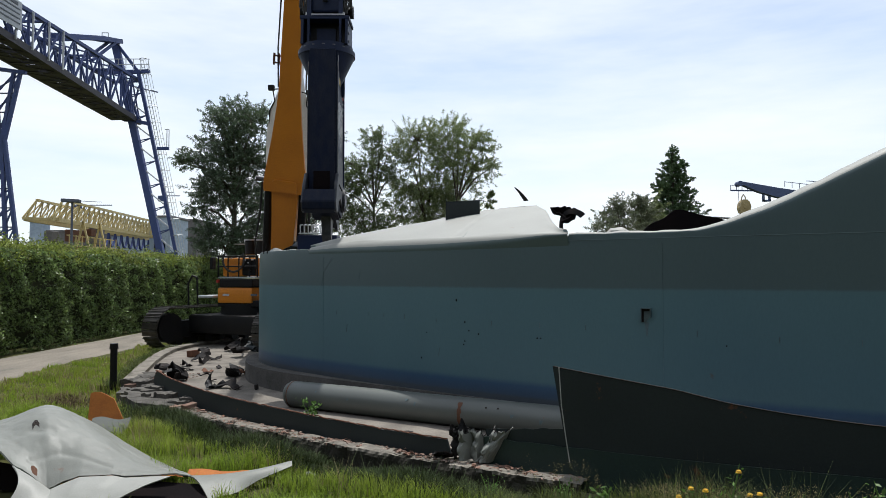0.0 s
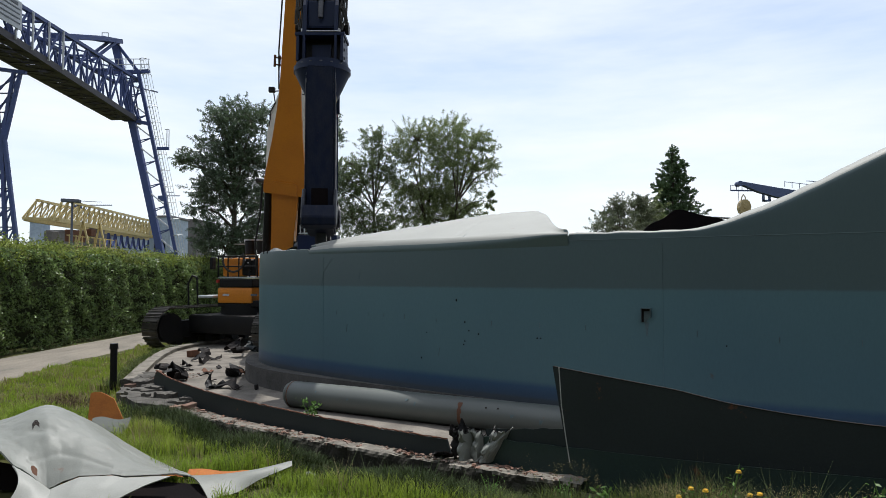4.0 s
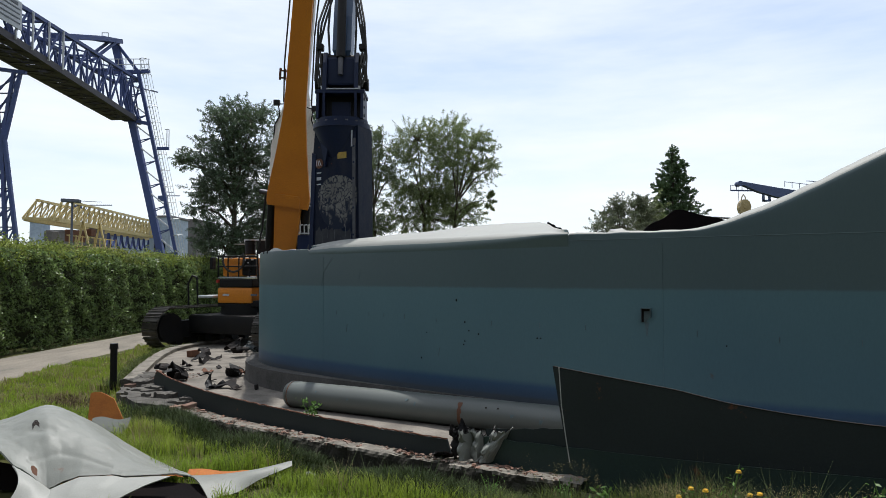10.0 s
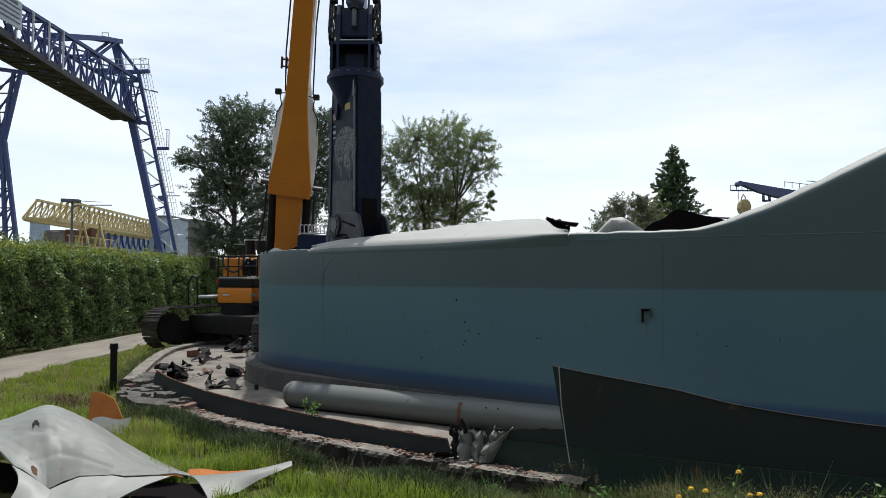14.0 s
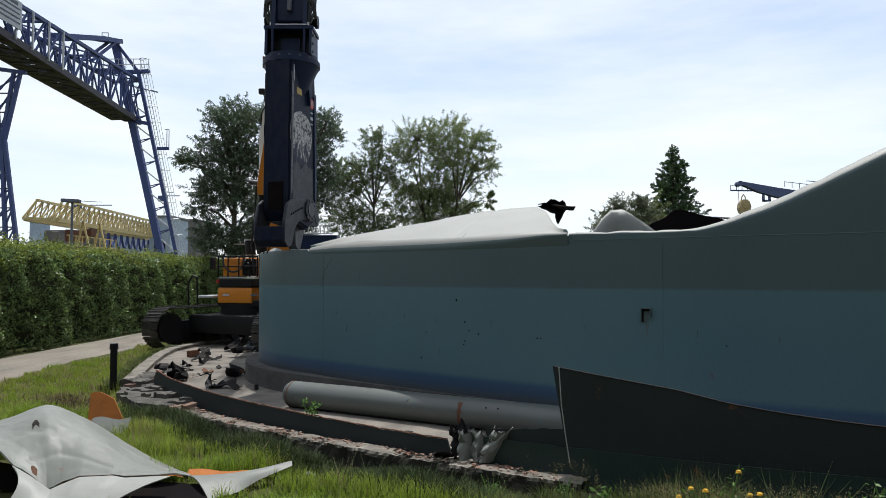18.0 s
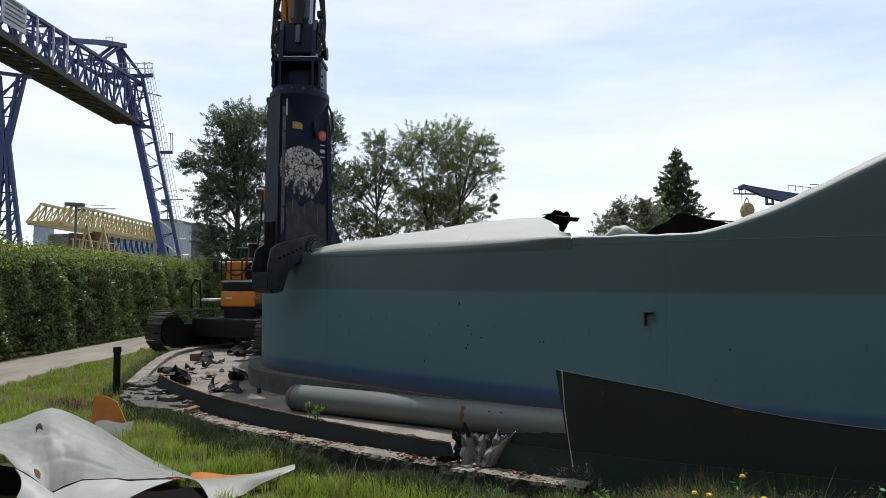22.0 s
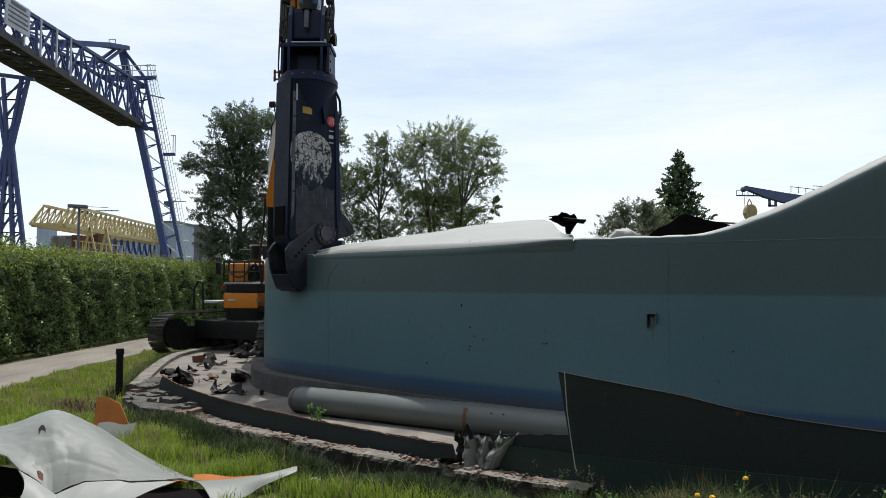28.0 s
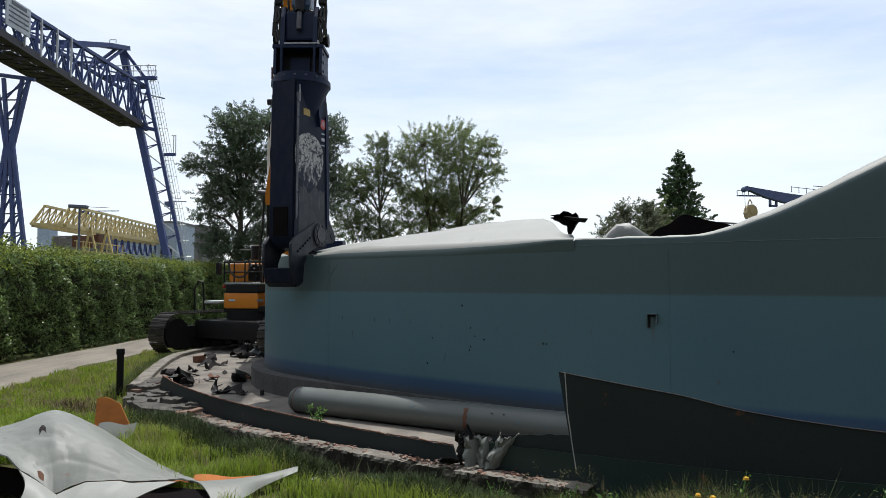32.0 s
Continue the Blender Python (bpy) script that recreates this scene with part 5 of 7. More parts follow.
tree("broadleaf_tree", (-8.045, 40.5), "dark green broadleaf tree behind the excavator boom", M["leaf_dark"], [(-8.76, 10.88, 1.71, 1.78), (-7.23, 10.88, 1.12, 1.25), (-6.77, 11.55, 0.59, 0.49), (-6.36, 10.41, 0.49, 0.46), (-8.07, 8.41, 1.65, 1.81), (-6.68, 8.75, 0.79, 1.05), (-7.4, 6.69, 1.38, 1.65), (-8.71, 5.59, 1.65, 1.97)], 66000, 0.054, 14, 0.22)
tree("slender_tree", (-4.406, 44.0), "slender open-crowned green tree with a bare trunk", M["leaf"], [(-4.65, 11.28, 0.71, 0.43), (-3.78, 11.42, 0.46, 0.36), (-4.54, 10.55, 0.46, 0.43), (-4.46, 9.43, 1.29, 0.86), (-5.75, 9.43, 0.86, 0.57), (-3.42, 10.33, 0.61, 0.46), (-3.23, 8.85, 0.71, 0.61), (-5.17, 8.16, 1.22, 1), (-6.32, 7.66, 1.07, 1), (-6.38, 5.93, 1.07, 1.22), (-5.16, 5.72, 1.22, 1.07), (-3.73, 6.87, 0.5, 0.32), (-4.16, 5.46, 1.07, 0.64), (-6.76, 8.89, 0.64, 0.86)], 46000, 0.053, 5, 0.17, gap=0.03)
tree("multi_stem_tree", (-0.33, 45.0), "wide pale green tree with several stems", M["leaf_pale"], [(-1.69, 11.11, 1.54, 0.95), (0.22, 11.34, 1.61, 1.1), (-2.28, 10.3, 1.02, 0.88), (2.36, 11.56, 0.73, 0.62), (1.03, 12.01, 0.4, 0.44), (1.84, 10.74, 1.02, 0.88), (3.09, 10.67, 0.58, 0.26), (-0.33, 9.56, 2.19, 1.24), (2.13, 9.26, 1.21, 1.02), (3.31, 9.48, 0.37, 0.33), (-2.42, 8.3, 1.21, 1.39), (-0.88, 7.57, 1.65, 1.39), (1.03, 7.42, 1.61, 1.39), (2.64, 7.27, 0.66, 0.58), (-2.57, 6.09, 1.39, 1.02), (-0.51, 5.87, 1.83, 1.02), (1.61, 6.46, 1.24, 0.8)], 100000, 0.053, 8, 0.18, stems=4, gap=0.02)
tree("shrub_tree", (10.453, 40.0), "rounded grey-green bushy tree", M["leaf_grey"], [(10.56, 5.98, 0.97, 0.84), (9.64, 5.45, 0.84, 0.65), (11.35, 6.37, 0.45, 0.84), (8.86, 4.93, 0.45, 0.36), (11.67, 5.78, 0.78, 0.84), (10.36, 5, 1.43, 0.58), (10.04, 6.43, 0.32, 0.39)], 20000, 0.052, 11, 0.10, stems=3, gap=0.0)
tree("shrub_tree", (12.813, 43.0), "rounded green bush beside the conifer", M["leaf_pale"], [(12.89, 6.27, 0.7, 0.84), (12.82, 5.56, 0.91, 0.77)], 9000, 0.07, 12, 0.09, stems=2)
tree("conifer_tree", (14.947, 45.0), "dense dark green pointed conifer", M["needle"], [(14.93, 10.45, 0.14, 0.36), (14.93, 10.05, 0.30, 0.40), (14.95, 9.55, 0.58, 0.5), (14.98, 8.90, 0.98, 0.75), (14.97, 8.08, 1.34, 0.82), (15.06, 7.2, 1.42, 0.82), (15.16, 6.24, 1.50, 0.88), (15.12, 5.43, 1.52, 0.73)], 52000, 0.065, 2, 0.18, loose=0.05, gap=-0.3, twig=0.62)

# hedge: solid core dark as the shade between leaves, and dense leaf shell
hedge = thing("hedge", "tall clipped green hedge along the lane", "hedge", (-12.6, 20, -0.02), kind="stuff")
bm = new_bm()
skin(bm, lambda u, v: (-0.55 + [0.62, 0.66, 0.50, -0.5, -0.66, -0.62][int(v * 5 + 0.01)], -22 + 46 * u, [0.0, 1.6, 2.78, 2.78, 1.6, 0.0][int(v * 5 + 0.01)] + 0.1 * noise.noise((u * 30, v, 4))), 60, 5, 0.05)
part("core", bm, M["dark_backing"], hedge, "solid core coloured like the shade inside")
g = np.random.default_rng(4)
n = 120000
yy = g.uniform(-14, 22, n)
zz = g.uniform(0.0, 1.0, n) ** 0.85 * 2.92
wave = 0.10 * np.sin(yy * 1.7) + 0.07 * np.sin(yy * 4.1 + zz * 2.0)
tuft = np.array([noise.noise((a * 2.6, b * 2.9, 3.0)) + 0.7 * noise.noise((a * 6.1, b * 6.5, 8.0)) for a, b in zip(yy, zz)])
keep = tuft + g.normal(0, 0.14, n) > -0.15          # bare hollows between the sprays
yy, zz, wave, tuft = yy[keep], zz[keep], wave[keep], tuft[keep]
xx = 0.74 + wave + 0.20 * tuft - np.clip(zz - 2.55, 0, 1) * 0.7 + g.normal(0, 0.06, len(yy))
# face leaves darker, top shoots lighter: shade and sun put into their colours
leaf_mesh("leaves", np.stack([xx, yy, zz], 1), 0.050, M["leaf_hedge"], hedge, "face leaves, its shade in their darker colour", 6)
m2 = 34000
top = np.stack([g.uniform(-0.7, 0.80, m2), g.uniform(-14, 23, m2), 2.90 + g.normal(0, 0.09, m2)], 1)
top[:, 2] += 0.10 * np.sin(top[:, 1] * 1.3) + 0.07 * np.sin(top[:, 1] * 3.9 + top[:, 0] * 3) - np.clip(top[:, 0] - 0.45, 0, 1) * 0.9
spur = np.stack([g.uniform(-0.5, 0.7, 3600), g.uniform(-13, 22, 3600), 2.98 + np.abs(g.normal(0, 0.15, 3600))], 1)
leaf_mesh("shoots", np.concatenate([top, spur]), 0.048, M["leaf_bright"], hedge, "yellow-green top shoots, sunlight in their lighter colour", 9)
# brighter shrubs that overtop the hedge
for k, (x, y, h, w, s) in enumerate(((-15.6, 24.5, 3.75, 2.4, 31), (-14.4, 26.5, 3.7, 1.9, 32), (-13.7, 33.0, 3.5, 2.2, 33), (-13.2, 40.0, 3.6, 2.6, 34), (-18.5, 25.5, 3.6, 2.4, 35), (-16.6, 30.0, 4.0, 2.8, 36), (-17.9, 28.5, 3.8, 2.2, 37))):
    tree("shrub", (x, y), "bright green shrub showing over the hedge", M["leaf_bright"], [(x, h * 0.5, w * 0.45, h * 0.42), (x - w * 0.18, h * 0.72, w * 0.28, h * 0.24), (x + w * 0.2, h * 0.66, w * 0.26, h * 0.26)], 5200, 0.06, s, 0.05, stems=3)


def blades(name, spots, h, w, material, label, seed, lean=0.45):
    """Bent grass blades, two quads and a tip each, joined in one mesh."""
    g = np.random.default_rng(seed)
    p = np.asarray(spots)
    n = len(p)
    a = g.uniform(0, 2 * np.pi, n)
    hh = h * g.uniform(0.45, 1.25, n) * (0.75 + 0.45 * np.sin(p[:, 0] * 3.1 + 2 * np.sin(p[:, 1] * 1.9)) * np.sin(p[:, 1] * 3.7 + p[:, 0]))
    rim_d = np.hypot(p[:, 0] - BC.x, p[:, 1] - BC.y) - 17.62
    hh *= np.where(p[:, 1] < 11.6, np.where(p[:, 0] < 0.9, np.clip(0.35 + rim_d / 0.9, 0.35, 1.0), 1.0), 1.0)
    dx = np.stack([np.cos(a), np.sin(a), np.zeros(n)], 1)
    side = np.stack([-np.sin(a), np.cos(a), np.zeros(n)], 1) * (w * g.uniform(0.6, 1.3, n))[:, None]
    up = np.zeros((n, 3))
    up[:, 2] = 1
    b = g.uniform(0.1, lean, n) ** 0.8
    m1 = p + up * (hh * 0.5)[:, None] + dx * (hh * b * 0.22)[:, None]
    tip = p + up * (hh * (1 - b * 0.35))[:, None] + dx * (hh * b)[:, None]
    v = np.stack([p - side, p + side, m1 + side * 0.75, m1 - side * 0.75, tip], 1).reshape(-1, 3)
    me = bpy.data.meshes.new(name)
    me.vertices.add(5 * n)
    me.vertices.foreach_set("co", v.ravel())
    base = np.arange(n)[:, None] * 5
    loops = np.concatenate([base + np.array([[0, 1, 2, 3]]), base + np.array([[3, 2, 4]])], 1).ravel().astype(np.int32)
    me.loops.add(7 * n)
    me.loops.foreach_set("vertex_index", loops)
    me.polygons.add(2 * n)
    st = np.stack([np.arange(n) * 7, np.arange(n) * 7 + 4], 1).ravel().astype(np.int32)
    me.polygons.foreach_set("loop_start", st)
    me.update(calc_edges=True)
    me.materials.append(material)
    return tagged(new(name, me), label, "grass", kind="stuff")


def lawn_spots(n, x0, x1, y0, y1, seed, patch=0.0):
    """Places on the grass: off the slab and off the lane."""
    g = np.random.default_rng(seed)
    k = max(1, n // 16)                      # blades stand in tufts
    w = g.integers(0, k, n)
    x = g.uniform(x0, x1, k)[w] + g.normal(0, 0.055, n)
    y = g.uniform(y0, y1, k)[w] + g.normal(0, 0.055, n)
    r = np.hypot(x - BC.x, y - BC.y)
    left = np.interp(y, [11, 13.05, 16, 18.3, 20, 24], [-4.9, -6.0, -6.95, -7.55, -7.62, -7.1])
    ok = np.where(y < 11.6, r > 17.68, x < left) & (x > -8.95 + 0.2 * np.sin(y * 1.1))
    ok &= ~((x < -2.1) & (y > 6.05) & (y < 8.2 - np.clip(x + 4.5, 0, 9) * 0.62))
    ok &= ~((x > -2.7) & (x < -1.7) & (y > 6.62) & (y < 7.4) & (g.random(n) < 0.8))
    if patch:
        ok &= (np.sin(x * 2.1 + 1) * np.sin(y * 1.7) + g.uniform(-1, 1, n) * 0.9) > patch
    x, y = x[ok], y[ok]
    z = np.array([ground_height(a, b) for a, b in zip(x, y)]) - 0.035
    return np.stack([x, y, z], 1)


blades("grass", lawn_spots(105000, -6.5, 1.4, 4.6, 10.8, 1), 0.27, 0.0045, M["blade"], "long bright green meadow grass", 1, 0.8)
blades("grass", lawn_spots(26000, -6.5, 1.4, 4.6, 10.8, 11), 0.22, 0.004, M["olive"], "darker olive grass among the bright blades", 11, 0.9)
blades("grass", lawn_spots(90000, -10.0, -3.0, 8.5, 24.0, 2), 0.17, 0.006, M["blade"], "bright green grass beside the lane", 2)
blades("grass", lawn_spots(52000, 0.4, 5.2, 5.0, 6.7, 5), 0.42, 0.0035, M["olive"], "tall olive grass along the bund wall", 5, 0.8)
blades("grass", lawn_spots(16000, 0.4, 5.2, 5.0, 6.5, 12), 0.36, 0.0036, M["blade"], "bright grass along the bund wall", 12, 0.8)
blades("dry_grass", lawn_spots(30000, -10.0, -3.5, 8.5, 24.0, 3, 0.0), 0.20, 0.005, M["straw"], "straw-coloured dry grass among the green", 3, 0.9)
blades("dry_grass", lawn_spots(4000, -5.5, 4.5, 3.8, 9.5, 4, 0.1), 0.28, 0.003, M["straw"], "dry seed stalks among the grass", 4, 0.5)
blades("dry_grass", lawn_spots(2400, 0.5, 5.2, 5.0, 6.5, 6), 0.40, 0.0024, M["straw"], "tall dry seed stalks by the bund wall", 6, 0.5)
blades("dry_grass", lawn_spots(2200, -4.6, 1.6, 6.4, 9.6, 7), 0.36, 0.003, M["straw"], "dry seed stalks along the slab edge", 7, 0.6)
blades("tall_weeds", lawn_spots(11000, 1.6, 5.2, 4.5, 5.9, 51), 0.50, 0.0032, M["olive"], "tall olive weeds in front of the steel plate", 51, 0.6)
# these dark weeds carry the plate's shadow in their green
blades("tall_weeds", lawn_spots(15000, 1.0, 5.2, 4.5, 6.2, 53), 0.42, 0.0036, M["weed_shade"], "dark tall weeds in front of the steel plate, its shadow in their colour", 53, 0.7)
blades("dry_grass", lawn_spots(1300, 1.6, 5.2, 4.5, 5.9, 52), 0.50, 0.0022, M["dead_grass"], "tall dry stalks in front of the steel plate", 52, 0.4)
blades("tall_weeds", lawn_spots(9000, 1.8, 4.2, 3.75, 4.9, 54), 0.66, 0.003, M["olive"], "tall olive weeds close to the steel plate", 54, 0.6)
blades("tall_weeds", lawn_spots(8000, 1.8, 4.2, 3.75, 4.9, 55), 0.60, 0.0034, M["weed_shade"], "dark tall weeds close to the steel plate, its shadow in their colour", 55, 0.7)
gf = np.random.default_rng(41)          # rank weeds along the foot of the slab edge, coloured darker for its shadow
fa, fr = np.radians(gf.uniform(219, 242, 19000)), 17.71 + np.abs(gf.normal(0, 0.20, 19000))
foot_spots = np.stack([BC.x + fr * np.cos(fa), BC.y + fr * np.sin(fa), np.full(19000, -0.03)], 1)
blades("rank_weeds", foot_spots, 0.43, 0.006, M["weed_shade"], "dark rank grass along the foot of the slab edge, slab's shadow in its colour", 42, 0.8)
corner_spots = np.stack([gf.normal(-4.55, 0.38, 5200), gf.normal(10.35, 0.38, 5200), np.full(5200, -0.03)], 1)
blades("rank_weeds", corner_spots, 0.26, 0.007, M["weed_shade"], "dark rank weeds under the broken slab corner, shadow in their colour", 43, 0.9)
rim_at = [left_rim[i] for i in gf.integers(0, len(left_rim), 7000)]
rim_spots = np.array([(q[0] - 0.30 - abs(e), q[1] + f, -0.02) for q, e, f in zip(rim_at, gf.normal(0, 0.14, 7000), gf.uniform(-0.15, 0.15, 7000))])
blades("grass", rim_spots, 0.27, 0.006, M["olive"], "tall olive grass along the slab's rim", 44, 0.8)
gd = np.random.default_rng(31)
heap = np.stack([gd.normal(-6.2, 0.26, 1000), gd.normal(11.4, 0.24, 1000), gd.uniform(0.02, 0.10, 1000)], 1)
blades("dead_weeds", heap, 0.16, 0.004, M["dead_grass"], "heap of brown dead weeds in the grass", 33, 1.6)
sp = np.concatenate([lawn_spots(320, -4.4, 5.0, 4.4, 8.6, 8), lawn_spots(420, 0.6, 4.6, 5.0, 6.4, 18), lawn_spots(620, 1.3, 4.6, 4.7, 5.6, 19), lawn_spots(420, 1.9, 4.2, 3.9, 4.7, 20)])
gs = np.random.default_rng(8)
heads = np.repeat(sp, 7, 0) + np.stack([gs.normal(0, 0.008, 7 * len(sp)), gs.normal(0, 0.008, 7 * len(sp)), np.where(np.repeat(sp[:, 0], 7) > 1.3, 0.30 + (6.0 - np.repeat(sp[:, 1], 7)) * 0.21, np.where(np.repeat(sp[:, 0], 7) > 0.4, 0.40, 0.28)) + np.repeat(gs.uniform(-0.08, 0.05, len(sp)), 7) + gs.uniform(0, 0.09, 7 * len(sp))], 1)
tagged(leaf_mesh("seed_heads", heads, 0.0058, M["straw"], None, "", 8), "loose pale grass seed heads", "grass", kind="stuff")

# ======== far things ========
def truss_side(bm, p0, p1, q0, q1, n, w, diag=True):
    """Web bars between a lower chord p0-p1 and an upper chord q0-q1."""
    for i in range(n + 1):
        a, b = Vector(p0).lerp(Vector(p1), i / n), Vector(q0).lerp(Vector(q1), i / n)
        bar(bm, a, b, w)
        if diag and i < n:
            c, d2 = Vector(p0).lerp(Vector(p1), (i + 1) / n), Vector(q0).lerp(Vector(q1), (i + 1) / n)
            bar(bm, a, d2, w * 0.8) if i % 2 == 0 else bar(bm, b, c, w * 0.8)
            bar(bm, b, c, w * 0.6) if i % 2 == 0 else bar(bm, a, d2, w * 0.6)


gan = thing("gantry_crane", "dark blue lattice gantry crane with inclined legs", "gantry crane", (-30, 55, -0.05))
G = lambda x, y, z: Vector((x + 30 - 30, y - 55, z + 0.05)) - Vector((-30, 0, 0))
GX0, GX1, GY0, GY1 = -31.6, -29.0, 22.0, 66.0
low_near = lambda y: 18.15 - 0.06 * (y - 45.5)          # the deck falls towards the far leg
low_far = lambda y: 17.90 - 0.033 * (y - 49.6)
high = lambda y: 20.70 + 0.008 * (y - 46)
bm = new_bm()
bar(bm, G(GX1, GY0, low_near(GY0)), G(GX1, GY1, low_near(GY1)), 0.30, 0.50)
bar(bm, G(GX0, GY0, low_far(GY0)), G(GX0, GY1, low_far(GY1)), 0.30, 0.50)
part("bottom_girder", bm, M["gantry_deck"], gan)
for i in range(22):
    y = GY0 + 2 * i
    za, zb = low_near(y + 1) - 0.18, low_far(y + 1) - 0.18
    bm = new_bm()
    bar(bm, G(GX0, y, low_far(y) - 0.1), G(GX1, y, low_near(y) - 0.1), 0.26, 0.3)
    bar(bm, G(GX0, y, low_far(y) - 0.2), G(GX1, y + 2, low_near(y + 2) - 0.2), 0.12)
    q0, q1 = G(GX0 + 0.15, y + 1, zb), G(GX1 - 0.15, y + 1, za)
    for f0, f1, ln in ((0.0, 0.40, 1.7), (0.46, 0.72, 1.3 + 0.3 * (i % 2)), (0.78, 1.0, 1.75)):
        p0, p1 = q0.lerp(q1, f0), q0.lerp(q1, f1)
        box(bm, (p0 + p1) / 2, (p1.x - p0.x, ln, 0.07))
    part("deck_bay", bm, M["gantry_deck"], gan, "dark grey deck plates on cross beams")
for x in (GX0, GX1):
    bm = new_bm()
    bar(bm, G(x, GY0, high(GY0)), G(x, GY1, high(GY1)), 0.26)
    part("top_chord", bm, M["gantry"], gan)
bm = new_bm()
for i in range(12):
    bar(bm, G(GX0, GY0 + 4 * i, high(GY0 + 4 * i)), G(GX1, GY0 + 4 * i, high(GY0 + 4 * i)), 0.16)
    bar(bm, G(GX0, GY0 + 4 * i, high(GY0 + 4 * i)), G(GX1, GY0 + 4 * i + 4, high(GY0 + 4 * i + 4)), 0.10)
part("top_bracing", bm, M["gantry"], gan)
for x, low in ((GX0, low_far), (GX1, low_near)):
    for i in range(22):
        y0, y1 = GY0 + 2 * i, GY0 + 2 * i + 2
        for a, b, w in (((x, y0, low(y0)), (x, y0, high(y0)), 0.15), ((x, y0, low(y0)), (x, y1, high(y1)), 0.13), ((x, y0, high(y0)), (x, y1, low(y1)), 0.11)):
            bm = new_bm()
            bar(bm, G(*a), G(*b), w)
            part("web_bar", bm, M["gantry"], gan)
for y in (46.2, 48.1, 50.1, 52.0):
    bm = new_bm()
    bar(bm, G(GX1 + 0.25, y, low_near(y)), G(GX1 + 0.25, y, high(y)), 0.11)
    part("pale_post", bm, M["galv"], gan, "pale galvanised post")
bm = new_bm()
box(bm, G(GX1 + 0.4, 45.2, 19.75), (0.08, 2.6, 1.9))
part("sign_board", bm, M["sign_white"], gan, "white sign board")
for k in range(5):
    bm = new_bm()
    box(bm, G(GX1 + 0.46, 45.2, 20.45 - 0.32 * k), (0.03, 1.6 if k == 0 else 2.1, 0.22 if k == 0 else 0.09))
    part("sign_line", bm, M["ink"], gan)
# head frame over the far leg
bm = new_bm()
for x in (-31.6, -30.9):
    bar(bm, G(x, 54.5, 21.3), G(x + 0.3, 61.5, 23.5), 0.40)
    bar(bm, G(x + 0.3, 61.5, 23.5), G(x + 0.4, 65.0, 24.4), 0.40)
    bar(bm, G(x, 60.5, 21.2), G(x + 0.4, 64.0, 24.0), 0.22)
part("head_frame", bm, M["gantry"], gan)
bm = new_bm()
bar(bm, G(-31.05, 65, 24.4), G(-28.8, 65, 21.5), 0.26)
bar(bm, G(-32.4, 64.8, 21.35), G(-27.75, 65, 21.55), 0.26, 0.34)
bar(bm, G(-30.3, 65, 21.3), G(-28.7, 65, 17.0), 0.20)
bar(bm, G(-29.6, 65, 16.9), G(-27.7, 65, 16.55), 0.30)
part("leg_head", bm, M["gantry"], gan)
bm = new_bm()
bar(bm, G(-31.1, 65, 24.5), G(-25.36, 65, 0.0), 0.52, 0.6)
part("inclined_leg", bm, M["gantry"], gan, "thick inclined blue leg")
bm = new_bm()
bar(bm, G(-28.8, 65, 21.5), G(-23.98, 65, 0.0), 0.28)
part("outer_chord", bm, M["gantry"], gan, "slender outer leg chord")
L0, L1 = (G(-30.4, 65, 21.5), G(-25.36, 65, 0.0)), (G(-28.8, 65, 21.5), G(-23.98, 65, 0.0))
for i in range(10):
    a, b = L0[0].lerp(L0[1], (i + 0.25) / 10), L1[0].lerp(L1[1], (i + 0.92) / 10)
    c = L0[0].lerp(L0[1], (i + 1.08) / 10)
    bm = new_bm()
    bar(bm, a, b, 0.11)
    part("leg_brace", bm, M["galv"], gan, "pale diagonal brace")
    for dz in (0.0, 0.28):
        bm = new_bm()
        bar(bm, c - Vector((0, 0, dz)), b, 0.08)
        part("leg_strut", bm, M["gantry"], gan)
la, lb = G(-28.62, 65, 22.6), G(-24.35, 65, 2.2)          # caged ladder outside the leg
bm = new_bm()
for dx, w in ((0.0, 0.05), (0.28, 0.05), (0.50, 0.03), (0.74, 0.03)):
    bar(bm, la + Vector((dx, 0, 0)), lb + Vector((dx, 0, 0)), w)
for i in range(60):
    a = la.lerp(lb, i / 59)
    bar(bm, a, a + Vector((0.28, 0, 0)), 0.03)
part("ladder", bm, M["galv"], gan, "pale caged ladder")
for i in range(14):
    a = la.lerp(lb, i / 13.5)
    bm = new_bm()
    wire(bm, [a, a + Vector((0.02, -0.4, 0)), a + Vector((0.42, -0.65, 0.04)), a + Vector((0.78, -0.35, 0.06)), a + Vector((0.76, 0, 0.06))], 0.028, 5)
    part("cage_hoop", bm, M["galv"], gan)
bm = new_bm()
bar(bm, G(-26.9, 65, 14.2), G(-25.8, 65, 14.2), 0.26)
part("ladder_landing", bm, M["gantry"], gan)
bm = new_bm()
for x0, x1 in ((-26.0, -26.0), (-25.8, -25.8)):
    bar(bm, G(x0, 65, 14.2), G(x1, 65, 16.0), 0.06)
bar(bm, G(-26.2, 65, 16.0), G(-25.8, 65, 16.0), 0.06)
part("landing_rail", bm, M["galv"], gan)
bm = new_bm()
for p0, p1 in (((-33.0, 22.6), (-27.6, 22.6)), ((-31.6, 22.1), (-27.6, 22.1)), ((-32.1, 24.4), (-32.1, 25.1)), ((-31.5, 24.4), (-31.5, 25.1)), ((-32.1, 25.1), (-31.5, 25.1))):
    bar(bm, G(p0[0], 64.6, p0[1]), G(p1[0], 64.6, p1[1]), 0.06)
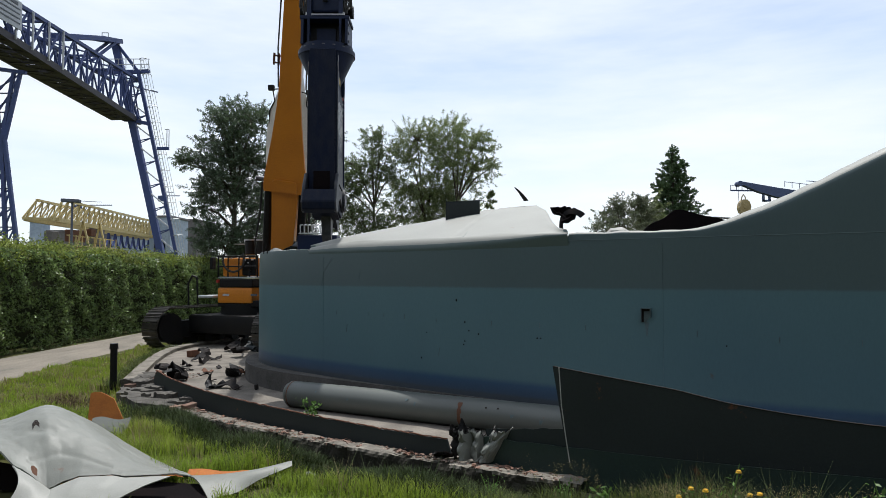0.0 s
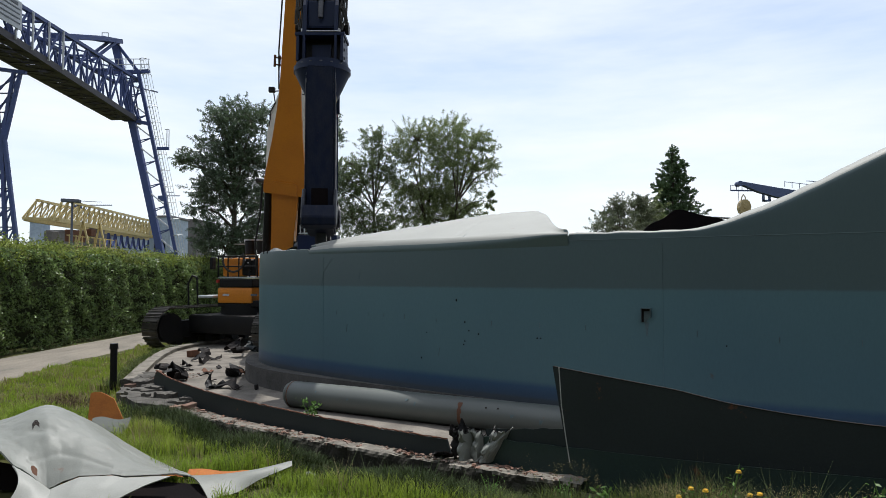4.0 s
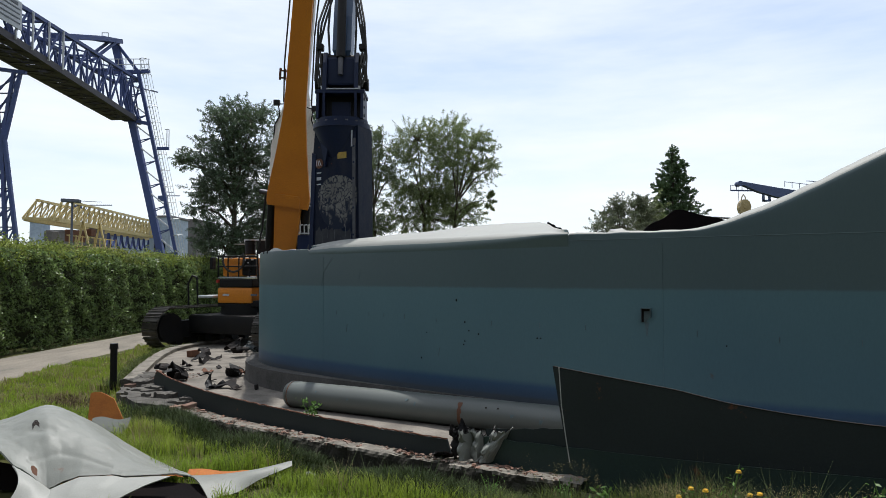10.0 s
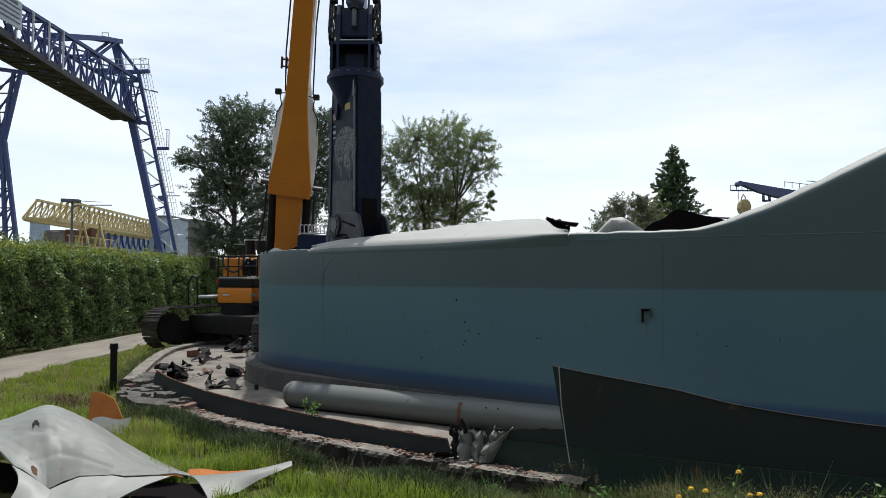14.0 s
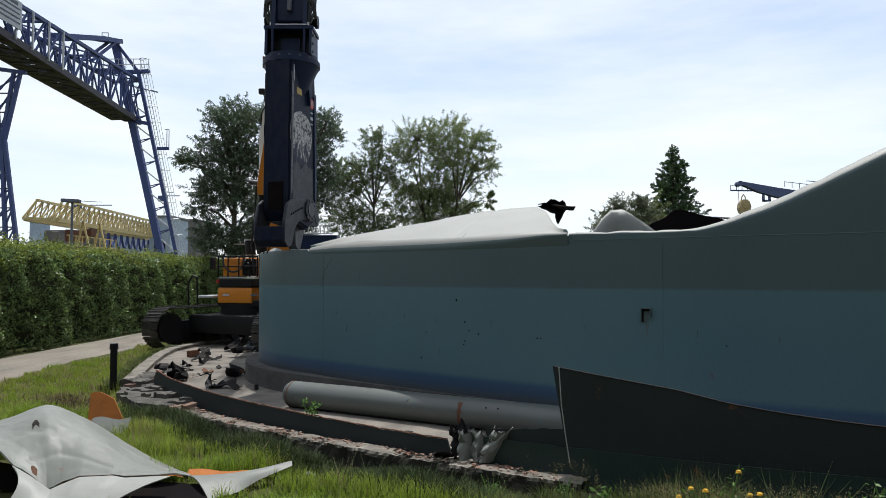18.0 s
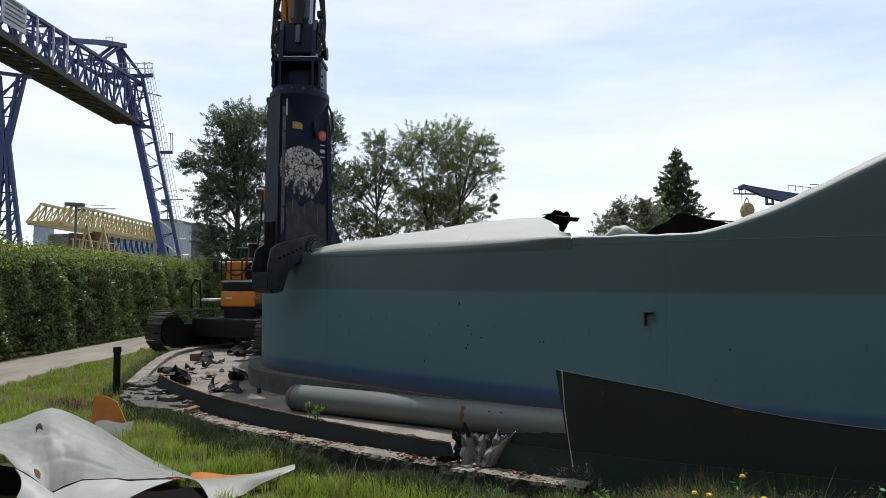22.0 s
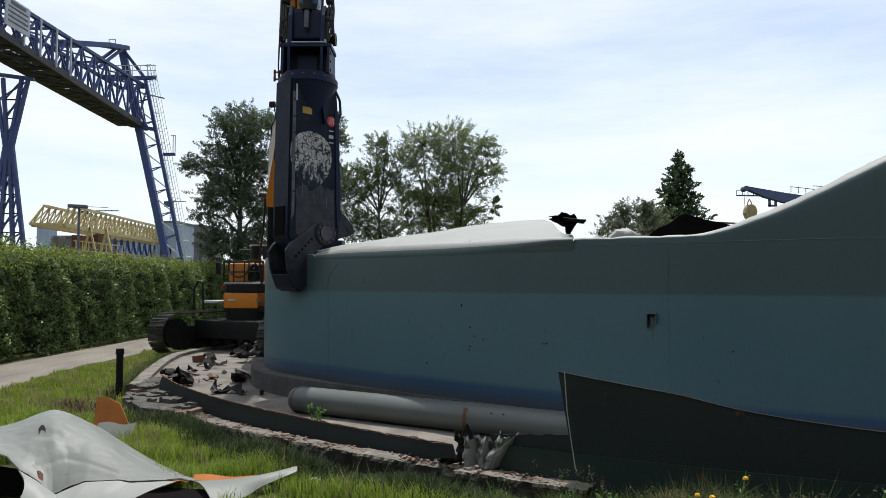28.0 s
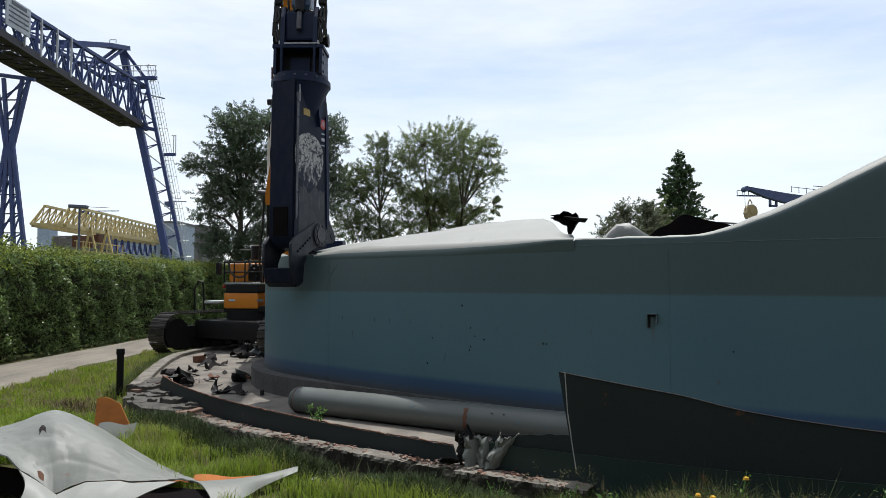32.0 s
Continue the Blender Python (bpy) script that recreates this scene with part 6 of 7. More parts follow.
for i in range(8):
    bar(bm, G(-32.6 + 0.7 * i, 64.6, 21.5), G(-32.6 + 0.7 * i, 64.6, 22.6), 0.05)
part("handrail", bm, M["galv"], gan)
# near leg, pinched in the middle: four chords laced with bars
for k, (x0, x1, x2, x3) in enumerate(((-29.78, -30.80, -29.80, -29.3), (-30.25, -30.98, -30.55, -30.4), (-31.6, -31.15, -31.5, -31.8), (-32.2, -31.3, -32.3, -32.8))):
    bm = new_bm()
    bar(bm, G(x0, 48.5, 16.6), G(x1, 48.5, 11.7), 0.22)
    bar(bm, G(x1, 48.5, 11.7), G(x2, 48.5, 4.7), 0.24)
    bar(bm, G(x2, 48.5, 4.7), G(x3, 48.5, 0.0), 0.24)
    part("near_leg_chord", bm, M["gantry"], gan)
side_x = lambda k, z: knots([(0, (-29.3, -30.4, -31.8, -32.8)[k]), (4.7, (-29.80, -30.55, -31.5, -32.3)[k]), (11.7, (-30.80, -30.98, -31.15, -31.3)[k]), (16.6, (-29.78, -30.25, -31.6, -32.2)[k])], z)
for i in range(12):
    z0, z1 = 16.4 - 1.35 * i, 15.05 - 1.35 * i
    for a, b in ((0, 1), (1, 2), (0, 3)):
        bm = new_bm()
        bar(bm, G(side_x(a, z0), 48.5, z0), G(side_x(b, z1), 48.5, z1), 0.09)
        bar(bm, G(side_x(a, z1), 48.5, z1), G(side_x(b, z1), 48.5, z1), 0.08)
        part("near_leg_lacing", bm, M["gantry"], gan)
bm = new_bm()
bar(bm, G(-33, 48.5, 17.0), G(-29.4, 48.5, 16.5), 0.24)
part("near_leg_head", bm, M["gantry"], gan)

# yellow travelling crane beyond the hedge
yc = thing("yellow_crane", "pale yellow lattice bridge crane", "crane", (-49.5, 104, -0.05))
Y = lambda x, y, z: Vector((x + 49.5, y - 104, z + 0.05))
A0, A1, B0, B1 = (-47.6, 79, 8.75), (-52.1, 128, 8.75), (-46.9, 80, 11.0), (-52.1, 128, 11.35)
for off in (0.0, 3.0):
    bm = new_bm()
    o = Vector((off, 0, 0))
    bar(bm, Y(*A0) + o, Y(*A1) + o, 0.35, 0.5)
    bar(bm, Y(*B0) + o, Y(*B1) + o, 0.28)
    part("bridge_beam", bm, M["yellow"], yc)
    bm = new_bm()
    truss_side(bm, Y(*A0) + o, Y(*A1) + o, Y(*B0) + o, Y(*B1) + o, 30, 0.15)
    part("bridge_web", bm, M["yellow"], yc)
bm = new_bm()
bar(bm, Y(-47.8, 78.8, 8.8), Y(-46.9, 80, 11.0), 0.16)
bar(bm, Y(-47.8, 78.8, 8.8), Y(-44.2, 80, 8.75), 0.3)
part("bridge_nose", bm, M["yellow"], yc)
for y, x in ((86, -44.6), (90, -44.5), (127, -49.0)):
    bm = new_bm()
    w = 0.4 if y > 100 else 0.2
    bar(bm, Y(x, y, 9.0), Y(x - 2.0, y, 0), w)
    bar(bm, Y(x, y, 9.0), Y(x + 2.2, y, 0), w)
    bar(bm, Y(x - 1.5, y, 4.5), Y(x + 1.6, y, 4.5), 0.2)
    part("crane_leg", bm, M["yellow"], yc)
bm = new_bm()
for z in (6.0, 7.2):
    bar(bm, Y(-45.5, 84, z), Y(-45.5, 96, z), 0.12)
box(bm, Y(-45.5, 90, 5.9), (2.0, 12, 0.2))
for i in range(9):
    bar(bm, Y(-45.2, 84 + 1.5 * i, 5.9), Y(-45.2, 84 + 1.5 * i, 7.3), 0.1)
part("crane_gallery", bm, M["yellow"], yc)
for i in range(13):
    bm = new_bm()
    y0, y1 = 93 + 2.5 * i, 95.5 + 2.5 * i
    f = lambda y: -48.0 - 4.8 * (y - 80) / 48 + 2.6
    wire(bm, [Y(f(y0), y0, 8.3), Y(f(y0 + 0.35), y0 + 0.35, 7.3), Y(f(y0 + 0.8), y0 + 0.8, 6.7), Y(f(y0 + 1.25), y0 + 1.25, 6.5), Y(f(y0 + 1.7), y0 + 1.7, 6.7), Y(f(y0 + 2.15), y0 + 2.15, 7.3), Y(f(y1), y1, 8.3)], 0.16, 5)
    part("cable_loop", bm, M["blue_net"], yc, "dark blue hanging cable loop")


for x, y, z, sx, sy, sz, mt in ((-46.6, 88, 7.3, 1.0, 3.2, 1.5, "rust"), (-46.4, 93, 7.6, 1.2, 2.0, 2.2, "cladding_dark"), (-46.8, 83, 7.0, 0.9, 1.6, 1.2, "cladding_dark"), (-45.9, 90.5, 7.9, 0.7, 1.2, 0.9, "rust")):
    bm = new_bm()
    box(bm, Y(x, y, z), (sx, sy, sz), bevel=0.08)
    part("machinery_box", bm, M[mt], yc, "brown machinery on the gallery")


def shed(name, at, size, mat, label, bays):
    ob = thing(name, label, "building", (*at, -0.05))
    bm = new_bm()
    box(bm, (0, 0, size[2] / 2), size)
    part("wall", bm, mat, ob)
    bm = new_bm()
    box(bm, (0, 0, size[2] + 0.15), (size[0] + 0.4, size[1] + 0.4, 0.3))
    part("roof", bm, M["cladding_dark"], ob)
    for i in range(bays):
        bm = new_bm()
        box(bm, ((i + 0.5) / bays * size[0] - size[0] / 2, -size[1] / 2 - 0.02, size[2] * 0.5), (size[0] / bays * 0.55, 0.08, size[2] * 0.32))
        part("window", bm, M["glass"], ob)
    return ob


shed("industrial_hall", (-81.3, 140), (2.4, 3, 13.2), M["cladding"], "pale blue end wall of an industrial hall", 1)
shed("industrial_hall", (-64.5, 146), (15, 12, 10.4), M["cladding"], "long pale blue industrial hall", 6)
shed("industrial_hall", (-69.0, 132), (9, 6, 10.6), M["cladding_dark"], "grey-brown industrial shed beyond the hedge", 4)
shed("industrial_hall", (-55.5, 150), (8.0, 10, 14.0), M["cladding_dark"], "grey hall under the crane leg", 2)
shed("industrial_hall", (-46.5, 118), (3.4, 8, 12.0), M["cladding"], "narrow pale grey tower building", 1)


def far_crane(at, h, jib, label):
    ob = thing("tower_crane", label, "crane", (*at, -0.05))
    bm = new_bm()
    for dx in (-0.6, 0.6):
        bar(bm, (dx, 0, 0), (dx, 0, h), 0.22)
    for i in range(14):
        bar(bm, (-0.6, 0, h * i / 14), (0.6, 0, h * (i + 1) / 14), 0.16)
    part("mast", bm, M["distant"], ob)
    bm = new_bm()
    bar(bm, (-jib * 0.35, 0, h), (jib, 0, h), 0.3)
    bar(bm, (-jib * 0.3, 0, h + 1.5), (jib * 0.6, 0, h + 1.1), 0.16)
    box(bm, (-jib * 0.33, 0, h - 1.0), (2.2, 1.0, 2.0))
    part("jib", bm, M["distant"], ob)
    return ob


far_crane((-126, 245), 27.6, 9, "small distant tower crane over the sheds")
far_crane((-100, 250), 31.5, 5, "thin distant tower crane behind the gantry leg")

# street lamp behind the hedge
lamp = thing("street_lamp", "grey street lamp with a long flat head", "street lamp", (-21.4, 40, -0.05))
bm = new_bm()
tube(bm, (0, 0, 0), (0, 0, 6.5), 0.085, 10, 0.06)
part("pole", bm, M["lamp_grey"], lamp, smooth=True)
bm = new_bm()
box(bm, (-0.42, 0, 6.55), (1.05, 0.34, 0.20), Matrix.Rotation(radians(3), 4, "Y"), bevel=0.05)
part("lamp_head", bm, M["lamp_grey"], lamp)

# harbour crane arm in the distance, with its grab
hc = thing("harbour_crane", "distant blue-grey harbour crane arm with railings", "crane", (96, 160, -0.05))
bm = new_bm()
prism(bm, [(-28.0, 23.7), (-27.2, 24.2), (-18.7, 22.7), (-4, 20.6), (0, 18), (-12, 18.6), (-17.5, 20.2), (-19.2, 20.6), (-23.1, 21.7), (-26.5, 23.2)], -0.8, 0.8, "y")
box(bm, (-3, 0, 10), (5, 5, 20))
part("crane_arm", bm, M["distant"], hc)
bm = new_bm()
tube(bm, (-27.6, -1, 23.7), (-27.6, 1, 23.7), 0.62, 14)
bar(bm, (-29.6, 0, 22.2), (-23.5, 0, 22.1), 0.3)
for i in range(4):
    bar(bm, (-29.5 + 1.3 * i, 0, 22.2), (-29.5 + 1.3 * i, 0, 23.4), 0.12)
bar(bm, (-29.5, 0, 23.4), (-25, 0, 23.3), 0.12)
for i in range(9):
    x = -17 + 1.7 * i
    bar(bm, (x, 0, 22.6 - 0.12 * (x + 14)), (x, 0, 24.0 - 0.12 * (x + 14)), 0.10)
bar(bm, (-17, 0, 24.2), (-2, 0, 22.5), 0.12)
bar(bm, (-12, 0, 24.4), (-9, 0, 24.2), 0.14)
part("crane_rail", bm, M["distant"], hc)
bm = new_bm()
box(bm, (-22.0, 0, 20.6), (0.3, 0.8, 1.8))
box(bm, (-20.6, 0, 20.6), (0.3, 0.8, 1.8))
box(bm, (-21.3, 0, 19.8), (1.7, 0.8, 0.4))
part("hook_frame", bm, M["distant"], hc)
bm = new_bm()
tube(bm, (-27.8, 0, 23), (-27.6, 0, 17.5), 0.05, 5)
part("hoist_rope", bm, M["distant"], hc)
bm = new_bm()
wire(bm, [(-27.1, 0, 19.8), (-27.0, 0, 20.6), (-26.6, 0, 21.3), (-26.2, 0, 20.6), (-26.1, 0, 19.8)], 0.12, 6)
prism(bm, [(-27.4, 17.0), (-27.75, 18.2), (-27.5, 19.3), (-27.0, 20.0), (-26.2, 20.0), (-25.6, 19.4), (-25.3, 18.4), (-25.5, 17.4), (-26.2, 16.6)], -1.1, 1.1, "y")
tube(bm, (-26.5, -1.3, 18.5), (-26.5, 1.3, 18.5), 0.7, 12)
part("grab", bm, M["ochre"], hc, "ochre hanging grab")

# ======== scrap sheets in the grass ========
scrap1 = thing("scrap_sheet", "large bent pale grey steel sheet lying in the grass", "scrap sheet", (-3.9, 7.6, 0.0))
O1 = Vector((-3.9, 7.6, 0.0))
FR = [(-5.0, 6.8, 0.47), (-4.50, 6.8, 0.467), (-4.284, 6.8, 0.413), (-4.16, 6.8, 0.283), (-4.0, 6.8, 0.192), (-3.80, 6.77, 0.055), (-3.714, 6.8, 0.095), (-3.514, 6.8, 0.176), (-3.192, 6.8, 0.192), (-3.072, 6.8, 0.17), (-2.75, 6.8, 0.186), (-2.60, 6.85, 0.185), (-2.50, 6.95, 0.13)]
BACK = spline([(-6.2, 8.2, 0.22), (-5.6, 8.2, 0.31), (-5.17, 8.2, 0.42), (-4.62, 8.2, 0.58), (-4.13, 8.1, 0.46), (-3.56, 7.85, 0.25), (-2.86, 7.35, 0.12), (-2.50, 7.0, 0.12)], 8)
FRONT = [Vector(a).lerp(Vector(b), k / 8) for a, b in zip(FR, FR[1:]) for k in range(8)] + [Vector(FR[-1])]


EVEN = [sum((FRONT[min(max(i + k, 0), 96)] for k in range(-14, 15)), Vector()) / 29 for i in range(97)]


def along(pts, u):
    k = min(u, 0.99999) * (len(pts) - 1)
    return pts[int(k)].lerp(pts[int(k) + 1], k - int(k))


def big_sheet(u, v):
    a, b = along(BACK, u), along(EVEN, u).lerp(along(FRONT, u), v ** 5)
    p = a.lerp(b, v) - O1
    p.z = a.z + (b.z - a.z) * v ** 1.7 + (0.10 * math.sin(v * math.pi) * max(0.0, 1 - abs(u - 0.42) * 2.6) + 0.035 * math.sin(v * math.pi)) * min(1, 3 * (1 - u))
    p.z += 0.014 * noise.noise((u * 7, v * 4, 5)) + 0.007 * noise.noise((u * 22, v * 15, 2)) + 0.0025 * noise.noise((u * 60, v * 40, 6))
    p.z -= 0.030 * math.exp(-((u - 0.385) ** 2 + (v - 0.60) ** 2 * 0.5) / 0.0016)      # dents
    p.z += 0.012 * math.exp(-((u - 0.42) ** 2 + (v - 0.68) ** 2 * 0.5) / 0.0016)
    p.z -= 0.016 * math.exp(-((u - 0.45) ** 2 + (v - 0.62) ** 2 * 0.5) / 0.0008)
    crease = v - 0.875 + 0.13 * math.sin((u - 0.36) / 0.30 * math.pi) * 0.6
    if 0.33 < u < 0.68:
        p.z -= 0.010 * math.exp(-(crease / 0.022) ** 2)
    return p


bm = new_bm()
skin(bm, big_sheet, 144, 72, 0.012)
part("bent_sheet", bm, M["scrap_paint"], scrap1, smooth=True)
bm = new_bm()
skin(bm, lambda u, v: FRONT[min(int((0.52 + 0.44 * u) * 96), 96)] - O1 + Vector((0, -0.004 - 0.006 * v, -0.006 - 0.020 * v * (0.3 + abs(noise.noise((u * 9, 1, 3)))) + 0.008 * noise.noise((u * 40, v, 3)))), 60, 1, 0.006)
part("rusty_lip", bm, M["orange_rust"], scrap1, "thin orange rusty front lip")


def lower_fold(u, v):
    """The sheet's other half, folded under and lying forward in the sun."""
    t = along(FRONT, 0.245 + 0.655 * u)
    hi = Vector((t.x * 0.979, 6.66, 2.1 + (t.z - 2.1) * 0.979 - 0.014))
    lo = Vector((-3.93 + 0.87 * u ** 0.75, 6.28, 0.02))
    p = hi.lerp(lo, v)
    p.x += 0.10 * math.sin(v * math.pi) * (1 - u) ** 3
    p.z += 0.03 * math.sin(v * math.pi) + 0.012 * noise.noise((u * 9, v * 4, 8)) * v
    return p - O1


bm = new_bm()
skin(bm, lower_fold, 60, 10, 0.010)
part("lower_fold", bm, M["sheet"], scrap1, "pale inner fold lying under the sheet", smooth=True)
# black sheet put in for the shaded hollow under the fold
bm = new_bm()
skin(bm, lambda u, v: Vector((-3.02 + 0.86 * u, 6.42 + 0.50 * v - 0.06 * math.sin(u * 3) * v, 0.012 + v * (0.10 - 0.05 * u * u))) - O1, 20, 3, 0.01)
part("fold_shade", bm, M["black_inner"], scrap1, "dark sheet for the shade under the fold", smooth=True)
# another black sheet: shade beneath the sheet's raised left end
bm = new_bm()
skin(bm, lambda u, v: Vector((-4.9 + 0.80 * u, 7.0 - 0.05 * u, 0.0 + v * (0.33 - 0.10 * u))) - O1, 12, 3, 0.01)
part("raised_end_shade", bm, M["black_inner"], scrap1, "dark sheet for the shade under the raised end", smooth=True)
bm = new_bm()
wire(bm, [big_sheet(0.35 + 0.30 * i / 20, 0.872 - 0.078 * math.sin(i / 20 * math.pi)) + Vector((0, 0, 0.001)) for i in range(21)], 0.0028, 5)
part("crease", bm, M["scrap"], scrap1, "dark crease line")
bm = new_bm()
skin(bm, lambda u, v: big_sheet(0.368 + 0.026 * u, 0.535 + 0.05 * v - 0.04 * math.sin(u * 3)) + Vector((0, 0, 0.014 + 0.012 * noise.noise((u * 5, v * 5, 3)))), 10, 6, 0.004)
part("tear", bm, M["scrap"], scrap1, "dark torn dent")
for u0, v0, du, dv, k in ((0.374, 0.585, 0.050, 0.07, 1.0), (0.395, 0.685, 0.035, 0.06, 0.7), (0.455, 0.60, 0.028, 0.05, 0.6)):
    bm = new_bm()
    skin(bm, lambda u, v: big_sheet(u0 + du * u, v0 + dv * (v - 0.4 * math.sin(u * 3))) + Vector((0, 0, 0.003 + k * 0.013 * math.sin(v * 3.1) * math.sin(u * 3.1) + 0.006 * noise.noise((u * 6, v * 6, k)))), 12, 8, 0.003)
    part("raised_tear", bm, M["scrap_paint"], scrap1, "raised paint-coated tear", smooth=True)
bm = new_bm()
skin(bm, lambda u, v: big_sheet(0.345 + 0.030 * u, 0.93 + 0.055 * v) + Vector((0, -0.002, 0.004 + 0.02 * math.sin(u * 3.1) * (1 - v))), 8, 6, 0.006)
part("rust_patch", bm, M["rust"], scrap1, "rusty torn patch", smooth=True)
for u0, v0 in ((0.700, 0.93), (0.708, 0.935), (0.718, 0.93), (0.83, 0.90), (0.845, 0.90)):
    bm = new_bm()
    wire(bm, [big_sheet(u0, v0) + Vector((0, 0, 0.002)), big_sheet(u0 + 0.004, v0 + 0.03) + Vector((0, 0, 0.002))], 0.004, 5)
    part("mark", bm, M["ink"], scrap1, "unreadable painted mark")
TU = spline([(-2.56, 6.98, 0.12), (-2.19, 7.1, 0.11), (-1.89, 7.25, 0.12), (-1.60, 7.45, 0.15)], 8)
TL = spline([(-2.20, 6.60, 0.02), (-1.98, 6.76, 0.03), (-1.87, 7.08, 0.05), (-1.58, 7.36, 0.12)], 8)
bm = new_bm()
skin(bm, lambda u, v: TU[int(u * 24)].lerp(TL[int(u * 24)], v) - O1 + Vector((0, 0, 0.07 * math.sin(v * math.pi) * (1 - u))), 24, 8, 0.012)
part("tongue", bm, M["scrap_paint"], scrap1, "long bent tongue of the sheet", smooth=True)
bm = new_bm()
skin(bm, lambda u, v: Vector((-2.62 + 0.66 * u, 7.26 - 0.03 * u - 0.06 * v, 0.115 - 0.01 * u - 0.05 * v + 0.010 * math.sin(u * 8))) - O1, 20, 3, 0.01)
part("rusty_fold", bm, M["orange_rust"], scrap1, "orange rusty fold", smooth=True)
scrap2 = thing("rusty_plate", "bright orange rusty bent plate standing in the grass", "scrap plate", (-4.45, 9.35, 0.0))
bm = new_bm()
skin(bm, lambda u, v: (-0.30 + 0.34 * u + 0.28 * (1 - v) * u, 0.10 * v - 0.06 * u, 0.02 + v * (0.52 - 0.04 * u) + 0.03 * math.sin(u * 4)), 12, 10, 0.012)
part("plate", bm, M["orange_rust"], scrap2, smooth=True)
bm = new_bm()
skin(bm, lambda u, v: (-0.16 + 0.50 * u, -0.10 - 0.20 * v, 0.24 - 0.24 * v + 0.02 * math.sin(u * 7)), 10, 5, 0.012)
part("grey_side", bm, M["scrap_paint"], scrap2, "grey painted lower side", smooth=True)
scrap3 = thing("small_scrap", "small pale sheet offcut in the grass", "scrap plate", (-1.38, 7.35, 0.0))
bm = new_bm()
skin(bm, lambda u, v: (-0.06 + 0.12 * u, 0.05 * v, 0.03 + 0.02 * v + 0.01 * math.sin(u * 5)), 8, 3, 0.012)
part("offcut", bm, M["scrap_paint"], scrap3, smooth=True)

# crumpled pieces at the bund's torn end: folded and curled strips
def folded(at, prof, h, lean, mat, label, jag=0.05, seed=1.0, spread=0.25, name="crumpled_sheet"):
    ob = thing(name, label, "scrap sheet", at, group="crumpled sheets by the bund wall")

    def pt(u, v):
        k = u * (len(prof) - 1)
        i = min(int(k), len(prof) - 2)
        x = prof[i][0] + (prof[i + 1][0] - prof[i][0]) * (k - i)
        y = prof[i][1] + (prof[i + 1][1] - prof[i][1]) * (k - i)
        w = 1 + spread * (v - 0.3)
        dent = 0.04 * noise.noise((u * 5, v * 4, seed * 7)) + 0.02 * noise.noise((u * 13, v * 11, seed * 3))
        return x * w + lean[0] * v + dent, y * w + lean[1] * v + dent, 0.005 + v * (h + jag * noise.noise((u * 5, 3, seed)) + 0.4 * jag * noise.noise((u * 19, 1, seed)))
    n = (len(prof) - 1) * 4
    bm = new_bm()
    skin(bm, pt, n, 10, 0.008)
    part("sheet_body", bm, mat, ob, smooth=True)
    bm = new_bm()
    skin(bm, lambda u, v: Vector(pt(u, 0.985)) + Vector((0, 0.004 * (v - 0.5), 0.010 * v + 0.014 * noise.noise((u * 40, 1, seed)))), n, 1, 0.011)
    part("torn_edge", bm, M["scrap"], ob, "dark torn edge")
    return ob


arc = lambda r, a0, a1, n: [(r * math.cos(radians(a0 + (a1 - a0) * i / n)), r * math.sin(radians(a0 + (a1 - a0) * i / n))) for i in range(n + 1)]
folded((0.30, 7.16, 0.235), [(-0.15, 0.0), (-0.10, -0.05), (-0.02, 0.03), (0.04, -0.06), (0.12, 0.02)], 0.29, (0.03, 0.03), M["scrap_paint"], "crumpled pale torn sheet on the slab edge", 0.10, 1.0)
folded((0.42, 7.12, 0.235), arc(0.085, 160, 390, 9), 0.32, (0.20, -0.02), M["scrap_paint"], "curled grey steel strip on the slab edge", 0.07, 2.3)
folded((0.17, 7.26, 0.235), arc(0.085, 20, 250, 8), 0.30, (0.02, 0.02), M["scrap"], "dark curled torn sheet on the slab edge", 0.10, 3.1)
folded((0.03, 7.27, 0.235), [(-0.15, 0.02), (-0.02, -0.05), (0.10, 0.04)], 0.07, (0.05, -0.05), M["scrap"], "flattened dark offcut on the slab edge", 0.03, 4.4)
folded((0.72, 7.02, 0.235), [(-0.07, 0.02), (0.0, -0.02), (0.09, 0.02)], 0.24, (0.03, 0.0), M["rust"], "small rusty torn strip on the slab edge", 0.08, 5.2)

# debris on the slab
def debris(at, w, l, h, seed, mat, label, kind):
    ob = thing("steel_scrap", label, "scrap", (at[0], at[1], 0.075), group="scrap on the slab")
    ob.rotation_euler = (0, 0, radians(seed * 67 % 360))
    bm = new_bm()

    def rough(p, k):
        return Vector(p) + Vector((noise.noise((p[0] * 9, p[1] * 9, seed)), noise.noise((p[0] * 9, p[1] * 9, seed + 40)), abs(noise.noise((p[0] * 7, p[1] * 7, seed + 80))))) * k
    if kind == 0:      # torn strip, folded
        skin(bm, lambda u, v: rough(((u - 0.5) * l, (v - 0.5) * w * (1 - 0.5 * abs(u - 0.4)) + 0.1 * l * math.sin(u * 5 + seed), 0.012 + h * (1 - abs(2 * ((u * 1.25 + seed * 0.37) % 1.0) - 1)) * (0.45 + 0.55 * v)), 0.3 * min(w, l) * (0.3 + v)), 12, 5, 0.012)
    elif kind == 1:    # block
        box(bm, (0, 0, h / 2), (l, w, h), Matrix.Rotation(radians(8), 4, "X"), bevel=0.02)
    else:              # curled plate
        skin(bm, lambda u, v: rough((l * 0.5 * math.cos(u * 3.0 + 0.3), (v - 0.5) * w, 0.02 + h * 0.45 + h * 0.45 * math.sin(u * 3.4 - 0.6)), 0.35 * min(w, l) * (0.2 + v)), 10, 5, 0.014)
    part("piece", bm, mat, ob)
    return ob


